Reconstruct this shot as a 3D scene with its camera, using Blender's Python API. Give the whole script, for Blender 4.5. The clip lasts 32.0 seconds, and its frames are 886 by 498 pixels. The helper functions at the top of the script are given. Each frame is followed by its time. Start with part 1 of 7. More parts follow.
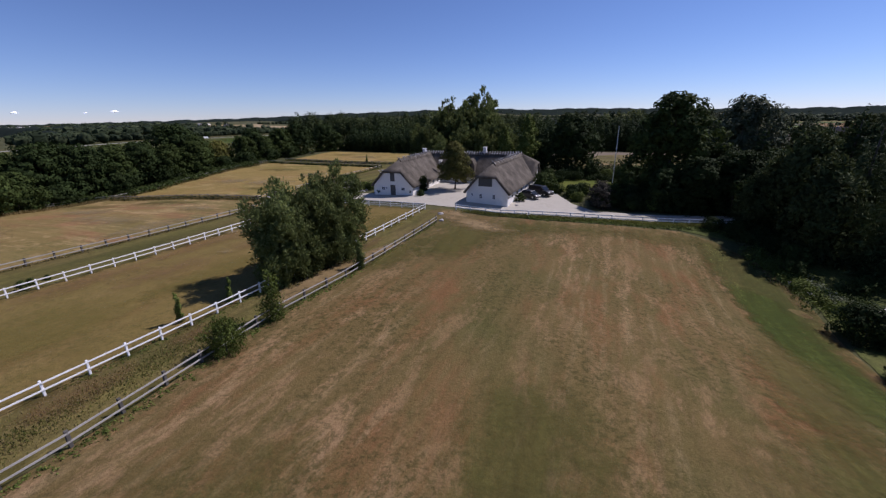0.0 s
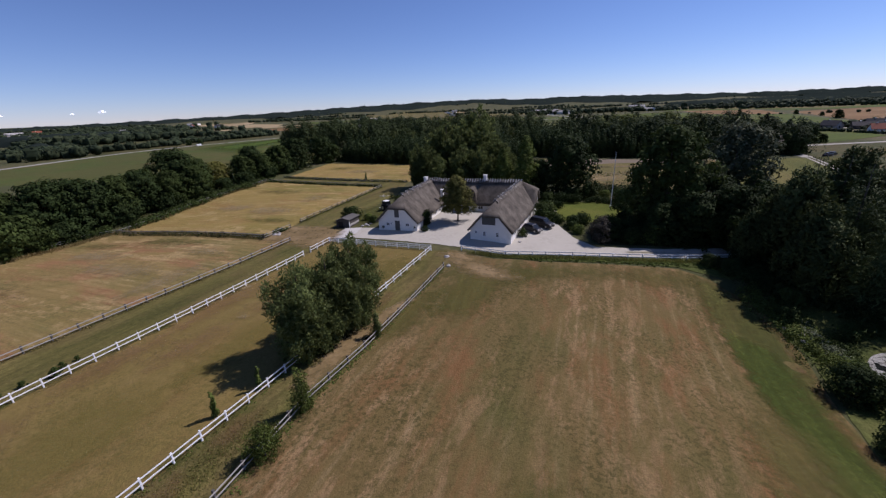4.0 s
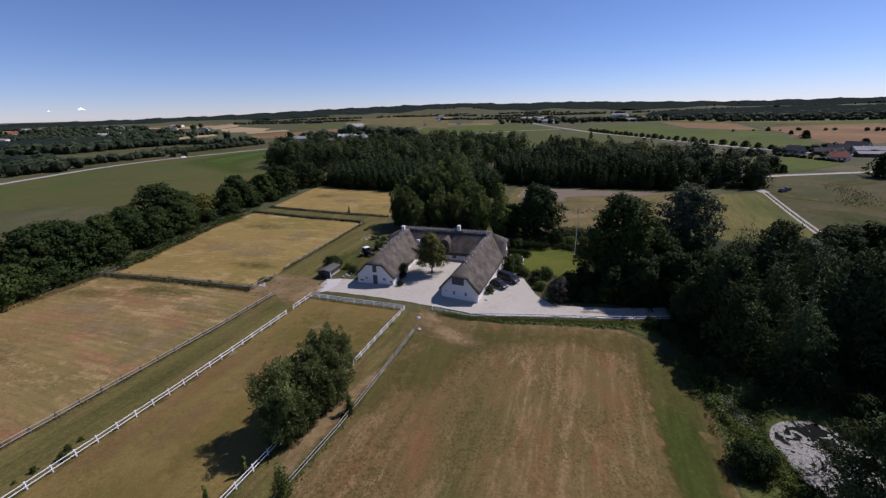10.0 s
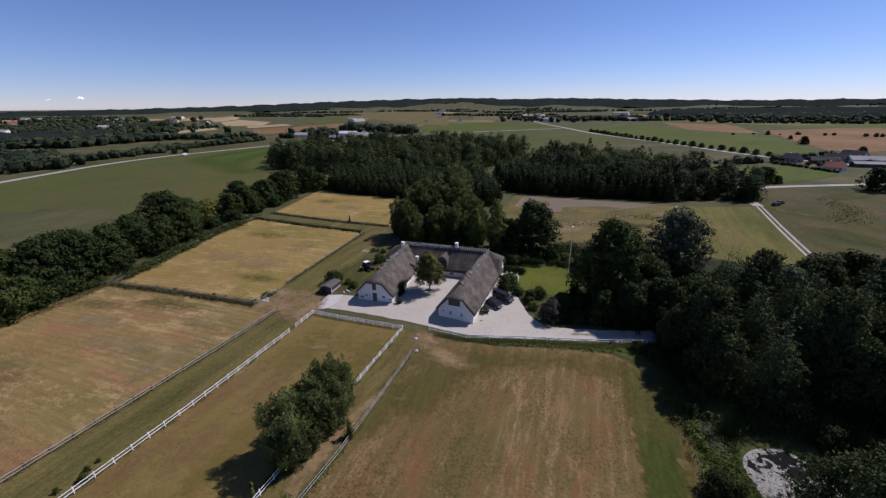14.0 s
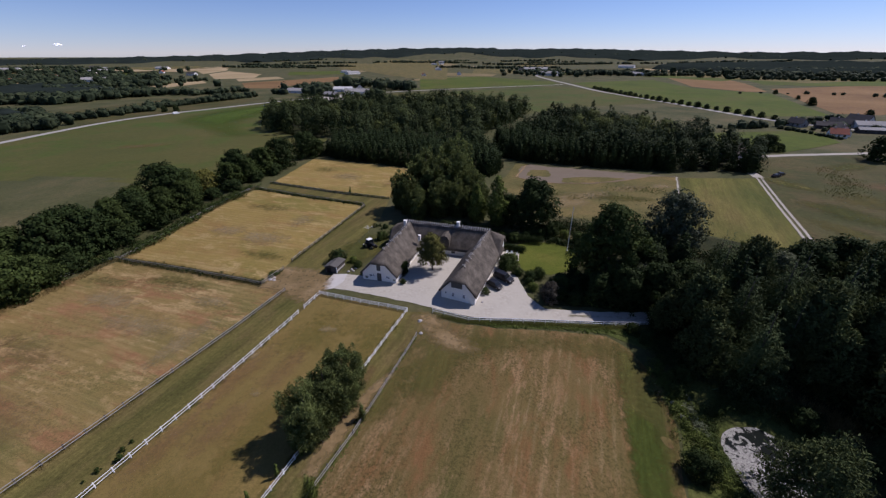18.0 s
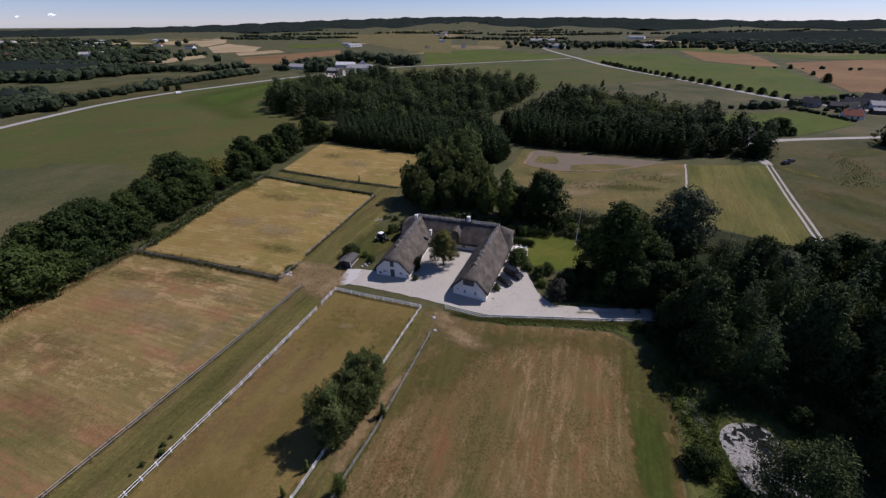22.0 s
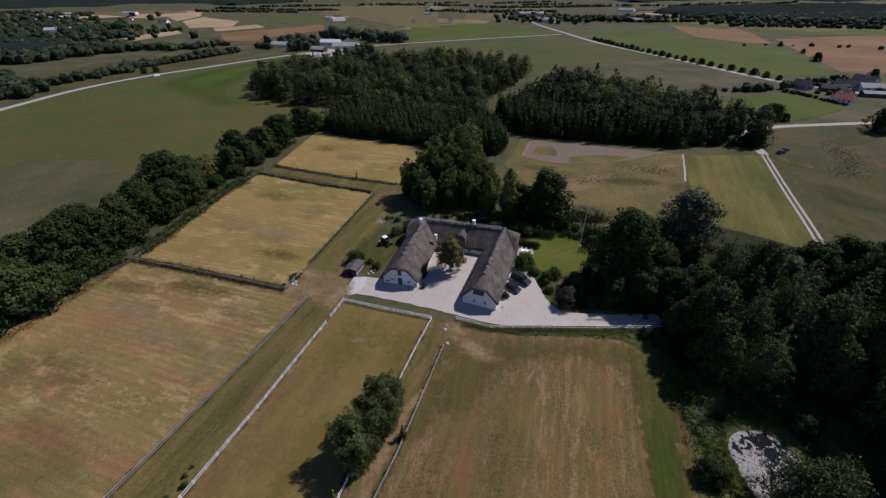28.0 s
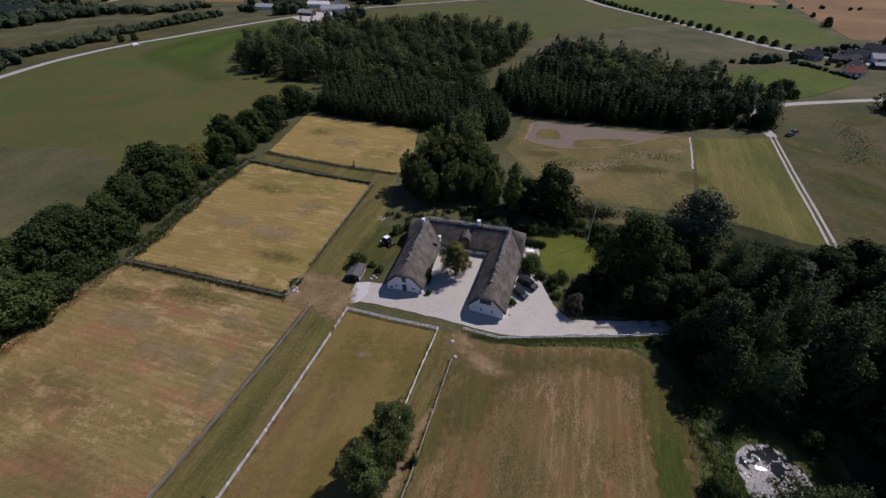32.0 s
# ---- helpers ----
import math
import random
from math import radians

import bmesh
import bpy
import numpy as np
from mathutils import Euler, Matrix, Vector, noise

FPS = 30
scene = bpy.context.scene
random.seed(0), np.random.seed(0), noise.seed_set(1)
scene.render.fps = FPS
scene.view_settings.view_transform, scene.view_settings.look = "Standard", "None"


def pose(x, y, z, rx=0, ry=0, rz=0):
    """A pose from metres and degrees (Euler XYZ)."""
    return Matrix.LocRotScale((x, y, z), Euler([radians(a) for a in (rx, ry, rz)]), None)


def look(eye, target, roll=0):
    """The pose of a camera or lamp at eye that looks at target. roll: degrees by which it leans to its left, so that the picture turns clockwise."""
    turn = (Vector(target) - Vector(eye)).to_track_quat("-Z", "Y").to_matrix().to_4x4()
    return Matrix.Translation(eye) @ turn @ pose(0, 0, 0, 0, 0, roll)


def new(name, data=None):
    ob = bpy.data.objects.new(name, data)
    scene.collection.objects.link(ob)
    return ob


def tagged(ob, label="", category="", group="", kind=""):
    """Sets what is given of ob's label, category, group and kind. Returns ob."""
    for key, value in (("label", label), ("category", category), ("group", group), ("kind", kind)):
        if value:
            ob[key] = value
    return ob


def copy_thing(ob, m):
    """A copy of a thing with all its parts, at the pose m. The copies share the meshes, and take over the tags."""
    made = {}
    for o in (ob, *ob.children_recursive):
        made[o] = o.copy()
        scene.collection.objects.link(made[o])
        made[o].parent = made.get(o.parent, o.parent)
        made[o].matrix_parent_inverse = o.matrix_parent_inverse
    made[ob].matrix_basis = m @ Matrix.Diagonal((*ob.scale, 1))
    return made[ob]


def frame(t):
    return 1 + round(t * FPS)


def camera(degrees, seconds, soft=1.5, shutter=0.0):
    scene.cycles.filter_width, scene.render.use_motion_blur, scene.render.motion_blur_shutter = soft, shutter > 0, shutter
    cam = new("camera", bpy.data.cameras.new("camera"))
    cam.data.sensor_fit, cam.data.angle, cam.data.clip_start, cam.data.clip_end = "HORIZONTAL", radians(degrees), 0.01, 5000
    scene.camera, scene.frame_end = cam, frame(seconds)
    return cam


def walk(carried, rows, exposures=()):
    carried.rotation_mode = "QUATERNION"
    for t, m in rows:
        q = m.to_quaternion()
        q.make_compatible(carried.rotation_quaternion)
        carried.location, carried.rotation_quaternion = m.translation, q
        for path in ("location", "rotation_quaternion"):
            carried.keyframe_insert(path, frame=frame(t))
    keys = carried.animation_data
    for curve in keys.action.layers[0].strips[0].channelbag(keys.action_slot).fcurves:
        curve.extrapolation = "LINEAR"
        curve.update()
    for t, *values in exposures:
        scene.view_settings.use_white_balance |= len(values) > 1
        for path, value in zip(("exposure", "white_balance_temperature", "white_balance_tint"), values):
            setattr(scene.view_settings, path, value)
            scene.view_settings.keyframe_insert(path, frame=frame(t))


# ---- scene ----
cam = camera(96.6, 32.0, 1.3)
PATH = [
    (0, (0.185, 0.623, 15.29), (0.162, 2.521, 14.66), -0.8),
    (0.5, (-0.115, 1.099, 16.368), (-0.139, 3.0, 15.744), -1.1),
    (1, (-0.467, 1.479, 17.468), (-0.493, 3.378, 16.839), -1.3),
    (1.5, (-0.777, 1.816, 18.532), (-0.806, 3.709, 17.885), -1.3),
    (2, (-0.854, 2.013, 19.674), (-0.886, 3.899, 19.007), -1.6),
    (2.5, (-1.086, 1.921, 20.647), (-1.116, 3.805, 19.975), -1.8),
    (3, (-1.227, 1.88, 21.684), (-1.25, 3.764, 21.013), -2.0),
    (3.5, (-1.336, 1.754, 22.805), (-1.348, 3.639, 22.137), -2.2),
    (5.5, (-0.98, 1.08, 27.345), (-0.977, 2.96, 26.662), -2.4),
    (6, (-0.702, 0.897, 28.554), (-0.69, 2.777, 27.874), -2.3),
    (6.5, (-0.322, 0.621, 29.675), (-0.3, 2.503, 28.998), -2.4),
    (7, (0.101, 0.357, 30.823), (0.127, 2.24, 30.148), -2.4),
    (7.5, (0.507, 0.131, 31.784), (0.531, 2.013, 31.107), -2.5),
    (8, (0.884, -0.114, 32.905), (0.912, 1.768, 32.226), -2.4),
    (8.5, (1.067, -0.282, 33.818), (1.106, 1.599, 33.141), -2.2),
    (9, (1.404, -0.584, 34.763), (1.454, 1.299, 34.091), -1.9),
    (9.5, (1.725, -0.776, 35.652), (1.779, 1.108, 34.984), -1.6),
    (10, (1.955, -1.022, 36.65), (2.014, 0.863, 35.984), -1.4),
    (10.5, (2.157, -1.203, 37.414), (2.215, 0.682, 36.749), -1.4),
    (11, (2.274, -1.385, 38.383), (2.334, 0.5, 37.716), -1.2),
    (11.5, (2.325, -1.504, 39.169), (2.388, 0.381, 38.503), -0.9),
    (12, (2.506, -1.655, 40.0), (2.571, 0.23, 39.334), -0.5),
    (12.5, (2.581, -1.758, 40.839), (2.648, 0.126, 40.17), -0.4),
    (13, (2.562, -1.793, 41.74), (2.626, 0.089, 41.067), -0.5),
    (13.5, (2.51, -1.965, 42.443), (2.572, -0.084, 41.766), -0.6),
    (14, (2.363, -2.004, 43.09), (2.425, -0.129, 42.397), -0.5),
    (14.5, (2.174, -2.13, 43.889), (2.241, -0.267, 43.164), -0.3),
    (15, (2.245, -2.166, 44.592), (2.315, -0.316, 43.833), -0.1),
    (15.5, (2.164, -2.271, 45.251), (2.233, -0.435, 44.462), -0.1),
    (17.5, (1.473, -1.575, 48.294), (1.546, 0.224, 47.422), 0.0),
    (18, (1.163, -1.403, 49.049), (1.235, 0.385, 48.157), -0.1),
    (18.5, (0.788, -1.402, 49.604), (0.859, 0.377, 48.692), -0.1),
    (19, (0.5, -1.349, 50.272), (0.569, 0.42, 49.34), -0.1),
    (19.5, (0.269, -1.345, 50.952), (0.331, 0.414, 50.003), 0.0),
    (20, (0.137, -1.284, 51.721), (0.192, 0.467, 50.755), -0.0),
    (20.5, (-0.077, -1.169, 52.557), (-0.021, 0.574, 51.577), 0.0),
    (21, (-0.281, -1.187, 53.314), (-0.222, 0.555, 52.332), 0.2),
    (21.5, (-0.484, -1.145, 53.852), (-0.425, 0.595, 52.868), 0.1),
    (22, (-0.851, -0.997, 54.573), (-0.797, 0.733, 53.572), -0.3),
    (22.5, (-1.47, -1.086, 54.966), (-1.418, 0.642, 53.959), -0.5),
    (23, (-1.992, -1.025, 55.499), (-1.932, 0.701, 54.49), -0.4),
    (23.5, (-2.553, -1.011, 55.886), (-2.472, 0.712, 54.875), -0.2),
    (24, (-2.858, -0.962, 56.317), (-2.759, 0.757, 55.3), 0.1),
    (24.5, (-3.041, -0.676, 56.74), (-2.932, 1.04, 55.717), 0.0),
    (25, (-3.329, -0.301, 57.208), (-3.218, 1.414, 56.185), 0.0),
    (25.5, (-3.485, 0.254, 57.572), (-3.383, 1.969, 56.548), -0.1),
    (27.5, (-5.0, 2.918, 59.481), (-4.89, 4.606, 58.414), -0.2),
    (28, (-5.183, 3.701, 60.221), (-5.074, 5.369, 59.124), -0.2),
    (28.5, (-5.265, 4.387, 60.674), (-5.157, 6.039, 59.551), -0.2),
    (29, (-5.568, 5.215, 61.314), (-5.451, 6.845, 60.161), -0.1),
    (29.5, (-5.848, 6.2, 61.84), (-5.723, 7.809, 60.659), -0.0),
    (30, (-6.033, 7.344, 62.816), (-5.912, 8.932, 61.607), -0.2),
    (30.5, (-6.382, 8.35, 63.486), (-6.267, 9.933, 62.269), -0.3),
    (31, (-6.679, 9.497, 64.185), (-6.565, 11.077, 62.965), -0.4),
    (31.5, (-7.029, 10.46, 65.078), (-6.908, 12.036, 63.853), -0.2),
    (32, (-7.031, 11.48, 65.96), (-6.903, 13.049, 64.726), -0.1),
]
walk(cam, [(t, look(eye, target, roll)) for t, eye, target, roll in PATH],
     exposures=[(0, -0.13, 5600, 26), (16, -0.18, 5600, 26), (32, -0.27, 5600, 26)])

# ---------------------------------------------------------------- light
SUN_AZ, SUN_EL = math.atan2(0.91, 0.41), radians(49)
SUN_DIR = Vector((math.sin(SUN_AZ) * math.cos(SUN_EL), math.cos(SUN_AZ) * math.cos(SUN_EL), math.sin(SUN_EL)))
world = bpy.data.worlds.new("sky")
world.use_nodes = True
scene.world = world
_nt = world.node_tree
_sky = _nt.nodes.new("ShaderNodeTexSky")
_sky.sky_type = "NISHITA"
_sky.sun_disc = False
_sky.sun_elevation, _sky.sun_rotation = SUN_EL, SUN_AZ
_sky.altitude, _sky.air_density, _sky.dust_density, _sky.ozone_density = 600, 0.85, 0.0, 6.0
_tint = _nt.nodes.new("ShaderNodeVectorMath")
_tint.operation = "MULTIPLY"
_tint.inputs[1].default_value = (1.09, 1.0, 0.99)
_nt.links.new(_sky.outputs["Color"], _tint.inputs[0])
_nt.links.new(_tint.outputs["Vector"], _nt.nodes["Background"].inputs["Color"])
_nt.nodes["Background"].inputs["Strength"].default_value = 0.095
_sun = bpy.data.lights.new("sun", "SUN")
_sun.energy, _sun.angle, _sun.color = 5.2, radians(0.5), (1.0, 0.915, 0.78)
new("sun", _sun).matrix_world = look(SUN_DIR * 100, (0, 0, 0))

# ---------------------------------------------------------------- materials


class Nodes:
    """A small writer of node materials."""

    def __init__(self, name, rough=0.9, spec=0.2):
        self.m = bpy.data.materials.new(name)
        self.m.use_nodes = True
        self.t = self.m.node_tree
        self.b = self.t.nodes["Principled BSDF"]
        self.b.inputs["Roughness"].default_value = rough
        self.b.inputs["Specular IOR Level"].default_value = spec
        self.pos = self.add("ShaderNodeNewGeometry").outputs["Position"]

    def add(self, kind):
        return self.t.nodes.new(kind)

    def link(self, a, b):
        self.t.links.new(a, b)

    def mapped(self, turn=0.0, scale=(1, 1, 1), source=None):
        n = self.add("ShaderNodeMapping")
        self.link(source or self.pos, n.inputs["Vector"])
        n.inputs["Rotation"].default_value = (0, 0, radians(turn))
        n.inputs["Scale"].default_value = scale
        return n.outputs["Vector"]

    def along(self, turn, scale):
        """Coordinates turned so that a bearing runs along y, then stretched."""
        return self.mapped(0, scale, self.mapped(turn))

    def noise(self, scale, detail=3.0, vec=None, rough=0.55, distort=0.0):
        n = self.add("ShaderNodeTexNoise")
        n.inputs["Scale"].default_value = scale
        n.inputs["Detail"].default_value = detail
        n.inputs["Roughness"].default_value = rough
        n.inputs["Distortion"].default_value = distort
        self.link(vec or self.pos, n.inputs["Vector"])
        return n.outputs["Fac"]

    def ramp(self, fac, *stops):
        n = self.add("ShaderNodeValToRGB")
        e = n.color_ramp.elements
        while len(e) < len(stops):
            e.new(0.5)
        for i, (p, c) in enumerate(stops):
            e[i].position = p
            e[i].color = (*c, 1) if not isinstance(c, (int, float)) else (c, c, c, 1)
        self.link(fac, n.inputs["Fac"])
        return n.outputs["Color"]

    def mix(self, fac, a, b, mode="MIX"):
        n = self.add("ShaderNodeMix")
        n.data_type, n.blend_type = "RGBA", mode
        for key, v in (("Factor", fac), ("A", a), ("B", b)):
            s = [i for i in n.inputs if i.name == key and (i.type == "RGBA" or key == "Factor")][0]
            if isinstance(v, (int, float)):
                s.default_value = v
            elif isinstance(v, tuple):
                s.default_value = (*v, 1)
            else:
                self.link(v, s)
        return [o for o in n.outputs if o.type == "RGBA"][0]

    def color(self, c):
        if isinstance(c, tuple):
            self.b.inputs["Base Color"].default_value = (*c, 1)
        else:
            self.link(c, self.b.inputs["Base Color"])
        return self

    def bump(self, fac, strength=0.5, distance=0.1):
        n = self.add("ShaderNodeBump")
        n.inputs["Strength"].default_value = strength
        n.inputs["Distance"].default_value = distance
        self.link(fac, n.inputs["Height"])
        self.link(n.outputs["Normal"], self.b.inputs["Normal"])
        return self


def grass(name, low, mid, high, patch=0.06, turn=None, streak=0.5, grain=1.6, second=None, rough=0.35):
    """Mown or grazed grass: broad patches, mowing lines along a bearing, tuft-sized grain."""
    low, mid, high, second = (tuple(0.86 * v for v in c) if c else c for c in (low, mid, high, second))
    n = Nodes(name, 0.95, 0.1)
    src = n.along(turn or 0.0, (1, 0.4 if turn is not None else 1, 1))
    c = n.ramp(n.noise(patch, 5, src, rough=0.62, distort=0.3), (0.32, low), (0.5, mid), (0.68, high))
    if second:
        c = n.mix(n.ramp(n.noise(patch * 1.7, 5, src, 0.65), (0.48, 0.0), (0.66, 0.9)), c, second)
    if turn is not None:
        wide = n.noise(0.35, 3, n.along(turn, (1, 0.05, 1)), 0.6)
        c = n.mix(streak, c, n.ramp(wide, (0.32, 0.62), (0.5, 0.98), (0.68, 1.4)), "MULTIPLY")
        fine = n.noise(1.8, 4, n.along(turn, (1, 0.08, 1)), 0.7)
        c = n.mix(streak, c, n.ramp(fine, (0.32, 0.62), (0.5, 0.98), (0.68, 1.4)), "MULTIPLY")
    speck = n.noise(grain * 3.2, 5, rough=0.75)
    c = n.mix(rough, c, n.ramp(speck, (0.34, 0.55), (0.5, 1.0), (0.66, 1.5)), "MULTIPLY")
    tuft = n.noise(grain, 6, rough=0.72)
    c = n.mix(rough, c, n.ramp(tuft, (0.3, 0.4), (0.5, 0.95), (0.7, 1.6)), "MULTIPLY")
    n.color(c).bump(tuft, 0.55, 0.22)
    return n.m


def plain(name, a, b, scale=2.0, rough=0.8, spec=0.3, strength=0.3, metal=0.0, detail=4.0):
    n = Nodes(name, rough, spec)
    f = n.noise(scale, detail)
    broad = n.noise(scale * 0.13, 2)
    c = n.mix(n.ramp(broad, (0.35, 0.0), (0.65, 1.0)), n.ramp(f, (0.3, a), (0.7, b)), n.ramp(f, (0.3, b), (0.75, tuple(0.5 * (p + q) for p, q in zip(a, b)))))
    n.color(c).bump(f, strength, 0.02)
    n.b.inputs["Metallic"].default_value = metal
    return n.m


def leaves(name, dark, light, tip=None, through_light=0.2, clump=0.35):
    n = Nodes(name, 0.8, 0.08)
    r = n.add("ShaderNodeNewGeometry").outputs["Random Per Island"]
    c = n.ramp(r, (0.0, dark), (0.7, light), (1.0, tip or light))
    c = n.mix(0.6, c, n.ramp(n.noise(clump, 3), (0.34, 0.58), (0.66, 1.42)), "MULTIPLY")
    o = n.add("ShaderNodeObjectInfo").outputs["Random"]
    c = n.mix(0.5, c, n.ramp(o, (0.0, 0.75), (1.0, 1.25)), "MULTIPLY")
    n.color(c)
    thin = n.add("ShaderNodeBsdfTranslucent")
    n.link(c, thin.inputs["Color"])
    m = n.add("ShaderNodeMixShader")
    m.inputs["Fac"].default_value = through_light
    n.link(n.b.outputs[0], m.inputs[1])
    n.link(thin.outputs[0], m.inputs[2])
    n.link(m.outputs[0], n.t.nodes["Material Output"].inputs["Surface"])
    return n.m


M = {}
M["ground"] = grass("rough_grass", (0.055, 0.062, 0.022), (0.085, 0.085, 0.034), (0.13, 0.108, 0.05), 0.03, None, grain=0.8)


def mown(name, bearing, spacing, base, green, tan, red, pale, lines=0.8, tufts=0.8, blotch=0.8, rust=0.6, slow_scale=0.05):
    """A mown and sun-dried field: olive and brown stretches, tan and rusty blotches drawn out along the mowing, pale raked lines, dark tufts."""
    n = Nodes(name, 0.95, 0.1)
    slow = n.along(bearing, (1, 0.5, 1))
    long = n.along(bearing, (1, 0.3, 1))
    c = n.ramp(n.noise(slow_scale, 6, slow, 0.62, 0.4), (0.37, green), (0.51, base))
    spread = n.ramp(n.noise(slow_scale * 1.5, 4, slow, 0.6, 0.4), (0.40, 0.08), (0.60, 1.0))
    rusty = n.ramp(n.noise(0.17, 7, long, 0.72, 0.3), (0.50, 0.0), (0.62, rust))
    c = n.mix(rusty, c, red)
    dry = n.mix(1.0, n.ramp(n.noise(0.42, 9, long, 0.76, 0.2), (0.50, 0.0), (0.585, blotch)), spread, "MULTIPLY")
    c = n.mix(dry, c, tan)
    wave = n.add("ShaderNodeTexWave")
    wave.wave_type, wave.bands_direction = "BANDS", "X"
    wave.inputs["Scale"].default_value = 0.314 / spacing
    wave.inputs["Distortion"].default_value = 1.1
    wave.inputs["Detail"].default_value = 3.0
    wave.inputs["Detail Scale"].default_value = 0.35
    n.link(n.along(bearing, (1, 0.03, 1)), wave.inputs["Vector"])
    some = n.ramp(n.noise(0.33, 2, n.along(bearing, (1, 0.012, 1))), (0.42, 0.1), (0.58, 1.0))
    line = n.mix(1.0, n.ramp(wave.outputs["Fac"], (0.66, 0.12), (0.97, lines)), some, "MULTIPLY")
    litter = n.ramp(n.noise(1.5, 7, n.along(bearing, (1, 0.16, 1)), 0.76, 0.2), (0.42, 0.0), (0.60, 1.0))
    broad = n.ramp(n.noise(slow_scale * 1.9, 4, slow, 0.62, 0.5), (0.42, 0.12), (0.58, 1.0))
    c = n.mix(n.mix(1.0, n.mix(1.0, line, litter, "MULTIPLY"), broad, "MULTIPLY"), c, pale)
    groove = n.ramp(wave.outputs["Fac"], (0.0, 0.7), (0.2, 1.0))
    c = n.mix(lines * 0.6, c, groove, "MULTIPLY")
    tuft = n.noise(2.3, 7, None, 0.74, 0.3)
    clump = n.mix(1.0, n.ramp(tuft, (0.48, 0.0), (0.57, tufts)), n.ramp(n.noise(0.14, 4, slow, 0.6), (0.38, 0.15), (0.58, 1.0)), "MULTIPLY")
    c = n.mix(clump, c, tuple(0.62 * v for v in green))
    fine = n.noise(7.0, 5, None, 0.75)
    c = n.mix(0.4, c, n.ramp(fine, (0.32, 0.42), (0.5, 1.0), (0.68, 1.65)), "MULTIPLY")
    n.color(c).bump(n.mix(0.5, tuft, fine), 0.55, 0.2)
    return n.m


M["hay"] = mown("mown_hay_field", 22, 1.9, (0.128, 0.090, 0.032), (0.086, 0.076, 0.022), (0.235, 0.150, 0.072), (0.162, 0.081, 0.032), (0.29, 0.208, 0.108), 0.45, 0.72, 1.0, 0.8)
M["paddock"] = mown("grazed_paddock", 23, 2.6, (0.158, 0.115, 0.034), (0.112, 0.103, 0.024), (0.205, 0.142, 0.05), (0.168, 0.10, 0.036), (0.26, 0.19, 0.085), 0.18, 0.45, 0.5, 0.5, 0.04)
M["west"] = mown("dry_mown_field", 113, 1.5, (0.205, 0.145, 0.05), (0.125, 0.112, 0.033), (0.33, 0.232, 0.10), (0.235, 0.122, 0.055), (0.39, 0.29, 0.14), 0.55, 0.5, 1.0, 0.9, 0.035)
M["gold"] = mown("dry_golden_field", 113, 1.5, (0.24, 0.172, 0.05), (0.165, 0.14, 0.034), (0.35, 0.255, 0.105), (0.235, 0.138, 0.05), (0.40, 0.305, 0.15), 0.5, 0.45, 0.9, 0.65, 0.045)
M["strip"] = grass("mown_strip_field", (0.085, 0.093, 0.019), (0.122, 0.116, 0.027), (0.17, 0.138, 0.04), 0.05, 29, 0.4, 1.2)
M["track"] = grass("green_track_grass", (0.086, 0.084, 0.022), (0.118, 0.104, 0.029), (0.16, 0.128, 0.04), 0.1, 23, 0.5, 1.6, (0.15, 0.112, 0.042), 0.45)
M["lush"] = grass("lush_weeds", (0.048, 0.064, 0.014), (0.076, 0.09, 0.021), (0.115, 0.115, 0.034), 0.15, None, grain=1.8, rough=0.6)
# undergrowth darkened in its colour for the shade under the crowns
M["floor"] = grass("undergrowth_painted_shade", (0.018, 0.024, 0.008), (0.03, 0.034, 0.011), (0.05, 0.046, 0.018), 0.15, None, grain=1.2, rough=0.7)
M["lawn"] = grass("garden_lawn", (0.082, 0.10, 0.013), (0.10, 0.118, 0.016), (0.13, 0.13, 0.022), 0.12, None, grain=2.5)
M["crop"] = grass("green_crop", (0.072, 0.078, 0.02), (0.088, 0.088, 0.024), (0.108, 0.094, 0.028), 0.012, None, grain=0.25, second=(0.058, 0.096, 0.014), rough=0.2)
M["meadow"] = grass("rough_meadow", (0.09, 0.088, 0.028), (0.14, 0.118, 0.04), (0.19, 0.14, 0.052), 0.06, None, grain=0.8, rough=0.5)
M["east"] = grass("olive_pasture", (0.050, 0.056, 0.016), (0.070, 0.070, 0.022), (0.10, 0.085, 0.032), 0.03, None, grain=0.6, second=(0.105, 0.078, 0.032), rough=0.5)
M["farstraw"] = grass("ripe_corn_field", (0.31, 0.235, 0.12), (0.37, 0.28, 0.148), (0.43, 0.33, 0.185), 0.01, None, grain=0.1, rough=0.15)
M["farorange"] = grass("stubble_field", (0.165, 0.098, 0.040), (0.205, 0.122, 0.049), (0.245, 0.15, 0.062), 0.012, None, grain=0.15, rough=0.25)
M["fargreen"] = grass("distant_pasture", (0.060, 0.082, 0.010), (0.076, 0.10, 0.011), (0.098, 0.112, 0.016), 0.012, None, grain=0.15, second=(0.09, 0.092, 0.02), rough=0.25)
M["farpale"] = grass("pale_dry_pasture", (0.155, 0.122, 0.05), (0.205, 0.158, 0.07), (0.26, 0.20, 0.10), 0.012, None, grain=0.1, rough=0.2)
M["dirt"] = grass("trodden_earth", (0.19, 0.135, 0.062), (0.26, 0.18, 0.09), (0.33, 0.23, 0.125), 0.2, None, grain=1.5)


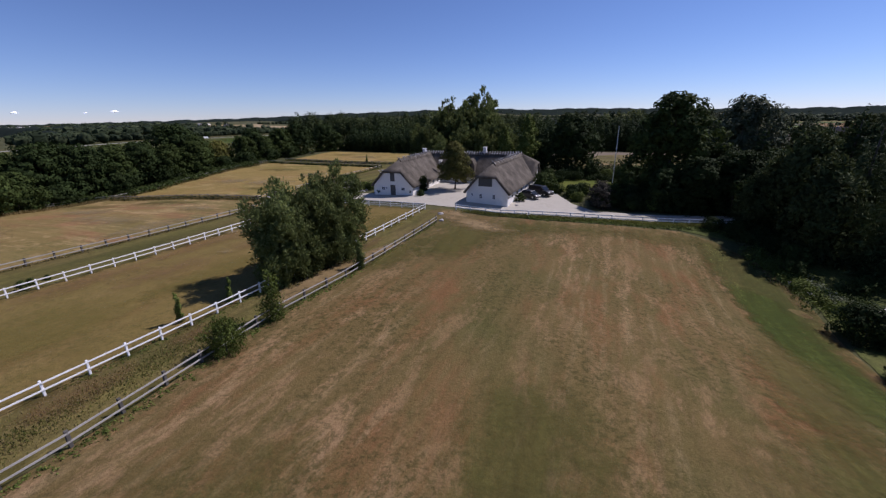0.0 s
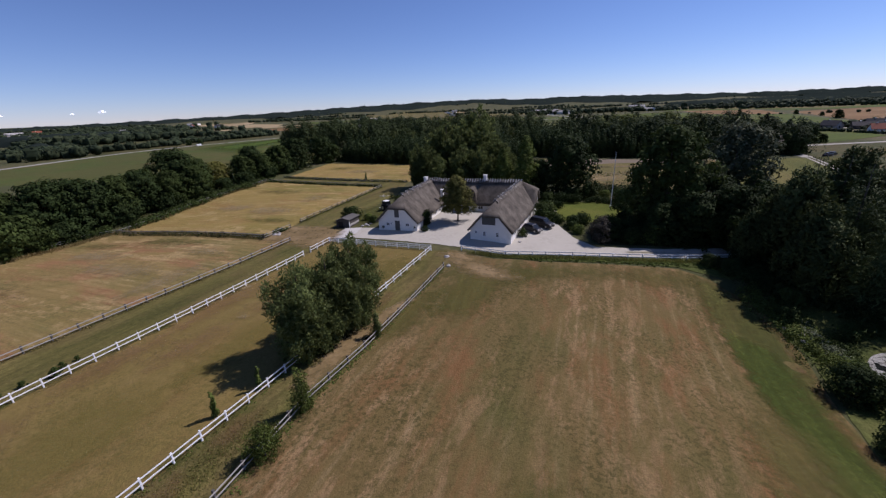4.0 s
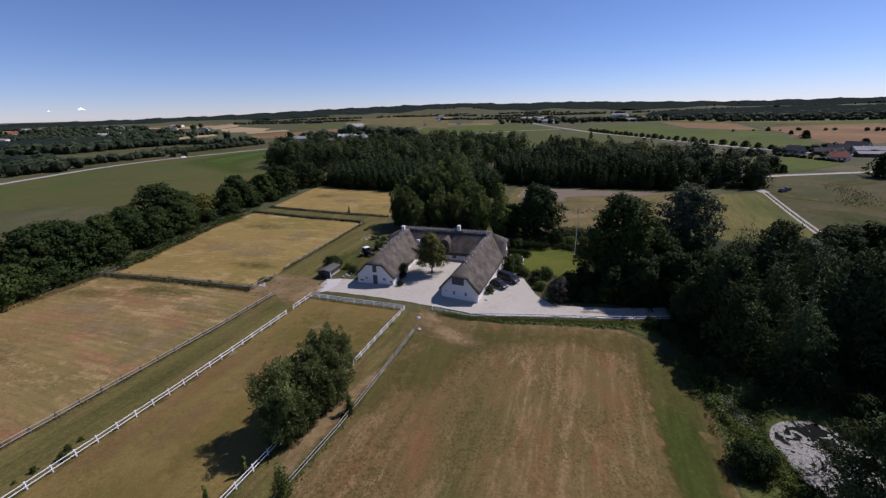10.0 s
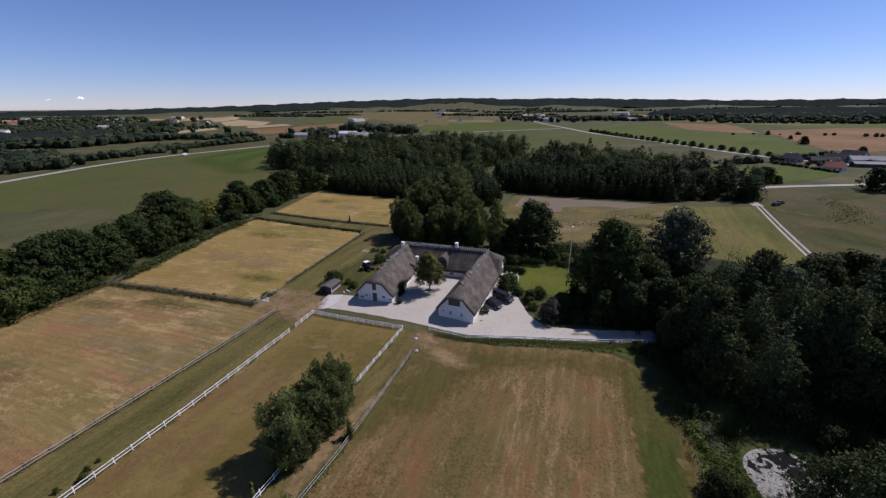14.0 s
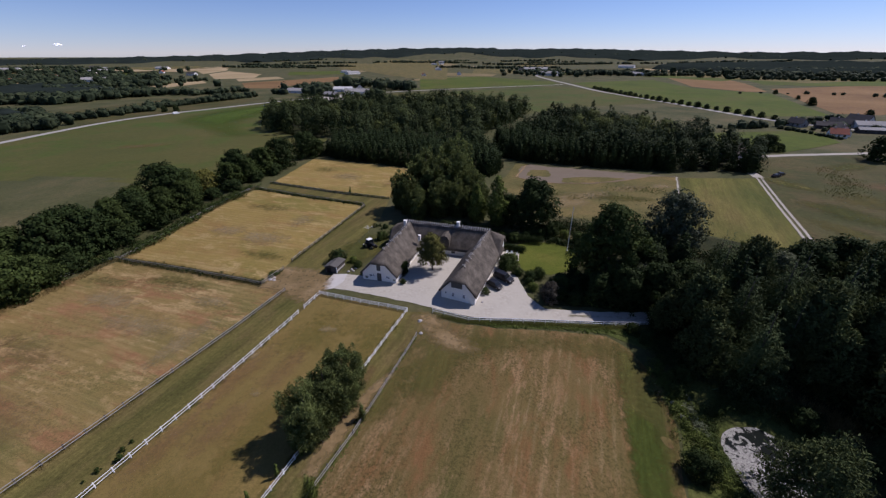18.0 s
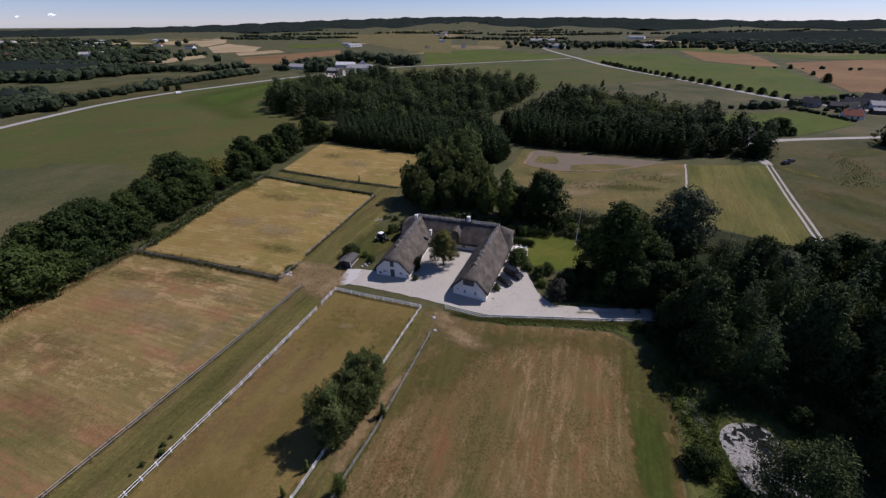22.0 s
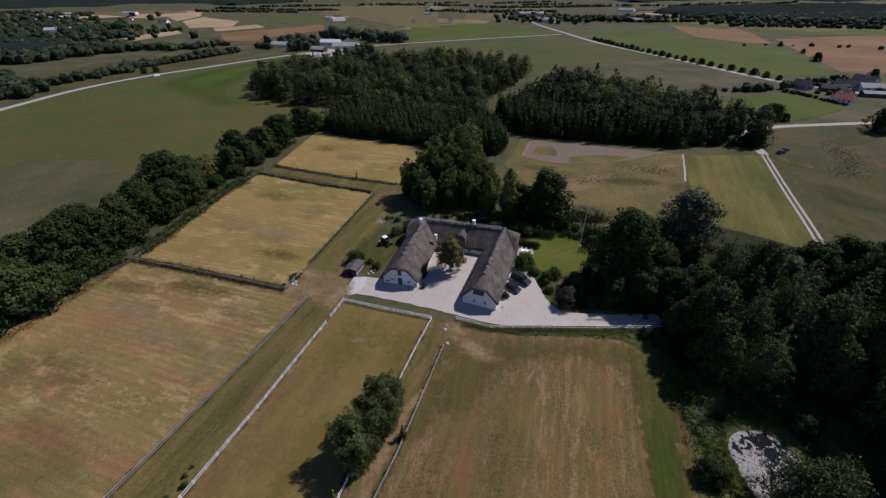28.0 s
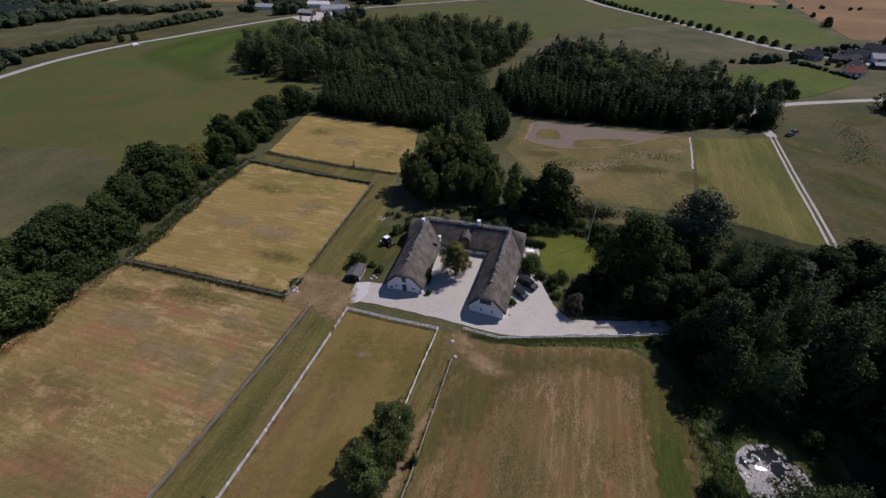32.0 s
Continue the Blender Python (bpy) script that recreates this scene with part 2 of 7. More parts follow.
def soften(m, most=0.8):
    """Lets a ground cover thin out towards its border, where the attribute 'cover' falls to 0, in uneven tufts."""
    t = m.node_tree
    out = t.nodes["Material Output"]
    att = t.nodes.new("ShaderNodeAttribute")
    att.attribute_name = "cover"
    geo = t.nodes.new("ShaderNodeNewGeometry")
    tex = t.nodes.new("ShaderNodeTexNoise")
    tex.inputs["Scale"].default_value, tex.inputs["Detail"].default_value, tex.inputs["Roughness"].default_value = 0.8, 9, 0.6
    t.links.new(geo.outputs["Position"], tex.inputs["Vector"])
    add = t.nodes.new("ShaderNodeMath")
    add.operation = "MULTIPLY_ADD"
    t.links.new(att.outputs["Fac"], add.inputs[0])
    add.inputs[1].default_value = 0.55
    t.links.new(tex.outputs["Fac"], add.inputs[2])
    ramp = t.nodes.new("ShaderNodeValToRGB")
    ramp.color_ramp.elements[0].position, ramp.color_ramp.elements[1].position = 0.54, 1.02
    ramp.color_ramp.elements[1].color = (most, most, most, 1)
    t.links.new(add.outputs[0], ramp.inputs["Fac"])
    clear = t.nodes.new("ShaderNodeBsdfTransparent")
    mix = t.nodes.new("ShaderNodeMixShader")
    t.links.new(ramp.outputs["Color"], mix.inputs["Fac"])
    t.links.new(clear.outputs[0], mix.inputs[1])
    t.links.new(t.nodes["Principled BSDF"].outputs[0], mix.inputs[2])
    t.links.new(mix.outputs[0], out.inputs["Surface"])
    return m


M["soft_dirt"] = soften(grass("bare_earth", (0.18, 0.13, 0.055), (0.25, 0.175, 0.08), (0.33, 0.235, 0.12), 0.2, None, grain=1.5))
M["soft_green"] = soften(grass("greener_grass", (0.085, 0.085, 0.02), (0.115, 0.105, 0.027), (0.15, 0.122, 0.036), 0.1, 14, 0.5, 1.4), 0.55)
M["soft_olive"] = soften(grass("olive_grass", (0.135, 0.122, 0.025), (0.178, 0.148, 0.035), (0.21, 0.162, 0.044), 0.08, None, grain=1.6, rough=0.28), 0.4)
M["soft_crop"] = soften(grass("bright_crop", (0.056, 0.090, 0.011), (0.068, 0.104, 0.013), (0.084, 0.112, 0.017), 0.02, None, grain=0.3, rough=0.2), 0.85)
M["soft_pale"] = soften(grass("pale_dry_grass", (0.24, 0.185, 0.085), (0.31, 0.235, 0.115), (0.36, 0.275, 0.15), 0.15, None, grain=1.5), 0.6)
M["soft_red"] = soften(grass("reddish_dry_grass", (0.19, 0.105, 0.05), (0.24, 0.13, 0.065), (0.28, 0.165, 0.085), 0.15, None, grain=1.5), 0.32)
M["soft_verge"] = soften(grass("fresh_grass", (0.064, 0.072, 0.016), (0.092, 0.092, 0.022), (0.125, 0.108, 0.030), 0.1, 22, 0.4, 1.6, rough=0.5))
M["soft_lush"] = soften(grass("lush_young_grass", (0.052, 0.076, 0.012), (0.070, 0.094, 0.016), (0.098, 0.112, 0.024), 0.12, 22, 0.4, 1.6, rough=0.4), 0.6)
M["gravel"] = plain("pale_gravel", (0.325, 0.30, 0.245), (0.43, 0.397, 0.328), 1.5, 0.95, 0.1, 0.4)
M["slab"] = plain("worn_concrete", (0.36, 0.34, 0.30), (0.50, 0.475, 0.43), 0.9, 0.9, 0.15, 0.4)
M["sand"] = plain("riding_sand", (0.12, 0.097, 0.066), (0.175, 0.14, 0.1), 0.3, 0.95, 0.1, 0.4)
M["road"] = plain("asphalt_road", (0.27, 0.255, 0.22), (0.34, 0.32, 0.28), 0.2, 0.9, 0.2, 0.2)
M["lane"] = plain("lane_wheel_track", (0.27, 0.25, 0.205), (0.38, 0.35, 0.29), 0.5, 0.95, 0.1, 0.4)
M["white"] = plain("white_painted_wood", (0.68, 0.68, 0.66), (0.80, 0.80, 0.78), 3.0, 0.6, 0.3, 0.2)
M["grey"] = plain("weathered_wood", (0.24, 0.225, 0.20), (0.40, 0.38, 0.34), 3.0, 0.9, 0.1, 0.5)
M["darkpost"] = plain("old_fence_post", (0.05, 0.046, 0.04), (0.12, 0.11, 0.095), 3.0, 0.9, 0.1, 0.5)
M["darkwood"] = plain("dark_tarred_wood", (0.04, 0.036, 0.032), (0.09, 0.08, 0.07), 3.0, 0.85, 0.2, 0.5)
M["bark"] = plain("bark", (0.05, 0.042, 0.034), (0.13, 0.11, 0.09), 4.0, 0.95, 0.1, 0.9)
M["lime"] = plain("limewashed_wall", (0.64, 0.62, 0.57), (0.80, 0.775, 0.72), 1.2, 0.9, 0.1, 0.3)
M["oak"] = plain("bleached_oak", (0.42, 0.40, 0.36), (0.64, 0.61, 0.56), 4.0, 0.9, 0.1, 0.4)
M["worn_oak"] = plain("silvered_oak", (0.17, 0.16, 0.145), (0.42, 0.40, 0.365), 3.0, 0.9, 0.1, 0.4)
M["door"] = plain("grey_green_painted_boards", (0.06, 0.06, 0.055), (0.11, 0.105, 0.095), 2.5, 0.7, 0.3, 0.3)
M["black"] = plain("black_car_paint", (0.008, 0.008, 0.01), (0.014, 0.014, 0.016), 1.0, 0.35, 0.35, 0.0)
M["rubber"] = plain("tyre_rubber", (0.015, 0.015, 0.015), (0.03, 0.03, 0.03), 9.0, 0.9, 0.2, 0.3)
M["steel"] = plain("brushed_steel", (0.5, 0.5, 0.5), (0.62, 0.62, 0.62), 8.0, 0.35, 0.5, 0.1, 1.0)
M["redtile"] = plain("red_tile_roof", (0.20, 0.062, 0.036), (0.29, 0.10, 0.058), 0.8, 0.85, 0.2, 0.4)
M["darktile"] = plain("dark_slate_roof", (0.055, 0.05, 0.046), (0.10, 0.092, 0.085), 0.8, 0.95, 0.08, 0.4)
M["greyroof"] = plain("fibre_cement_roof", (0.22, 0.21, 0.195), (0.36, 0.345, 0.32), 0.8, 0.95, 0.05, 0.3)
M["paleroof"] = plain("pale_sheet_roof", (0.48, 0.47, 0.44), (0.62, 0.60, 0.56), 0.8, 0.8, 0.2, 0.2)
M["felt"] = plain("grey_roofing_felt", (0.06, 0.056, 0.05), (0.11, 0.103, 0.092), 2.0, 0.85, 0.2, 0.4)
M["cloud"] = plain("cloud_white", (0.78, 0.78, 0.8), (0.86, 0.86, 0.87), 0.01, 1.0, 0.0, 0.0)
_cl = M["cloud"].node_tree
_clear, _both = _cl.nodes.new("ShaderNodeBsdfTransparent"), _cl.nodes.new("ShaderNodeMixShader")
_both.inputs["Fac"].default_value = 0.28
_cl.links.new(_clear.outputs[0], _both.inputs[1])
_soft_white = _cl.nodes.new("ShaderNodeBsdfTranslucent")
_soft_white.inputs["Color"].default_value = (0.9, 0.9, 0.9, 1)
_thick = _cl.nodes.new("ShaderNodeAddShader")
_cl.links.new(_cl.nodes["Principled BSDF"].outputs[0], _thick.inputs[0])
_cl.links.new(_soft_white.outputs[0], _thick.inputs[1])
_cl.links.new(_thick.outputs[0], _both.inputs[2])
_cl.links.new(_both.outputs[0], _cl.nodes["Material Output"].inputs["Surface"])
M["stone"] = plain("field_stone", (0.24, 0.22, 0.2), (0.42, 0.40, 0.37), 1.2, 0.9, 0.2, 0.6)
M["leaf_dark"] = leaves("dark_leaves", (0.021, 0.034, 0.0095), (0.029, 0.044, 0.012), (0.040, 0.057, 0.016))
# far leaves: lifted and slightly blued, distance haze put into the colour
M["leaf_far"] = leaves("hazed_far_leaves", (0.030, 0.043, 0.022), (0.044, 0.058, 0.028), (0.062, 0.076, 0.036), 0.2, 0.05)
# far crown roofs: colour holds shade between crowns and a bluish haze tint
M["canopy"] = plain("hazed_forest_canopy", (0.013, 0.019, 0.016), (0.024, 0.031, 0.026), 0.05, 1.0, 0.0, 1.0)
M["leaf_alder"] = leaves("alder_leaves", (0.038, 0.053, 0.018), (0.060, 0.078, 0.026), (0.092, 0.108, 0.04), 0.15)
M["leaf_wood"] = leaves("woodland_leaves", (0.038, 0.053, 0.018), (0.050, 0.067, 0.023), (0.066, 0.083, 0.031), 0.2, 0.1)
M["leaf_wood_dark"] = leaves("dark_woodland_leaves", (0.023, 0.035, 0.0125), (0.031, 0.044, 0.016), (0.042, 0.056, 0.021), 0.15, 0.1)
M["leaf_wood_pale"] = leaves("pale_woodland_leaves", (0.080, 0.098, 0.026), (0.098, 0.116, 0.033), (0.12, 0.136, 0.044), 0.22, 0.1)
M["leaf_willow"] = leaves("willow_leaves", (0.088, 0.110, 0.032), (0.125, 0.15, 0.046), (0.172, 0.196, 0.072), 0.38)
M["leaf_mid"] = leaves("green_leaves", (0.034, 0.050, 0.012), (0.046, 0.065, 0.0155), (0.06, 0.08, 0.021))
M["leaf_light"] = leaves("fresh_leaves", (0.07, 0.095, 0.018), (0.105, 0.135, 0.028), (0.14, 0.16, 0.042))
M["leaf_silver"] = leaves("silvery_leaves", (0.09, 0.105, 0.055), (0.15, 0.168, 0.095), (0.25, 0.265, 0.17))
M["leaf_whitebeam"] = leaves("whitebeam_leaves", (0.054, 0.065, 0.032), (0.08, 0.092, 0.047), (0.145, 0.155, 0.095), 0.15)
M["leaf_olive"] = leaves("yellowing_leaves", (0.085, 0.09, 0.018), (0.13, 0.125, 0.028), (0.17, 0.15, 0.04))
M["leaf_brown"] = leaves("copper_leaves", (0.04, 0.036, 0.026), (0.07, 0.062, 0.046), (0.115, 0.105, 0.08))
M["needle"] = leaves("spruce_needles", (0.023, 0.037, 0.012), (0.031, 0.047, 0.0155), (0.042, 0.058, 0.02), 0.15, 0.12)
M["larch"] = leaves("larch_needles", (0.040, 0.057, 0.020), (0.058, 0.079, 0.028), (0.084, 0.106, 0.042), 0.15)
M["straw"] = leaves("dry_grass_blades", (0.16, 0.125, 0.045), (0.24, 0.185, 0.075), (0.32, 0.25, 0.11), 0.5)
M["blade"] = leaves("green_grass_blades", (0.08, 0.095, 0.02), (0.12, 0.125, 0.03), (0.17, 0.155, 0.045), 0.5)
M["leaf_lime"] = leaves("lime_tree_leaves", (0.08, 0.082, 0.02), (0.115, 0.112, 0.03), (0.16, 0.142, 0.044))
M["leaf_feather"] = leaves("feathery_leaves", (0.066, 0.086, 0.024), (0.102, 0.126, 0.036), (0.15, 0.168, 0.06), 0.42)

_g = Nodes("window_glass", 0.08, 0.5)
_g.color((0.015, 0.018, 0.02))
M["glass"] = _g.m

_w = Nodes("pond_water", 0.2, 0.5)
_f = _w.noise(0.6, 8, rough=0.66, distort=0.7)
_open = _w.add("ShaderNodeVectorMath")
_open.operation = "DISTANCE"
_w.link(_w.pos, _open.inputs[0])
_open.inputs[1].default_value = (52.0, 37.6, -5.3)
_sum = _w.add("ShaderNodeMath")
_sum.operation = "MULTIPLY_ADD"
_w.link(_open.outputs["Value"], _sum.inputs[0])
_sum.inputs[1].default_value = -0.035
_w.link(_f, _sum.inputs[2])
_k = _w.ramp(_sum.outputs[0], (0.37, 1.0), (0.40, 0.0))
_leafy = _w.noise(2.6, 8, rough=0.78)
_k = _w.mix(1.0, _k, _w.ramp(_leafy, (0.39, 0.0), (0.44, 1.0)), "MULTIPLY")
_w.color(_w.mix(_k, (0.012, 0.014, 0.012), _w.ramp(_leafy, (0.40, (0.09, 0.087, 0.068)), (0.60, (0.24, 0.23, 0.195)))))
_w.link(_w.ramp(_k, (0.0, 0.01), (1.0, 0.35)), _w.b.inputs["Roughness"])
_w.link(_w.ramp(_k, (0.0, 0.2), (1.0, 0.8)), _w.b.inputs["Specular IOR Level"])
_w.bump(_w.mix(_k, (0.4, 0.4, 0.4), _leafy), 1.0, 0.17)
M["water"] = _w.m

_t = Nodes("thatch", 0.95, 0.1)
_d = _t.noise(1.0, 5, _t.mapped(0, (9, 9, 1.2)), 0.7)
_e = _t.noise(0.5, 4, rough=0.6)
_c = _t.ramp(_e, (0.3, (0.060, 0.052, 0.042)), (0.5, (0.098, 0.085, 0.068)), (0.72, (0.152, 0.132, 0.105)))
_c = _t.mix(0.7, _c, _t.ramp(_d, (0.3, 0.55), (0.7, 1.4)), "MULTIPLY")
_t.color(_c).bump(_d, 0.45, 0.06)
M["thatch"] = _t.m

# ---------------------------------------------------------------- helpers


def mesh_of(name, verts, faces, *mats):
    me = bpy.data.meshes.new(name)
    verts = np.asarray(verts, np.float32)
    if isinstance(faces, np.ndarray):
        k = faces.shape[1]
        me.vertices.add(len(verts))
        me.vertices.foreach_set("co", verts.ravel())
        me.loops.add(faces.size)
        me.loops.foreach_set("vertex_index", faces.astype(np.int32).ravel())
        me.polygons.add(len(faces))
        me.polygons.foreach_set("loop_start", np.arange(0, faces.size, k, dtype=np.int32))
        me.update(calc_edges=True)
        me.validate()
    else:
        me.from_pydata([tuple(v) for v in verts.tolist()], [], faces)
    for m in mats:
        me.materials.append(m)
    return me


def part(name, data, material, parent, label="", m=None):
    """One mesh object under a thing or a part; data is a bmesh or a mesh."""
    if isinstance(data, bmesh.types.BMesh):
        me = bpy.data.meshes.new(name)
        data.to_mesh(me)
        data.free()
    else:
        me = data
    if material and not me.materials:
        me.materials.append(material)
    ob = new(name, me)
    ob.parent = parent
    if m is not None:
        ob.matrix_basis = m
    if label:
        tagged(ob, label)
    return ob


def thing(name, m, label, category, group="", kind=""):
    ob = new(name)
    ob.matrix_basis = m
    return tagged(ob, label, category, group, kind)


def box(sx, sy, sz, bevel=0.0, base=True):
    """A box centred in x and y, standing on z = 0."""
    bm = bmesh.new()
    bmesh.ops.create_cube(bm, size=1.0)
    bmesh.ops.scale(bm, vec=(sx, sy, sz), verts=bm.verts)
    if base:
        bmesh.ops.translate(bm, vec=(0, 0, sz / 2), verts=bm.verts)
    if bevel:
        bmesh.ops.bevel(bm, geom=list(bm.edges), offset=bevel, segments=1, affect="EDGES")
    return bm


def mesh_from(bm, name, material=None):
    me = bpy.data.meshes.new(name)
    bm.to_mesh(me)
    bm.free()
    if material:
        me.materials.append(material)
    return me


def prism(outline, y0, y1):
    """An outline in x and z, drawn out along y."""
    bm = bmesh.new()
    a = [bm.verts.new((x, y0, z)) for x, z in outline]
    b = [bm.verts.new((x, y1, z)) for x, z in outline]
    n = len(outline)
    bm.faces.new(a)
    bm.faces.new(list(reversed(b)))
    for i in range(n):
        bm.faces.new((a[i], b[i], b[(i + 1) % n], a[(i + 1) % n]))
    bmesh.ops.recalc_face_normals(bm, faces=bm.faces)
    return bm


def tube(path, radii, sides=7):
    """Verts and quads of a tapering tube along a path."""
    verts, faces = [], []
    for i, p in enumerate(path):
        p = Vector(p)
        d = (Vector(path[min(i + 1, len(path) - 1)]) - Vector(path[max(i - 1, 0)])).normalized()
        u = d.orthogonal().normalized()
        v = d.cross(u)
        for k in range(sides):
            a = 2 * math.pi * k / sides
            verts.append(p + radii[i] * (math.cos(a) * u + math.sin(a) * v))
    for i in range(len(path) - 1):
        for k in range(sides):
            j = (k + 1) % sides
            faces.append((i * sides + k, i * sides + j, (i + 1) * sides + j, (i + 1) * sides + k))
    return verts, faces


# ---------------------------------------------------------------- the lie of the land
SKYLINE = ((-180, 40), (-60, 8), (-45, 12), (-25, 38), (-12, 66), (-3, 80), (6, 86), (11, 74), (18, 78), (28, 63), (37, 50), (50, 52), (70, 40), (180, 40))


def swell(x, y, a, cx, cy, s):
    return a * np.exp(-((x - cx) ** 2 + (y - cy) ** 2) / (2 * s * s))


def land(x, y):
    """The height of the ground."""
    x, y = np.asarray(x, float), np.asarray(y, float)
    z = swell(x, y, -5.6, 46, 34, 20) + swell(x, y, -4.0, -95, 100, 26) + swell(x, y, 1.0, 2, 86, 17) + swell(x, y, -0.9, 51.5, 36, 4.5) + swell(x, y, -0.9, 49.5, 26, 4.5) + swell(x, y, 0.8, 42, 35, 2.5)
    r = np.hypot(x, y)
    az = np.degrees(np.arctan2(x, y))
    top = np.interp(az, [a for a, _ in SKYLINE], [b for _, b in SKYLINE]) - 14 + 2.5 * np.sin(az * 1.7) + 1.5 * np.sin(az * 4.3 + 1)
    s = np.clip((r - 1500) / 2000, 0, 1)
    return z + top * s * s * (3 - 2 * s) * np.clip((5200 - r) / 1500, 0, 1)


def at(x, y, dz=0.0, rz=0.0, s=1.0):
    """A pose on the ground."""
    return pose(x, y, float(land(x, y)) + dz, 0, 0, rz) @ Matrix.Scale(s, 4)


def ground_sheet():
    near = np.arange(-132, 133, 3.0)
    far = []
    r, step = 132.0, 4.0
    while r < 4900:
        step *= 1.14
        r += step
        far.append(r)
    far = np.array(far)
    xs = np.concatenate([-far[::-1], near, far])
    ys = np.concatenate([-far[::-1] + 70, near + 70, far + 70])
    gx, gy = np.meshgrid(xs, ys)
    v = np.stack([gx, gy, land(gx, gy)], -1).reshape(-1, 3)
    nx, ny = len(xs), len(ys)
    i, j = np.meshgrid(np.arange(nx - 1), np.arange(ny - 1))
    k = (j * nx + i).ravel()
    f = np.stack([k, k + 1, k + nx + 1, k + nx], -1)
    me = mesh_of("ground", v, f, M["ground"])
    for p in me.polygons:
        p.use_smooth = True
    return tagged(new("ground", me), "rough green and brown grassland rolling to wooded hills", "ground", kind="structure")


ground = ground_sheet()


def patch(name, outline, material, label, category, lift=0.05, cell=4.0, ragged=0.35, step=2.0):
    """A piece of ground with its own cover, laid over the sheet and following it. The border wavers a little."""
    pts = []
    n = len(outline)
    for i in range(n):
        (ax, ay), (bx, by) = outline[i], outline[(i + 1) % n]
        k = max(1, int(math.hypot(bx - ax, by - ay) / step))
        for j in range(k):
            x, y = ax + (bx - ax) * j / k, ay + (by - ay) * j / k
            w = noise.noise_vector((x * 0.4, y * 0.4, 3.1)) * ragged
            pts.append((x + w.x, y + w.y))
    bm = bmesh.new()
    bm.faces.new([bm.verts.new((x, y, 0)) for x, y in pts])
    x0, x1 = min(p[0] for p in pts), max(p[0] for p in pts)
    y0, y1 = min(p[1] for p in pts), max(p[1] for p in pts)
    if cell:
        for axis, lo, hi in (((1, 0, 0), x0, x1), ((0, 1, 0), y0, y1)):
            v = math.ceil(lo / cell) * cell
            while v < hi:
                bmesh.ops.bisect_plane(bm, geom=bm.verts[:] + bm.edges[:] + bm.faces[:], plane_co=(v * axis[0], v * axis[1], 0), plane_no=axis)
                v += cell
    bmesh.ops.triangulate(bm, faces=bm.faces[:])
    for v in bm.verts:
        v.co.z = float(land(v.co.x, v.co.y)) + lift
    bmesh.ops.recalc_face_normals(bm, faces=bm.faces)
    if sum(f.normal.z for f in bm.faces) < 0:
        bmesh.ops.reverse_faces(bm, faces=bm.faces)
    ob = new(name, mesh_from(bm, name, material))
    return tagged(ob, label, category, kind="structure")


_soft = [0]


def soft_patch(name, outline, material, label, category, fade=2.0, lift=0.1, cell=1.0):
    """A ground cover that thins out over the last metres before its border."""
    _soft[0] += 1
    ob = patch(name, outline, material, label, category, lift + 0.0021 * (_soft[0] % 43), cell, 0.2)
    me = ob.data
    v = np.empty(len(me.vertices) * 3)
    me.vertices.foreach_get("co", v)
    v = v.reshape(-1, 3)[:, :2]
    o = np.array(outline, float)
    d = np.full(len(v), 1e9)
    for a, b in zip(o, np.roll(o, -1, 0)):
        e = b - a
        t = np.clip(((v - a) @ e) / max(1e-9, e @ e), 0, 1)
        d = np.minimum(d, np.hypot(*(v - a - t[:, None] * e).T))
    att = me.attributes.new("cover", "FLOAT", "POINT")
    att.data.foreach_set("value", np.clip(d / fade, 0, 1).astype(np.float32))
    return ob


def blot(x, y, rx, ry, turn=0.0):
    """An uneven round outline."""
    c, s = math.cos(radians(turn)), math.sin(radians(turn))
    out = []
    for i in range(22):
        a = 2 * math.pi * i / 22
        k = 1 + 0.25 * noise.noise((x + 2 * math.cos(a), y + 2 * math.sin(a), 1.7))
        p, q = rx * k * math.cos(a), ry * k * math.sin(a)
        out.append((x + c * p - s * q, y + s * p + c * q))
    return out


def band(path, width):
    """The outline of a strip along a path."""
    left, right = [], []
    for i, p in enumerate(path):
        a, b = path[max(i - 1, 0)], path[min(i + 1, len(path) - 1)]
        d = Vector((b[0] - a[0], b[1] - a[1])).normalized()
        w = width[i] if isinstance(width, (list, tuple)) else width
        left.append((p[0] - d.y * w / 2, p[1] + d.x * w / 2))
        right.append((p[0] + d.y * w / 2, p[1] - d.x * w / 2))
    return left + right[::-1]


def smooth(path, n=6):
    """A Catmull-Rom curve through the points of a path."""
    out = []
    for i in range(len(path) - 1):
        p = [Vector(path[max(0, min(len(path) - 1, k))]) for k in (i - 1, i, i + 1, i + 2)]
        for j in range(n):
            t = j / n
            q = 0.5 * (2 * p[1] + (p[2] - p[0]) * t + (2 * p[0] - 5 * p[1] + 4 * p[2] - p[3]) * t * t + (3 * p[1] - p[0] - 3 * p[2] + p[3]) * t ** 3)
            out.append((q.x, q.y))
    return out + [tuple(path[-1])]

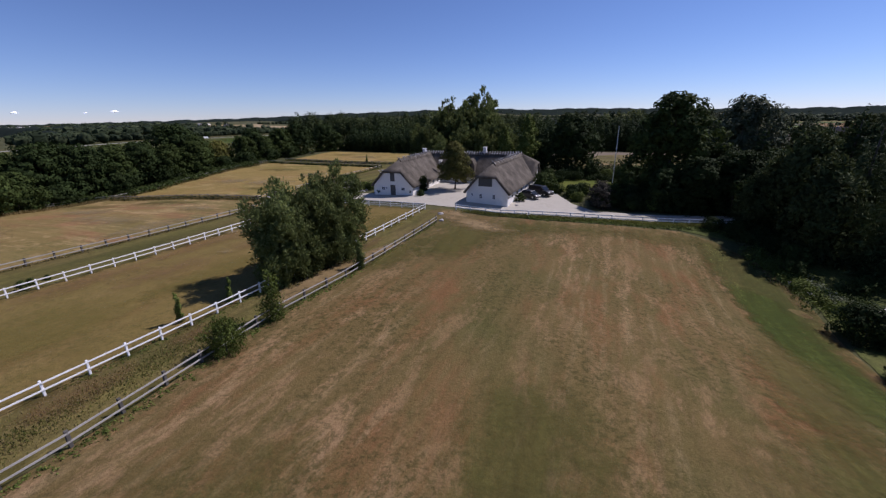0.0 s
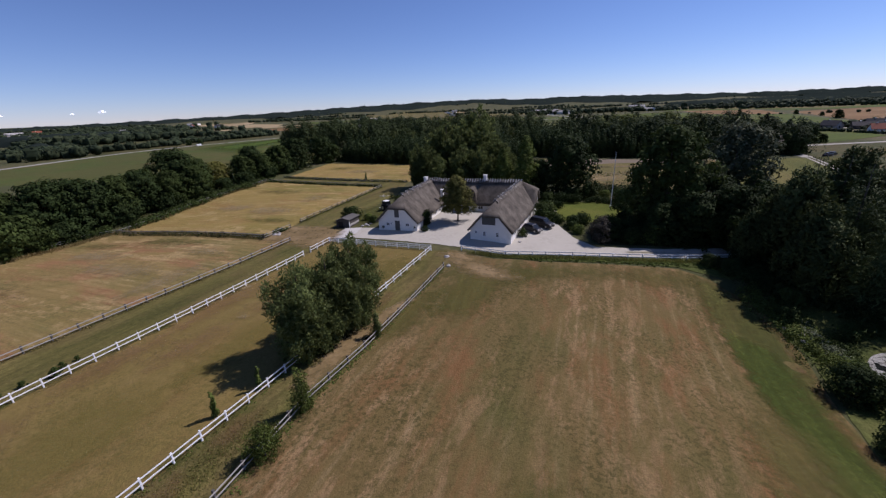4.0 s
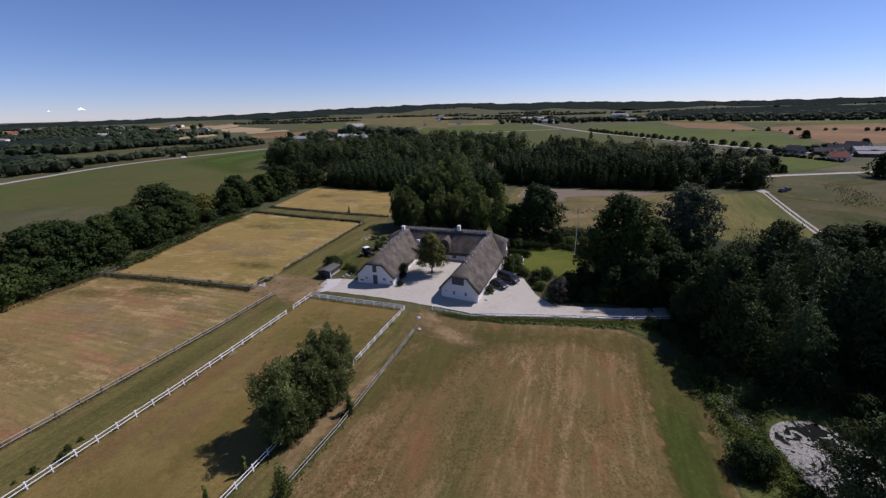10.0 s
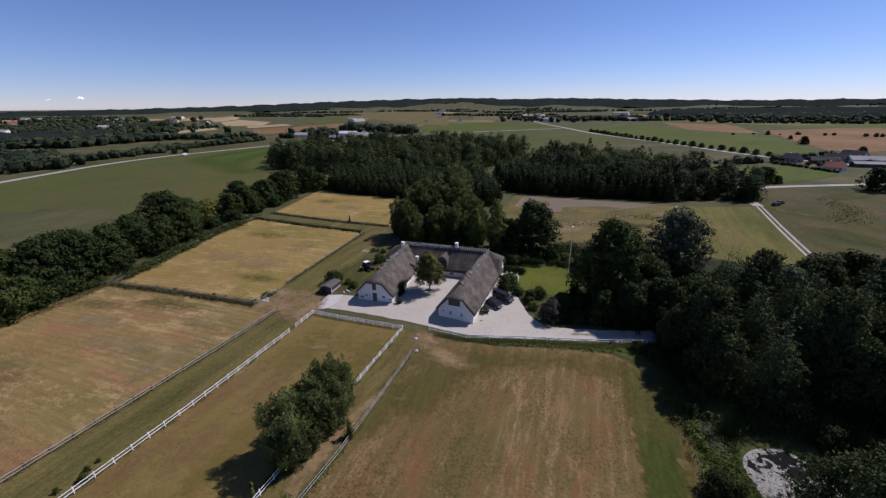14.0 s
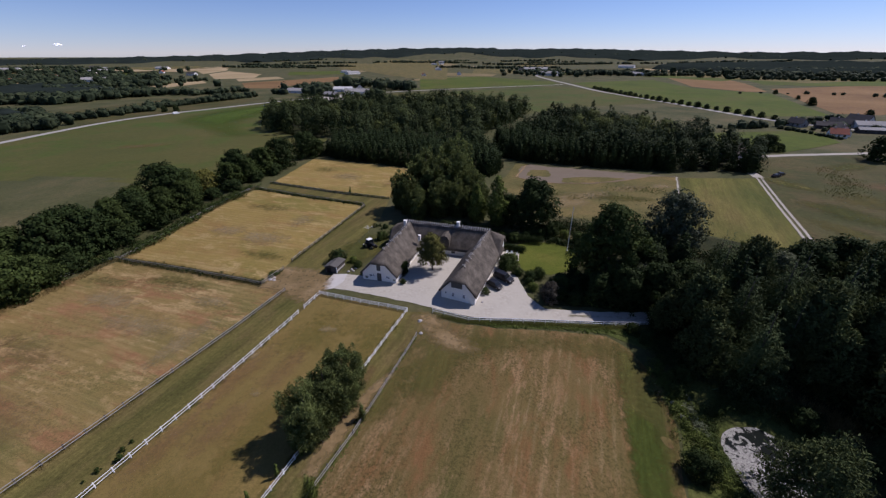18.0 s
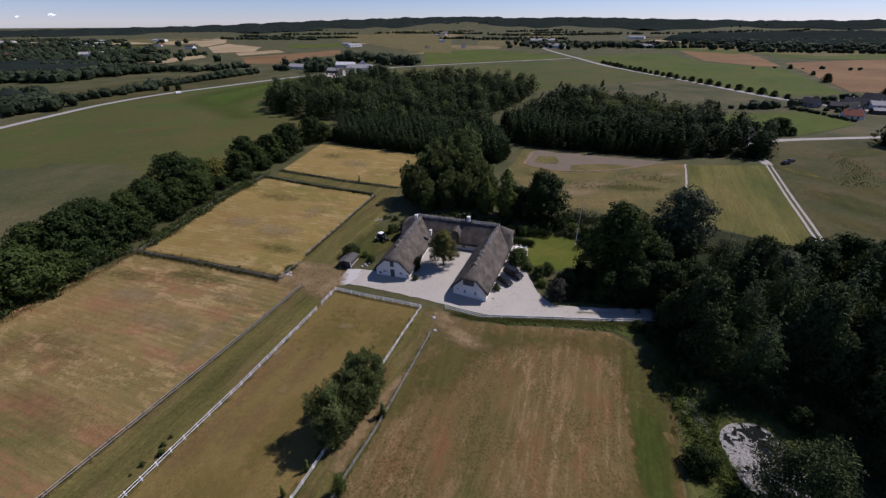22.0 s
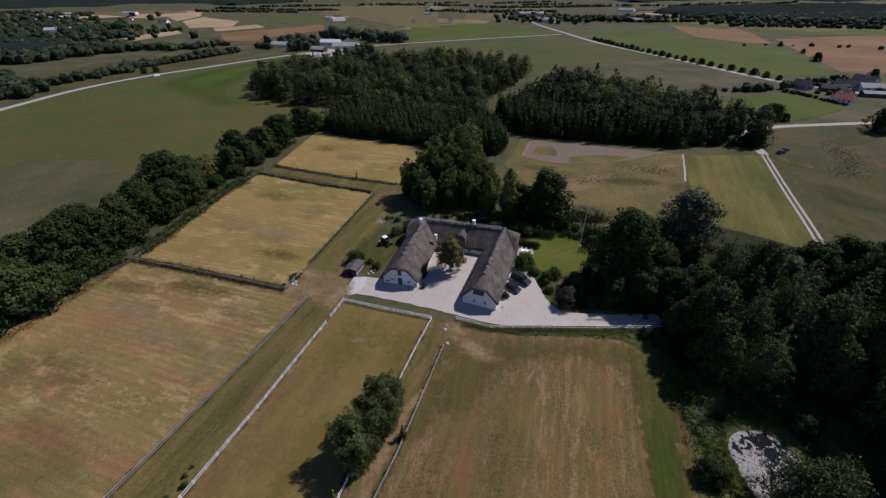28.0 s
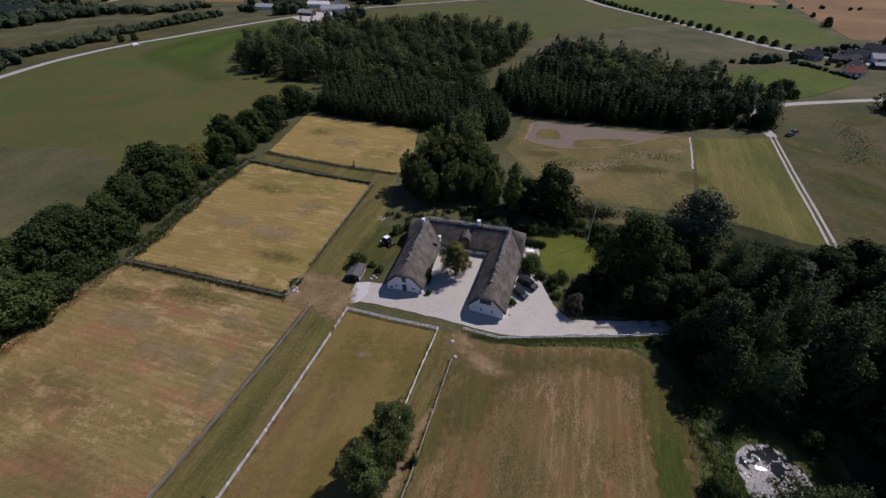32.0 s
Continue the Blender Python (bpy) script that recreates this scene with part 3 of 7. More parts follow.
# ---------------------------------------------------------------- fields, yard, roads
patch("hay_field", [(-1.2, 60), (-10.6, 37.4), (-18.9, 15.5), (-31, -14), (-36, -45), (28, -45), (28, -10), (30, 12), (33, 25), (36.5, 33), (40.5, 41), (42, 50), (39.8, 57), (36.5, 60.4), (28, 61.2), (14, 61.6), (7, 62.6), (2, 64.6)],
      M["hay"], "sun-dried mown hay field with pale swathe lines", "field")
patch("paddock", [(-3.6, 66.9), (-23.5, 74.6), (-26.1, 68.2), (-42.2, 29.4), (-58, -8), (-38, -15), (-23.6, 19.8)], M["paddock"], "grazed olive-brown horse paddock", "paddock")
patch("verge_strip", [(-3.6, 66.9), (-23.6, 19.8), (-38, -14), (-31.6, -14), (-19.2, 15.5), (-1.5, 59.8), (2, 64.4), (1, 66.6)], M["track"], "long grass strip between two fences", "grass", 0.06)
patch("field_track", [(-32, 77), (-53, 30), (-70, -8), (-58, -8), (-42.2, 29.4), (-26.1, 68.2), (-23.5, 74.6), (-25, 78)], M["track"], "green mown grass track between fences", "track", 0.06)
patch("farm_track", [(-35.6, 88), (-21, 132), (-22, 134.4), (-64, 156.5), (-64, 161), (-34, 147), (-13, 138.6), (-15, 118), (-19, 104), (-25, 84), (-30, 82)], M["track"], "green grass track beside the paddocks", "track", 0.06)
patch("west_field", [(-32.5, 78), (-38.8, 79.6), (-54.9, 86.4), (-72.7, 94.7), (-86.9, 100.6), (-95.6, 86), (-96.8, 73), (-99, 50), (-103, 0), (-72, -10), (-53, 30)], M["west"], "dry tan mown field with reddish patches", "field")
patch("middle_field", [(-37.8, 81.6), (-34.9, 91), (-22.4, 131.6), (-24.2, 133.6), (-46, 143.8), (-67.6, 154.4), (-78.4, 127), (-86, 102.8), (-72, 96.8), (-54, 88.4)], M["gold"], "dry golden mown field with pale lines", "field")
patch("north_paddock", [(-63.8, 163), (-57, 203.6), (-29.6, 192.6), (-4, 181), (-8.4, 143.3), (-13.5, 140.5), (-34, 148.5)], M["gold"], "golden dry grass paddock at the wood", "field")
patch("gravel_yard", [(-22.4, 82.6), (-24.0, 79), (-20, 76.6), (-12.3, 73.9), (-0.2, 68.8), (8, 65.4), (14, 64.3), (22, 64.3), (42, 64.1), (60, 63.8), (62, 66.8), (42, 67.2), (26, 68), (23.2, 72.7), (22.6, 80), (20, 86), (17, 90), (7, 93), (-4, 96), (-8, 90), (-9, 80), (-15, 82), (-19.6, 83.4)],
      M["gravel"], "pale grey gravel farmyard and drive", "yard", 0.07)
patch("drive_verge", [(3, 65.2), (9, 63.4), (28, 62.9), (46, 62.6), (50, 60), (43, 57), (39.6, 58.8), (36.6, 61), (28, 61.8), (14, 62.0), (7, 63.2)], M["lush"], "lush green weeds below the drive fence", "grass", 0.08)
# dark sheets under the garden trees, tree shade painted into them
patch("undergrowth", smooth([(27, 69.6), (44, 68.2), (60, 67.6), (74, 68.4), (94, 75.4), (103, 86.6), (98, 90), (80, 104), (60, 100), (46, 96), (41, 86), (31, 80), (27, 75), (27, 69.6)], 2), M["floor"], "undergrowth beneath the trees with shade in its dark colour", "ground", 0.05)
patch("undergrowth", smooth([(46, 59.6), (52, 61.6), (70, 63.2), (95, 69), (120, 66), (125, 20), (100, 0), (55, 0), (52, 14), (58, 24), (63, 36), (60, 46), (50, 53), (46, 59.6)], 2), M["floor"], "undergrowth beneath the trees with shade in its dark colour", "ground", 0.05)
# dark sheets below the woods paint shade into the gaps between crowns
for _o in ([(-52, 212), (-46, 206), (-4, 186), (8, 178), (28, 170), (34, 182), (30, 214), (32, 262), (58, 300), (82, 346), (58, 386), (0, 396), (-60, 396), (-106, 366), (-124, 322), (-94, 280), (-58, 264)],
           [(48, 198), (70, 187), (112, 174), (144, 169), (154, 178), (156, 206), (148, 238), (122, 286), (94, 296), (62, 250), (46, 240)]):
    patch("wood_floor", _o, M["floor"], "floor of the wood with shade in its dark colour", "ground", 0.09, 0, 1.0)
patch("pond_bank", smooth([(42.4, 51), (41.2, 42), (37.2, 33), (33.6, 25), (38, 20), (52, 22), (62, 34), (60, 46), (50, 52), (42.4, 51)]), M["lush"], "overgrown green bank round the pond", "grass", 0.07)
patch("lawn", smooth([(25, 97), (31, 100), (39.2, 97), (40.8, 89.5), (37.4, 83.8), (30, 81.6), (25, 83), (24.2, 90), (25, 97)]), M["lawn"], "bright green mown garden lawn", "lawn", 0.07, ragged=0.7)
patch("terrace", [(19.4, 89.6), (24.4, 88.0), (25.6, 92.6), (20.8, 94)], M["gravel"], "pale paved garden terrace", "terrace", 0.08, ragged=0.05)
patch("rough_meadow", [(30, 158), (37, 170), (45, 190), (63, 180.5), (109.6, 162), (95, 136), (78, 106), (60, 112), (38, 124)], M["meadow"], "rough yellow-green meadow before the wood", "meadow", cell=8)
patch("riding_ring", smooth([(40, 166), (48.6, 186), (62, 181.6), (99, 167), (111, 163.4), (99, 163.6), (80, 156.8), (64, 154.6), (50, 157.4), (40, 166)]), M["sand"], "brown-grey sand riding ring", "riding ring", 0.1, 8, 1.6)
patch("ring_grass", smooth([(45, 168), (50, 177), (57, 175), (54, 166), (45, 168)]), M["meadow"], "green grass island in the riding ring", "grass", 0.15, 8, 1.6)
patch("ring_grass", smooth([(58, 157), (60, 163), (72, 164), (86, 161), (72, 156), (58, 157)]), M["meadow"], "green grass island in the riding ring", "grass", 0.15, 8, 1.4)
patch("ring_edge", band(smooth([(40, 166.5), (44, 162), (50.7, 157.2), (57, 155.6), (65.4, 155.4), (76, 157), (85.3, 158.6), (97, 163.4)]), 0.5), M["dirt"], "pale trodden edge of the riding ring", "path", 0.16, 0, 0.5)
patch("ring_edge", band([(40, 166.5), (44.6, 176), (49, 185.6)], 0.7), M["dirt"], "pale trodden edge of the riding ring", "path", 0.16, 0, 0.4)
patch("sand_path", band([(110, 162.6), (102, 148), (94.5, 135)], 0.7), M["lane"], "pale sandy footpath", "path", 0.1, 0)
patch("strip_field", [(110.6, 161.4), (96, 135), (80, 107), (103, 86), (127, 129), (143.4, 159)], M["strip"], "mown yellow-green strip field", "field", cell=0)
patch("east_meadow", [(107, 86), (129.6, 128), (147, 160), (165, 190), (190, 196), (240, 196), (300, 190), (290, 90), (160, 50), (110, 60)], M["east"], "rough olive meadow east of the lane", "meadow", 0.06, 0)
LANE = [(60, 65.2), (78, 67), (95, 74), (105.2, 86.7), (128.2, 129.4), (145, 160)]
_lane = smooth(LANE, 8)
for _o in (-0.85, 0.85):
    _p = []
    for _i, _q in enumerate(_lane):
        _a, _b = _lane[max(_i - 1, 0)], _lane[min(_i + 1, len(_lane) - 1)]
        _d = Vector((_b[0] - _a[0], _b[1] - _a[1])).normalized()
        _p.append((_q[0] - _d.y * _o, _q[1] + _d.x * _o))
    patch("wheel_track", band(_p, 0.8), M["lane"], "pale gravel wheel track of the farm lane", "lane", 0.1, 0, 0.12)
patch("farm_yard", [(-128, 508), (-108, 480), (-82, 492), (-84, 540), (-104, 560), (-122, 540)], M["gravel"], "pale gravel yard of the distant farm", "yard", 0.16, 0, 1.5)
patch("yard_slab", [(-23.1, 76.5), (-23.5, 79.9), (-22.3, 83.5), (-18.8, 83.3), (-19.2, 79.6), (-21.1, 76.9)], M["slab"], "pale worn concrete slabs beside the shed", "paving", 0.11, ragged=0.15)
patch("lane", band(smooth([(145, 160), (152, 178), (162, 192), (185, 198.9), (231, 201.3), (262, 203)]), 4.2), M["lane"], "pale gravel lane by the wood", "lane", 0.1, 0)
patch("crop_field", [(-104, 58), (-78, 182), (-64, 214), (-60, 256), (-100, 271), (-133, 324), (-128, 420), (-110, 520), (-128, 513), (-170, 461), (-211, 402), (-249, 329), (-254, 284), (-260, 180), (-250, 40)], M["crop"], "wide green crop field with paler patches", "field", 0.08, 0)
patch("country_road", band(smooth([(-270, 60), (-262, 180), (-256, 287), (-250, 331), (-233, 375), (-210, 408), (-170, 465), (-128, 517), (-100, 546), (-60, 577), (-26, 598), (90, 651), (233, 709)]), 6.0), M["road"], "pale grey country road", "road", 0.12, 0, 0.0, 12.0)
patch("country_road", band(smooth([(300, 270), (281, 306), (272, 339), (262, 438), (247, 540), (243, 605), (246, 720), (250, 880), (262, 1010), (300, 1200)]), 7.0), M["road"], "pale grey country road lined with bushes", "road", 0.12, 0, 0.0, 12.0)

soft_patch("grass_strip", smooth([(37, 59.5), (33.6, 51), (31.2, 42), (29, 33), (25.5, 20), (22, 6)]) + smooth([(27.5, 6), (30.4, 14), (33.4, 25), (36.8, 33), (40.6, 41), (42, 50), (40, 57)]), M["soft_verge"], "fresh green grass strip along the field edge", "grass", 2.2)
for _p in ([(-4.2, 66.6), (-7.6, 58.6), (-18.6, 32.2), (-24, 19.8), (-33, -2)], [(-2, 59.4), (-10.6, 38), (-14.3, 30.2), (-19, 16), (-27, -4)], [(-26.6, 67.4), (-34.6, 47.4), (-42.6, 29.2), (-53, 6)], [(-32.4, 77), (-38, 63.4), (-53.2, 30), (-63, 8)]):
    soft_patch("fence_verge", band(smooth(_p, 3), 1.8), M["soft_verge"], "soft green grass under the fence", "grass", 0.8, 0.085, 2.0)
soft_patch("lush_grass", smooth([(33.0, 45), (30.2, 38), (27.6, 30), (24.6, 20), (21.6, 8)]) + smooth([(26.4, 8), (30.6, 20), (32.6, 26), (35.8, 34), (37.6, 42)]), M["soft_lush"], "lush young green grass beside the pond bank", "grass", 1.6, 0.105)
soft_patch("dry_fringe", band(smooth([(40.6, 48), (39.4, 42), (35.8, 33.6), (32.8, 26), (30.2, 17)], 4), 0.9), M["soft_red"], "rusty dry fringe of the mown grass", "grass", 0.35, 0.125, 1.5)
soft_patch("gateway", smooth([(-42, 79), (-37, 88.6), (-30, 88), (-22.6, 84), (-21.6, 76), (-26, 70.4), (-31.6, 74), (-42, 79)]), M["soft_dirt"], "worn tan earth gateway", "ground", 2.6)
soft_patch("gate_wear", smooth([(-4, 67.4), (2.6, 67), (6, 62.6), (11, 55), (5, 54), (1, 57), (-1.6, 61), (-4, 67.4)]), M["soft_dirt"], "worn dry earth at the field gate", "ground", 3.2, 0.12)
soft_patch("bare_strip", smooth([(-5.6, 51), (-11.6, 43.6), (-14.6, 37.5), (-16.6, 31.5)]) + smooth([(-14.4, 30.6), (-12.0, 35.4), (-8.8, 42), (-4.6, 50)]), M["soft_dirt"], "bare trodden tan earth along the fence", "ground", 0.8, 0.12)
soft_patch("green_flush", smooth([(-2, 59), (8, 61.4), (22, 61), (37, 59.6), (35, 53), (22, 55), (10, 52), (2, 43), (-5, 46), (-2, 59)]), M["soft_green"], "greener grass at the top of the hay field", "grass", 4.0, 0.09)
for _x, _y, _p, _q in ((-22, 20, 2.2, 4), (-26, 12, 2.2, 4), (-19, 27, 1.6, 3), (-10, 48, 1.5, 5), (-30, 4, 2.4, 4)):
    soft_patch("dry_patch", blot(_x, _y, _p, _q, -23), M["soft_red"], "dry reddish grass between the fences", "grass", _p, 0.1)
for _x, _y, _p, _q in ((-11, 8, 8, 11), (4, 14, 6, 9), (-6, 46, 4, 8), (-14, 1, 9, 8), (9, 4, 10, 7), (19, 12, 6, 9), (25, 24, 4, 9), (16, 1, 8, 6)):
    soft_patch("green_patch", blot(_x, _y, _p, _q, -22), M["soft_green"], "greener stretch of the hay field", "grass", _p * 0.9, 0.10)
for _x, _y, _p, _q in ((-14, 63, 11, 6), (-22, 60, 7, 8), (-10, 58, 4, 8), (-31, 26, 7, 9), (-24, 40, 3.5, 9), (-28, 12, 7, 8)):
    soft_patch("green_patch", blot(_x, _y, _p, _q, -23), M["soft_olive"], "greener grass in the horse paddock", "grass", _p * 0.9, 0.095, 1.5)
for _x, _y, _p, _q in ((-31, 51, 3.5, 9), (-36, 38, 3, 9), (-24, 52, 3, 7), (-30, 40, 3, 6), (-40, 24, 3.5, 8)):
    soft_patch("red_patch", blot(_x, _y, _p, _q, -23), M["soft_red"], "reddish dry grass in the horse paddock", "grass", _p * 1.1, 0.105, 1.5)
for _x, _y, _p, _q in ((-27.2, 46.4, 1.4, 1.0), (-31, 55, 1.6, 1.1), (-19, 62, 2.4, 1.2)):
    soft_patch("pale_spot", blot(_x, _y, _p, _q, -20), M["soft_pale"], "pale bare spot in the paddock", "grass", 1.0, 0.11)
for _x, _y, _p, _q, _k in ((-58, 66, 11, 4, "soft_pale"), (-72, 78, 10, 4, "soft_pale"), (-48, 74, 6, 2.6, "soft_pale"), (-74, 58, 12, 5, "soft_red"), (-66, 44, 12, 6, "soft_red"), (-84, 60, 6, 8, "soft_red"), (-60, 84, 12, 3, "soft_green"), (-80, 88, 9, 3, "soft_green"), (-46, 60, 3, 9, "soft_pale"),
                           (-48, 108, 10, 5, "soft_pale"), (-62, 116, 8, 4, "soft_pale"), (-40, 120, 5, 6, "soft_pale"), (-56, 134, 10, 4, "soft_green"), (-44, 96, 9, 3, "soft_green"), (-34, 170, 9, 6, "soft_pale"), (-46, 182, 8, 6, "soft_green"), (-14, 160, 4, 8, "soft_red")):
    soft_patch("dry_patch" if _k != "soft_green" else "green_patch", blot(_x, _y, _p, _q, -23), M[_k], {"soft_pale": "pale dried patch in the mown field", "soft_red": "reddish dried patch in the mown field", "soft_green": "greener patch in the mown field"}[_k], "grass", min(_p, _q) * 1.1, 0.10, 1.5)
soft_patch("green_patch", smooth([(-104, 268), (-136, 324), (-132, 420), (-114, 512), (-150, 478), (-196, 404), (-206, 340), (-168, 300), (-132, 262), (-104, 268)]), M["soft_crop"], "brighter green part of the crop field", "grass", 26.0, 0.11, 5.0)
soft_patch("lane_median", band(smooth([(30, 66.0), (40, 65.6), (52, 65.3), (60, 65.2)]), 0.9), M["soft_green"], "grass growing between the wheel tracks of the drive", "grass", 0.35, 0.1)
soft_patch("garden_grass", blot(-17, 97, 7, 12, -18), M["soft_verge"], "darker green grass in the side garden", "grass", 4.0, 0.1)
for _x, _y, _p, _q, _k in ((142, 118, 9, 16, "soft_verge"), (160, 128, 12, 10, "soft_green"), (190, 140, 14, 12, "soft_red"), (150, 150, 6, 12, "soft_verge"), (128, 104, 6, 12, "soft_green"), (200, 175, 16, 7, "soft_verge")):
    soft_patch("green_patch" if _k != "soft_red" else "dry_patch", blot(_x, _y, _p, _q, 20), M[_k], "reddish dry patch in the olive meadow" if _k == "soft_red" else "greener patch in the olive meadow", "grass", min(_p, _q) * 0.8, 0.12, 2.5)
soft_patch("fallow_spot", blot(-164, 240, 18, 7, 10), M["soft_red"], "bare brown spot in the crop field", "ground", 7.0, 0.12, 3.0)
for _x, _y, _p, _q in ((60, 140, 14, 6), (82, 148, 10, 5), (52, 132, 10, 6), (96, 150, 6, 5)):
    soft_patch("dry_patch", blot(_x, _y, _p, _q, 10), M["soft_pale"], "golden dry patch in the rough meadow", "grass", 5.0, 0.10, 2.0)
for _x, _y, _p, _q in ((44, 152, 8, 4), (74, 136, 12, 4), (90, 128, 6, 6)):
    soft_patch("green_patch", blot(_x, _y, _p, _q, -10), M["soft_green"], "greener patch in the rough meadow", "grass", 3.0, 0.10, 2.0)

# ---------------------------------------------------------------- fences


def fence(path, spacing, height, rails, paint, label, post_w=0.13, rail=(0.035, 0.12), group="paddock fences"):
    dark = paint == M["grey"]
    post_w = 0.17 if dark else post_w
    root = thing("fence", at(*path[0]), label, "fence", group)
    inv = root.matrix_basis.inverted()
    post = mesh_from(box(post_w, post_w, height + 0.45, 0.012), "post", M["darkpost"] if dark else paint)
    bar = mesh_from(box(1.0, rail[0], rail[1], 0.0, False), "rail", paint)
    rng = random.Random(len(path) * 7 + int(path[0][0] * 10))
    for (ax, ay), (bx, by) in zip(path, path[1:]):
        n = max(1, round(math.hypot(bx - ax, by - ay) / spacing))
        rz = math.degrees(math.atan2(by - ay, bx - ax))
        pts = [(ax + (bx - ax) * i / n, ay + (by - ay) * i / n) for i in range(n + 1)]
        for i, (x, y) in enumerate(pts):
            if i < n or (bx, by) == path[-1]:
                part("post", post, None, root, m=inv @ (pose(x, y, float(land(x, y)) - 0.4, rng.uniform(-1.5, 1.5), rng.uniform(-1.5, 1.5), rz)))
            if i == n:
                break
            u, v = pts[i], pts[i + 1]
            a = Vector((*u, float(land(*u))))
            b = Vector((*v, float(land(*v))))
            for z in rails:
                mid = (a + b) / 2 + Vector((0, 0, z * height + rng.uniform(-0.015, 0.015)))
                turn = (b - a).to_track_quat("X", "Z").to_matrix().to_4x4()
                off = turn @ Vector((0, post_w / 2 + rail[0] / 2, 0))
                part("rail", bar, None, root, m=inv @ (Matrix.Translation(mid + off) @ turn @ Matrix.Diagonal(((b - a).length, 1, 1, 1))))
    return root


WHITE2, GREY2 = (0.48, 0.94), (0.42, 0.90)
fence([(-3.6, 66.9), (-7.2, 58.8), (-18.2, 32.2), (-23.6, 19.8), (-38, -13)], 2.25, 1.05, WHITE2, M["white"], "white-painted two-rail wooden paddock fence", rail=(0.04, 0.1))
fence([(-23.5, 74.6), (-13.9, 70.6), (-3.6, 66.9)], 2.2, 1.05, (0.35, 0.64, 0.93), M["white"], "white-painted three-rail fence along the yard", rail=(0.04, 0.13))
fence([(-23.5, 74.6), (-25.6, 69.4)], 2.2, 1.1, WHITE2, M["white"], "short white wooden fence at the gateway", rail=(0.04, 0.1))
fence([(-26.3, 67.6), (-34.3, 47.6), (-42.2, 29.4), (-58, -6)], 2.25, 1.05, WHITE2, M["white"], "white-painted two-rail wooden paddock fence", rail=(0.04, 0.1))
fence([(-1.5, 59.4), (-10.2, 38), (-13.9, 30.2), (-18.6, 16), (-31, -13)], 2.6, 1.0, GREY2, M["grey"], "weathered grey post-and-rail field fence", rail=(0.04, 0.10))
fence([(1.7, 66.5), (8.9, 63.6), (27, 63.4), (52, 63.0)], 2.4, 0.95, WHITE2, M["white"], "low white rail fence along the drive", rail=(0.05, 0.14))
fence([(-32, 77), (-37.6, 63.6), (-52.9, 30), (-70, -6)], 2.6, 1.0, GREY2, M["grey"], "weathered grey post-and-rail field fence", rail=(0.04, 0.105))
fence([(-35.7, 87.4), (-38.6, 80.2)], 2.4, 1.0, GREY2, M["grey"], "short weathered grey rail fence", rail=(0.04, 0.105))
fence([(-38.8, 80.3), (-54.8, 87.2), (-72.6, 95.5), (-86.8, 101.6)], 2.8, 1.0, GREY2, M["grey"], "old grey rail fence along a ditch", rail=(0.05, 0.14))
fence([(-34.7, 91.5), (-28.8, 109), (-21.2, 132)], 2.6, 1.0, GREY2, M["grey"], "weathered grey post-and-rail field fence", rail=(0.04, 0.105))
fence([(-22, 133.8), (-46, 144.2), (-68.2, 155.4)], 2.8, 1.0, GREY2, M["grey"], "weathered grey post-and-rail field fence", rail=(0.04, 0.10))
fence([(-13.5, 139.6), (-34.3, 147.4), (-64.5, 161.8)], 2.8, 1.0, GREY2, M["grey"], "weathered grey post-and-rail field fence", rail=(0.04, 0.10))
fence([(-98, 60), (-97.2, 73), (-96.1, 86), (-92, 99), (-87.6, 102.4)], 2.6, 1.0, GREY2, M["grey"], "grey rail fence beside the tree row", rail=(0.04, 0.105))
fence([(-86.6, 102), (-79.2, 127.2), (-69, 155)], 2.6, 1.0, GREY2, M["grey"], "grey rail fence beside the tree row", rail=(0.04, 0.105))

# ---------------------------------------------------------------- the thatched farmhouse
HOUSE = pose(0, 85, 0.62, 0, 0, -18.5)
house = thing("farmhouse", HOUSE, "white-limewashed three-winged farmhouse with a thick grey thatched roof", "house")


def in_house(a, b, z=0.0, rz=0.0):
    return pose(a, b, z, 0, 0, rz)


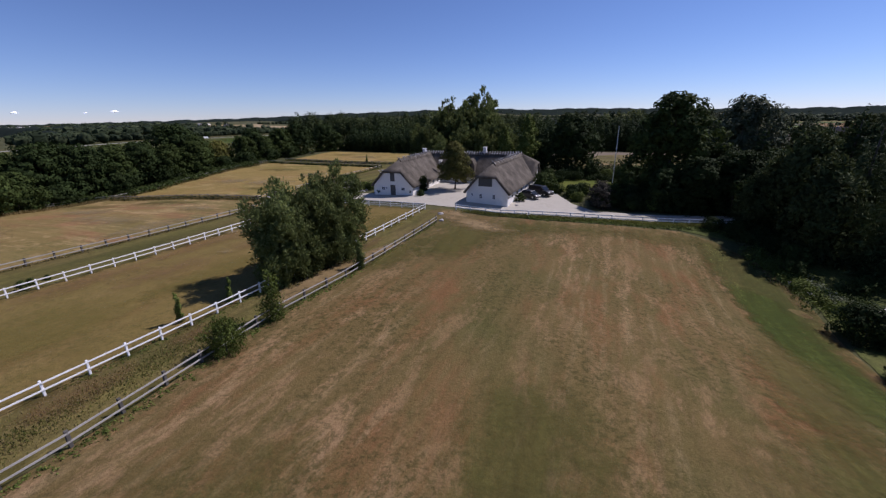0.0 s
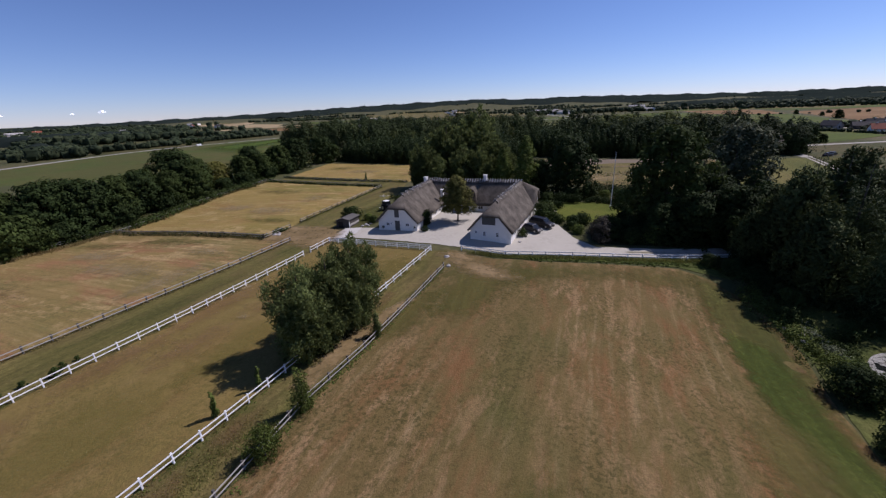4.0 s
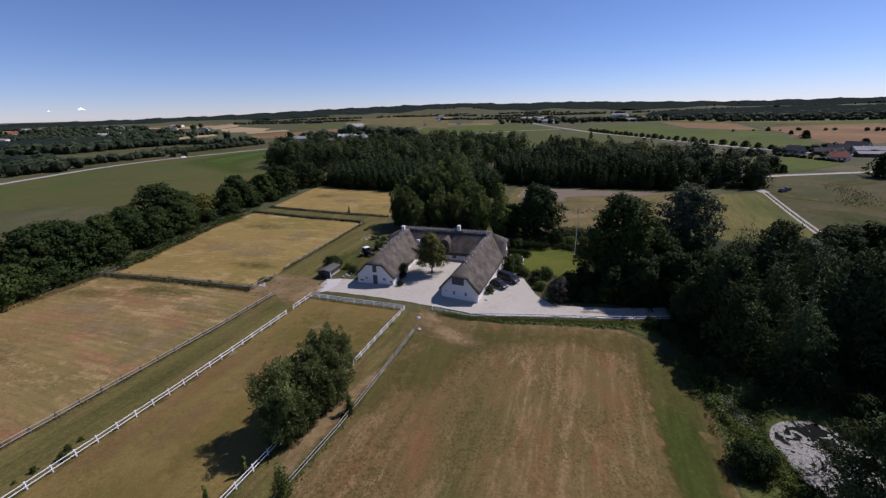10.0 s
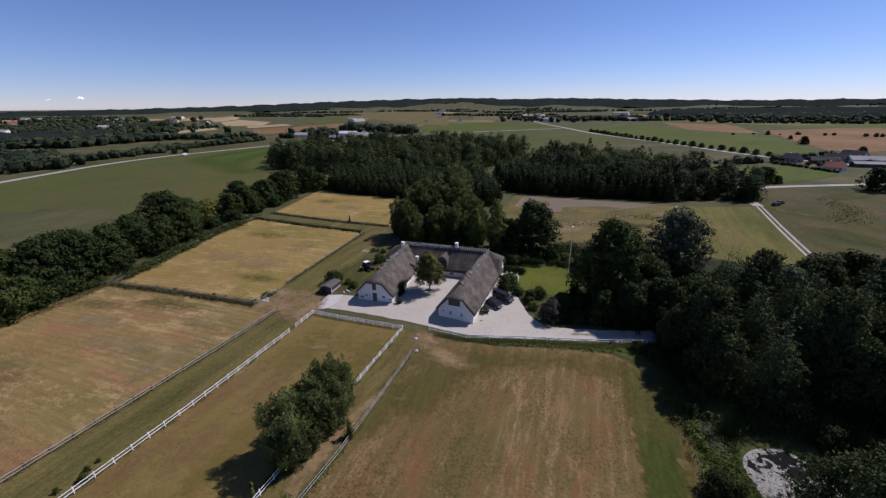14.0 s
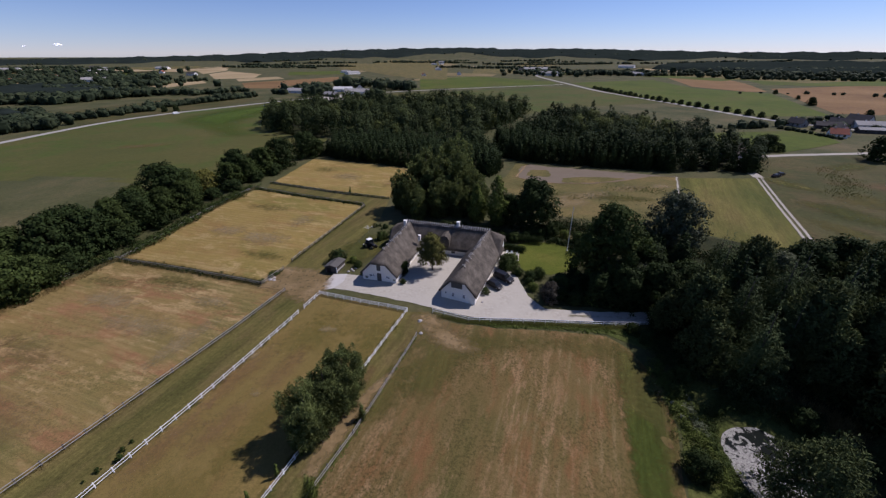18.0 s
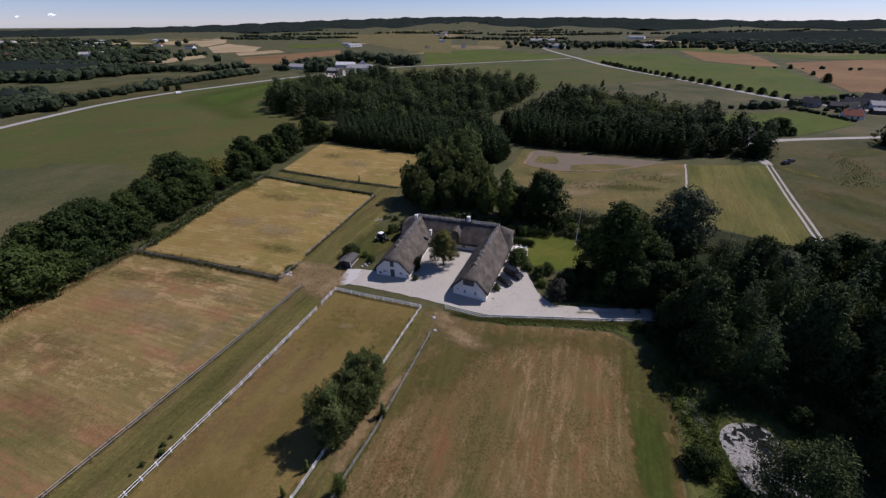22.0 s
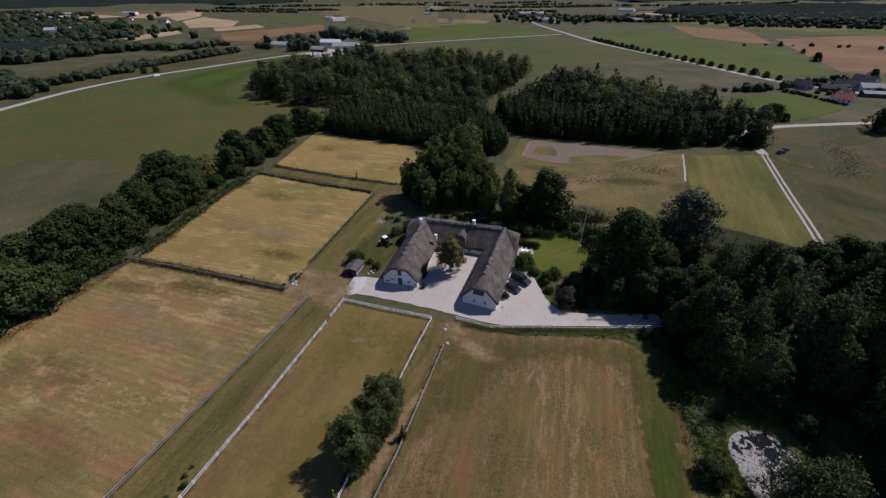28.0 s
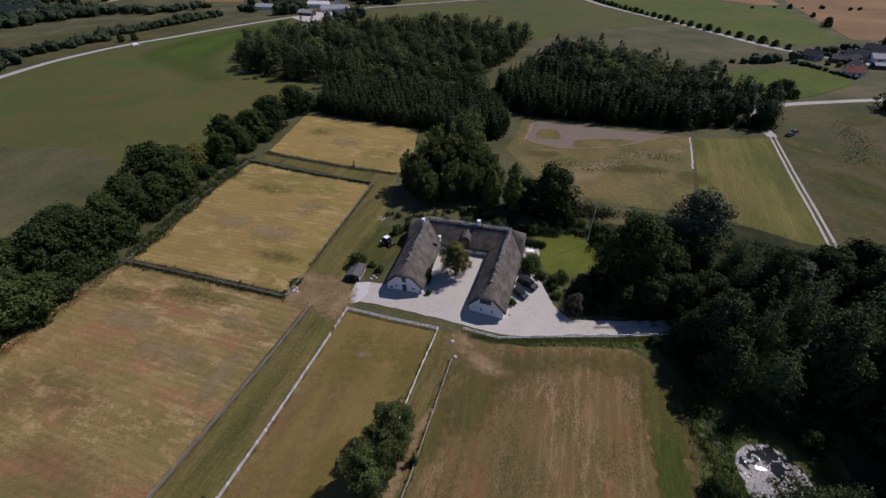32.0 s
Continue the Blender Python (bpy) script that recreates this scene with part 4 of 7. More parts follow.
def roof_mesh(L, w, eave, top, hip_f, hip_b, over=0.55, thick=0.34):
    """A thatched saddle roof along y with half-hipped ends, cut into courses so that it can sag and bulge."""
    e = w + over
    ze = eave - over * (top - eave) / w
    slope = (top - ze) / e

    def half(z):
        return (top - z) / slope

    bm = bmesh.new()
    y0, y1 = -0.45, L + 0.45
    v = {}

    def vert(k, x, y, z):
        v[k] = bm.verts.new((x, y, z))

    for k, y, inner, hip in (("f", y0, 3.3, hip_f), ("b", y1, L - 3.3, hip_b)):
        zh = 4.8 if hip else top
        vert("l" + k, -e, y, ze)
        vert("r" + k, e, y, ze)
        vert("m" + k, 0, inner if hip else y, top)
        if hip:
            vert("hl" + k, -half(zh), y, zh)
            vert("hr" + k, half(zh), y, zh)
    left = [v["lf"]] + ([v["hlf"]] if hip_f else []) + [v["mf"], v["mb"]] + ([v["hlb"]] if hip_b else []) + [v["lb"]]
    right = [v["rf"]] + ([v["hrf"]] if hip_f else []) + [v["mf"], v["mb"]] + ([v["hrb"]] if hip_b else []) + [v["rb"]]
    bm.faces.new(left)
    bm.faces.new(right[::-1])
    if hip_f:
        bm.faces.new((v["hlf"], v["hrf"], v["mf"]))
    if hip_b:
        bm.faces.new((v["hrb"], v["hlb"], v["mb"]))
    y = y0 + 0.8
    while y < y1:
        bmesh.ops.bisect_plane(bm, geom=bm.verts[:] + bm.edges[:] + bm.faces[:], plane_co=(0, y, 0), plane_no=(0, 1, 0))
        y += 0.9
    z = ze + 0.5
    while z < top:
        bmesh.ops.bisect_plane(bm, geom=bm.verts[:] + bm.edges[:] + bm.faces[:], plane_co=(0, 0, z), plane_no=(0, 0, 1))
        z += 0.55
    bmesh.ops.recalc_face_normals(bm, faces=bm.faces)
    if sum(f.normal.z for f in bm.faces) < 0:
        bmesh.ops.reverse_faces(bm, faces=bm.faces)
    bmesh.ops.solidify(bm, geom=bm.faces[:], thickness=thick)
    for q in bm.verts:
        q.co += 0.055 * noise.noise_vector(q.co * 0.55 + Vector((L, w, 0)))
        q.co.z -= 0.05 * math.sin(math.pi * max(0, min(1, q.co.y / L)))
    for f in bm.faces:
        f.smooth = True
    return bm


def ridge_timber():
    """Two crossed oak pegs that ride on the ridge and hold its straw down."""
    bm = bmesh.new()
    for s in (-1, 1):
        b = box(0.13, 0.16, 1.0, 0.015)
        bmesh.ops.translate(b, vec=(0, s * 0.05, -0.62), verts=b.verts)
        bmesh.ops.rotate(b, cent=(0, 0, 0), matrix=Matrix.Rotation(radians(47 * s), 3, "Y"), verts=b.verts)
        me = mesh_from(b, "peg")
        bm.from_mesh(me)
        bpy.data.meshes.remove(me)
    return bm


TIMBER = mesh_from(ridge_timber(), "ridge_timber", M["oak"])
WORN_TIMBER = mesh_from(ridge_timber(), "ridge_timber", M["worn_oak"])


def wing(name, m, L, w, hip_f, hip_b, label, eave=2.5, top=6.8, worn=0.0):
    wg = part(name, prism([(-w, -0.8), (w, -0.8), (w, eave - 0.1), (w * 0.45, 4.62), (-w * 0.45, 4.62), (-w, eave - 0.1)], 0, L), M["lime"], house, label, m)
    part("thatched_roof", roof_mesh(L, w, eave, top, hip_f, hip_b), M["thatch"], wg, "thick weathered grey reed thatch")
    a, b = (3.2 if hip_f else 0.3), (L - 3.2 if hip_b else L - 0.3)
    bm = prism([(-0.62, -0.50), (-0.35, -0.10), (0, 0.12), (0.35, -0.10), (0.62, -0.50), (0, -0.3)], a, b)
    part("ridge_cap", bm, M["thatch"], wg, "rounded straw ridge", pose(0, 0, top))
    rng = random.Random(int(L * 10))
    n = int((b - a) / 0.6)
    for i in range(n):
        if rng.random() < 0.04 + 0.3 * worn:
            continue
        k = 4 + 9 * worn
        part("ridge_timber", WORN_TIMBER if worn else TIMBER, None, wg, m=pose(rng.uniform(-0.15, 0.15) * worn, a + (b - a) * (i + 0.5) / n, top + 0.14 + rng.uniform(-0.03, 0.03), rng.uniform(-k, k), rng.uniform(-k, k), rng.uniform(-k, k)))
    return wg


def window(parent, x, y, z, w, h, rz=0.0, arched=False):
    """A small casement: reveal, frame, glazing bars and dark panes."""
    fr = part("window", box(w + 0.16, 0.10, h + 0.16, 0.01), M["white"], parent, m=pose(x, y, z - 0.08, 0, 0, rz))
    part("pane", box(w, 0.05, h), M["glass"], fr, m=pose(0, -0.04, 0.08))
    part("glazing_bar", box(0.05, 0.06, h), M["white"], fr, m=pose(0, -0.045, 0.08))
    part("glazing_bar", box(w, 0.06, 0.05), M["white"], fr, m=pose(0, -0.045, 0.08 + h * 0.5))
    return fr


def boards(name, parent, x, y, z, w, h, rz=0.0, material=None, label=""):
    d = part(name, box(w, 0.09, h, 0.01), material or M["door"], parent, label, pose(x, y, z, 0, 0, rz))
    for i in range(3):
        part("batten", box(w - 0.06, 0.04, 0.10), material or M["door"], d, m=pose(0, -0.055, h * (0.12 + 0.36 * i)))
    return d


west_wing = wing("west_wing", in_house(-8.2, -8.8), 21.4, 4.25, True, False, "white-limewashed stable wing", worn=1.0)
east_wing = wing("east_wing", in_house(11.5, -11.5, 0, -5.2), 24.2, 3.85, True, False, "white-limewashed east wing", worn=0.8)
main_wing = wing("main_wing", in_house(17.4, 12.6, 0, 90), 30.0, 4.2, True, True, "white-limewashed main wing")
# gable fronts
boards("loft_hatch", west_wing, -0.05, -0.04, 2.85, 0.95, 1.7, label="dark loft hatch above the door")
boards("door", west_wing, 0.0, -0.04, -0.1, 1.05, 2.25, label="dark plank stable door")
window(west_wing, -2.1, -0.02, 1.15, 0.6, 0.5)
window(west_wing, -1.35, -0.02, 1.35, 0.25, 0.35)
window(west_wing, 2.2, -0.02, 1.15, 0.7, 0.5)
boards("loft_shutter", east_wing, -0.3, -0.04, 3.05, 2.5, 1.55, label="wide weathered loft shutter")
for _x, _z, _w, _h in ((-2.75, 1.3, 0.28, 0.4), (-1.1, 0.9, 0.42, 0.75), (1.35, 0.9, 0.42, 0.75)):
    window(east_wing, _x, -0.02, _z, _w, _h)
# courtyard and garden fronts
for _y in (3.0, 6.5, 10.0, 13.5, 17.0):
    window(east_wing, 3.87, _y, 0.9, 0.9, 1.05, 90)
for _y in (4.0, 8.0, 12.0):
    window(east_wing, -3.87, _y, 0.9, 0.9, 1.05, -90)
boards("door", west_wing, 4.28, 4.5, -0.1, 2.2, 2.2, 90, label="dark double stable door")
boards("door", west_wing, 4.28, 8.2, -0.1, 1.2, 2.1, 90, label="dark stable door")
window(west_wing, 4.27, 11.5, 0.9, 1.0, 1.0, 90)
window(west_wing, 4.27, 14.5, 0.9, 1.0, 1.0, 90)
for _y in (12.2, 19.5):
    window(main_wing, -4.22, _y, 0.9, 1.0, 1.1, -90)
boards("door", main_wing, -4.24, 15.8, -0.1, 1.2, 2.15, -90, label="dark front door under the dormer")
window(main_wing, -1.4, -0.02, 0.9, 1.1, 1.1)
window(main_wing, 1.4, -0.02, 0.9, 1.1, 1.1)
window(main_wing, 0, -0.02, 2.9, 0.8, 0.9)
# thatched dormer over the front door
_bm = prism([(-1.35, 2.6), (-1.25, 4.3), (-0.8, 5.15), (0, 5.5), (0.8, 5.15), (1.25, 4.3), (1.35, 2.6)], -3.3, 0.6)
dormer = part("dormer", _bm, M["thatch"], house, "arched thatched dormer", in_house(2.8, 11.4, 0.25))
part("dormer_front", prism([(-0.95, 3.0), (-0.9, 4.1), (-0.55, 4.75), (0, 4.95), (0.55, 4.75), (0.9, 4.1), (0.95, 3.0)], -3.38, -3.2), M["darkwood"], dormer, "dark boarded dormer front")
part("window", box(1.1, 0.06, 0.9, 0.01), M["glass"], dormer, "dark dormer panes", pose(0, -3.42, 3.35))


def chimney(x, y, z, w, h):
    c = part("chimney", box(w, w, h, 0.03), M["lime"], house, "white-limewashed brick chimney", in_house(x, y, z))
    part("chimney_cap", box(w + 0.16, w + 0.16, 0.16, 0.03), M["lime"], c, m=pose(0, 0, h - 0.02))
    return c


chimney(5.4, 12.8, 6.0, 0.75, 2.0)
chimney(-8.9, 10.6, 5.8, 0.7, 1.9)
chimney(-3.7, 7.2, 3.8, 0.6, 1.6)

# ---------------------------------------------------------------- trees and shrubs


def leaf_cloud(rng, clumps, n, size, lift=0.25, inner=0.55, stray=0.2, wide=0.33, rise=0.0, crown=0.0):
    """Verts and quads of n leaf sprays, spread over the shells of ellipsoid clumps (x, y, z, rx, ry, rz). crown: how far they face outward from the whole crown."""
    c = np.asarray(clumps, float)
    area = c[:, 3] * c[:, 4] + c[:, 3] * c[:, 5] + c[:, 4] * c[:, 5]
    pick = rng.choice(len(c), n, p=area / area.sum())
    d = rng.normal(size=(n, 3))
    d /= np.linalg.norm(d, axis=1)[:, None]
    far = inner + (1.06 - inner) * rng.random((n, 1)) ** 0.6
    far *= np.where(rng.random((n, 1)) < stray, 1 + 0.45 * rng.random((n, 1)), 1.0)
    p = c[pick, :3] + d * c[pick, 3:] * far
    nrm = d * 1.1 + rng.normal(size=(n, 3)) * 0.34 + (0, 0, lift)
    if crown:
        out = p - (0, 0, 0.45 * p[:, 2].max())
        out = out / (np.linalg.norm(out[:, :2], axis=1).max(), np.linalg.norm(out[:, :2], axis=1).max(), 0.55 * p[:, 2].max())
        out /= np.linalg.norm(out, axis=1)[:, None] + 1e-6
        nrm = nrm * (1 - crown) + out * 1.3 * crown
    nrm /= np.linalg.norm(nrm, axis=1)[:, None]
    t = np.cross(nrm, rng.normal(size=(n, 3)))
    t /= np.linalg.norm(t, axis=1)[:, None]
    if rise:
        t = d * 0.7 + rng.normal(size=(n, 3)) * 0.4 + (0, 0, rise)
        t /= np.linalg.norm(t, axis=1)[:, None]
        nrm = nrm - t * (nrm * t).sum(1)[:, None]
        nrm /= np.linalg.norm(nrm, axis=1)[:, None]
    b = np.cross(nrm, t)
    s = size * (0.6 + 0.8 * rng.random((n, 1)))
    v = np.stack([p - t * s * 0.5, p + b * s * wide + nrm * s * 0.1, p + t * s * 0.55 - nrm * s * 0.12, p - b * s * wide + nrm * s * 0.1], 1)
    return v.reshape(-1, 3), np.arange(4 * n).reshape(n, 4)


def broad_clumps(rng, h, r, base=0.05, n=60, top=0.8, puff=0.26):
    """Clumps of a full, uneven crown: a lobed dome, widest below the middle, with stray boughs."""
    out = []
    n, puff = int(n * 3.4), puff * 0.56
    ph = rng.uniform(0, 6.28, 4)
    for i in range(n):
        u = (i + 0.5) / n
        z = base + (0.96 - base) * u ** 0.9
        a = i * 2.399 + rng.uniform(-0.5, 0.5)
        e = math.sqrt(max(0.02, 1 - ((z - 0.36) / (0.66 if z > 0.36 else 0.62)) ** 2)) * (1 - (1 - top) * max(0, (z - 0.4) / 0.6))
        lobe = 1 + 0.2 * math.sin(2 * a + ph[0] + 3 * z) + 0.17 * math.sin(3 * a + ph[1] - 4 * z) + 0.1 * math.sin(5 * a + ph[2])
        f = rng.uniform(0.2, 0.88) ** 0.7
        q = puff * r * rng.uniform(0.7, 1.45)
        out.append((math.cos(a) * e * r * lobe * f, math.sin(a) * e * r * lobe * f, min(h * z, h - q * 0.7) + rng.uniform(-0.03, 0.05) * h, q * rng.uniform(0.8, 1.3), q * rng.uniform(0.8, 1.3), q * rng.uniform(0.6, 1.0)))
    return out


def slim_clumps(rng, h, r, base=0.05, n=60):
    """Clumps of a tall, ragged crown such as a birch or poplar has."""
    out = []
    n = int(n * 2)
    for i in range(n):
        u = i / (n - 1)
        z = h * (base + (0.96 - base) * u)
        wide = r * math.sin(math.pi * min(0.96, 0.22 + 0.76 * u)) ** 0.6
        a = i * 2.399 + rng.uniform(-0.6, 0.6)
        q = r * rng.uniform(0.13, 0.3) * (1.1 - 0.45 * u)
        f = rng.uniform(0.2, 0.95)
        out.append((math.cos(a) * wide * f, math.sin(a) * wide * f, z, q, q, q * rng.uniform(0.9, 1.7)))
    return out


def plume_clumps(rng, h, r, stems=9, n=32):
    """Clumps of a many-stemmed crown: leafy plumes that lean outward and end at uneven heights."""
    out = []
    for k in range(stems):
        a = k * 2.399 + rng.uniform(-0.4, 0.4)
        reach = r * (0.08 if k == 0 else rng.uniform(0.35, 0.72))
        top = h * (1.0 if k == 0 else rng.uniform(0.78, 1.0) - 0.16 * reach / r)
        for i in range(n):
            u = (i + 0.5) / n
            wide = r * 0.46 * math.sin(math.pi * (0.22 + 0.66 * u)) ** 0.6
            b, f = rng.uniform(0, 6.283), math.sqrt(rng.uniform(0, 1))
            q = r * rng.uniform(0.08, 0.17) * (1.1 - 0.3 * u)
            d = reach * (0.45 + 0.55 * u ** 0.7)
            out.append((math.cos(a) * d + math.cos(b) * wide * f, math.sin(a) * d + math.sin(b) * wide * f, top * (0.04 + 0.93 * u), q, q, q * rng.uniform(0.9, 1.6)))
    return out


def column_clumps(rng, h, r, n):
    """Clumps of a slender young tree, leafy from the ground up."""
    out = []
    for i in range(n):
        u = (i + 0.5) / n
        q = r * rng.uniform(0.45, 0.8) * (1.2 - 0.75 * u)
        out.append((rng.normal() * 0.38 * r * (1.1 - 0.6 * u), rng.normal() * 0.38 * r * (1.1 - 0.6 * u), h * (0.04 + 0.92 * u), q, q, q * 1.3))
    return out


def fir_clumps(rng, h, r, base=0.06, tiers=13):
    """Drooping tiers of a spruce."""
    out = []
    for i in range(tiers):
        u = i / tiers
        z = h * (base + (1 - base) * u)
        wide = r * (1 - u) ** 0.85
        k = max(3, int(9 * (1 - u) + 2))
        for j in range(k):
            a = 2 * math.pi * (j + 0.5 * (i % 2)) / k + rng.uniform(-0.2, 0.2)
            w = wide * rng.uniform(0.75, 1.1)
            out.append((math.cos(a) * w * 0.62, math.sin(a) * w * 0.62, z - 0.10 * w, 0.18 * w + 0.38 * w * abs(math.cos(a)), 0.18 * w + 0.38 * w * abs(math.sin(a)), 0.2 * w + 0.12))
    out.append((0, 0, h * 0.97, 0.18, 0.18, h * 0.06))
    return out


def tree(name, clumps, h, leaf, n, size, label, category, trunk_r=0.25, limbs=9, seed=1, m=None, group="", fork=0.3, stray=0.2, wide=0.33, rise=0.0, crown=0.42):
    rng = np.random.default_rng(seed)
    root = thing(name, m or Matrix(), label, category, group)
    verts, faces = [], []

    def grow(path, radii, sides):
        v, f = tube(path, radii, sides)
        k = len(verts)
        verts.extend(v)
        faces.extend(tuple(i + k for i in q) for q in f)

    lean = rng.uniform(-0.03, 0.03, 2) * h
    grow([(0, 0, -0.4), (lean[0] * 0.2, lean[1] * 0.2, h * 0.12), (lean[0], lean[1], h * 0.45), (lean[0] * 0.6, lean[1] * 1.2, h * 0.9)], [trunk_r * 1.35, trunk_r, trunk_r * 0.62, 0.03], 8)
    order = sorted(clumps, key=lambda c: -(c[3] * c[5]))[:min(limbs, 5)]
    for c in order:
        z0 = max(h * fork * 0.6, c[2] * rng.uniform(0.45, 0.7))
        s = Vector((lean[0] * 0.7, lean[1] * 0.7, z0))
        e = Vector(c[:3])
        mid = (s + e) / 2 + Vector((0, 0, -0.05 * h))
        v, f = tube([s, mid, e], [trunk_r * 0.45, trunk_r * 0.28, 0.03], 5)
        part("limb", mesh_of("limb", v, f, M["bark"]), None, root)
    part("trunk", mesh_of("trunk", verts, faces, M["bark"]), None, root, "brown bark")
    v, f = leaf_cloud(rng, clumps, n, size, stray=stray, wide=wide, rise=rise, crown=crown)
    part("crown", mesh_of("crown", v, f, M[leaf]), None, root)
    return root


def grove(spots, models, group=""):
    """Trees on their spots: the first use of a model moves it there, later ones copy it."""
    used = {}
    for i, (x, y, k, s, rz) in enumerate(spots):
        m = at(x, y, -0.1, rz, s)
        if k in used:
            copy_thing(models[k], m).matrix_basis = m
        else:
            models[k].matrix_basis = m
            used[k] = True


R = np.random.default_rng(5)
# the pair in the paddock
tree("paddock_tree", plume_clumps(R, 10.2, 4.2, 11), 10.2, "leaf_willow", 30000, 0.40, "leafy green multi-stemmed tree in the paddock", "tree", 0.3, 12, 11, at(-16.1, 37.9), "paddock trees", stray=0.35, wide=0.15, rise=0.6, crown=0.3)
tree("paddock_tree", plume_clumps(R, 10.4, 3.9, 10), 10.4, "leaf_willow", 28000, 0.40, "leafy green tree between two others in the paddock", "tree", 0.26, 12, 16, at(-14.2, 41.0), "paddock trees", stray=0.35, wide=0.15, rise=0.6, crown=0.3)
tree("paddock_tree", plume_clumps(R, 11.0, 3.8, 10), 11.0, "leaf_willow", 26000, 0.40, "leafy green tree at the end of the clump", "tree", 0.26, 12, 12, at(-12.3, 44.3), "paddock trees", stray=0.35, wide=0.15, rise=0.6, crown=0.3)
# young growth along the fences
tree("shrub", broad_clumps(R, 2.5, 1.5, 0.02, 30, 0.9, 0.3), 2.5, "leaf_light", 4200, 0.16, "light green bush by the grey fence", "shrub", 0.06, 6, 13, at(-15.3, 24.4), "fence bushes", stray=0.6, wide=0.2, rise=0.7)
tree("sapling", column_clumps(R, 4.3, 0.85, 34), 4.3, "leaf_light", 2800, 0.16, "young green sapling by the grey fence", "sapling", 0.05, 5, 14, at(-13.8, 28.9), "fence bushes", stray=0.5, wide=0.25, rise=0.5)
_sap = tree("sapling", column_clumps(R, 2.8, 0.30, 22), 2.8, "leaf_light", 1500, 0.12, "thin young sapling by the white fence", "sapling", 0.035, 4, 15, at(-21.2, 28.6), "fence bushes")
copy_thing(_sap, at(-18.9, 32.0, 0, 80, 0.95))
tree("sapling", column_clumps(R, 3.2, 0.55, 24), 3.2, "leaf_feather", 2600, 0.14, "dark green sapling against the grey fence", "sapling", 0.05, 4, 17, at(-9.3, 40.6), "fence bushes")
_low = tree("shrub", broad_clumps(R, 1.5, 0.8, 0.0, 14, 0.9, 0.36), 1.5, "leaf_mid", 1500, 0.14, "small green bush beside the white fence", "shrub", 0.04, 3, 18, at(-40.8, 35.2, 0, 0, 0.7), "fence bushes")
for _x, _y, _s in ((-41.4, 36.6, 0.9), (-41.0, 37.9, 0.7), (-42.6, 33.6, 0.9), (-43.4, 32.2, 0.5)):
    copy_thing(_low, at(_x, _y, 0, _x * 37, _s * 0.8))

# the row along the west fields
ROW = {
    "oak": tree("hedgerow_tree", broad_clumps(R, 12, 6.8, 0.0, 80, 0.85, 0.23), 12, "leaf_dark", 8500, 0.6, "dense dark green hedgerow tree", "tree", 0.35, 8, 21, group="hedgerow trees"),
    "elm": tree("hedgerow_tree", broad_clumps(R, 11, 6.2, 0.0, 70, 0.75, 0.25), 11, "leaf_mid", 8000, 0.6, "rounded green hedgerow tree", "tree", 0.3, 8, 22, group="hedgerow trees"),
    "pale": tree("hedgerow_tree", broad_clumps(R, 8, 4.2, 0.0, 50, 0.8, 0.28), 8, "leaf_olive", 3200, 0.6, "yellowish green hedgerow tree", "tree", 0.22, 7, 23, group="hedgerow trees"),
    "willow": tree("hedgerow_tree", broad_clumps(R, 10.5, 5.8, 0.0, 80, 0.8, 0.2), 10.5, "leaf_mid", 7500, 0.56, "greyish green hedgerow tree", "tree", 0.3, 8, 24, group="hedgerow trees"),
    "scrub": tree("hedgerow_bush", broad_clumps(R, 4.5, 4.0, 0.0, 40, 0.9, 0.3), 4.5, "leaf_dark", 2600, 0.5, "low dark hedgerow bush", "shrub", 0.1, 6, 25, group="hedgerow trees"),
}
grove([(-61.4, 207.0, "oak", 1.06, 0), (-68.0, 189.0, "oak", 1.12, 50), (-72.0, 178.0, "willow", 1.12, 90), (-75.0, 167.0, "elm", 0.84, 30), (-81.0, 171.0, "oak", 1.01, 140), (-79.5, 159.0, "willow", 0.95, 10),
       (-86.0, 153.0, "pale", 1.12, 0), (-93.0, 139.0, "oak", 1.29, 200), (-84.5, 136.0, "elm", 0.95, 77), (-89.0, 130.0, "elm", 0.95, 140), (-97.0, 128.0, "elm", 1.06, 200), (-97.0, 117.0, "elm", 1.12, 310), (-98.0, 107.0, "oak", 1.12, 20),
       (-102.0, 101.0, "oak", 1.18, 260), (-108.0, 95.0, "elm", 1.12, 100), (-103.0, 87.0, "willow", 0.90, 150), (-98.0, 79.0, "elm", 1.18, 10), (-100.0, 68.0, "oak", 1.12, 70), (-102.0, 56.0, "elm", 1.23, 190), (-105.0, 43.0, "oak", 1.23, 30), (-106.0, 29.0, "elm", 1.23, 130),
       (-56.5, 211.0, "elm", 0.78, 0), (-72.5, 166.0, "scrub", 1.01, 0), (-76.5, 154.0, "scrub", 1.01, 60), (-80.5, 146.0, "scrub", 0.90, 120), (-83.5, 137.0, "scrub", 0.78, 180), (-87.5, 124.0, "scrub", 1.01, 220), (-92.5, 112.0, "scrub", 1.23, 280), (-95.5, 96.0, "scrub", 1.12, 320), (-68.5, 176.0, "scrub", 1.12, 20), (-76.0, 183.0, "elm", 0.9, 40), (-90.0, 147.0, "elm", 1.0, 90), (-88.0, 142.0, "willow", 0.9, 10), (-94.0, 123.0, "oak", 1.0, 160), (-94.5, 116.0, "scrub", 1.3, 0), (-104.0, 109.0, "oak", 1.1, 70), (-98.5, 104.0, "scrub", 1.5, 40), (-106.0, 79.0, "oak", 1.1, 220), (-102.5, 66.0, "scrub", 1.6, 0), (-108.0, 67.0, "elm", 1.2, 300), (-96.0, 87.0, "elm", 0.8, 20)], ROW)

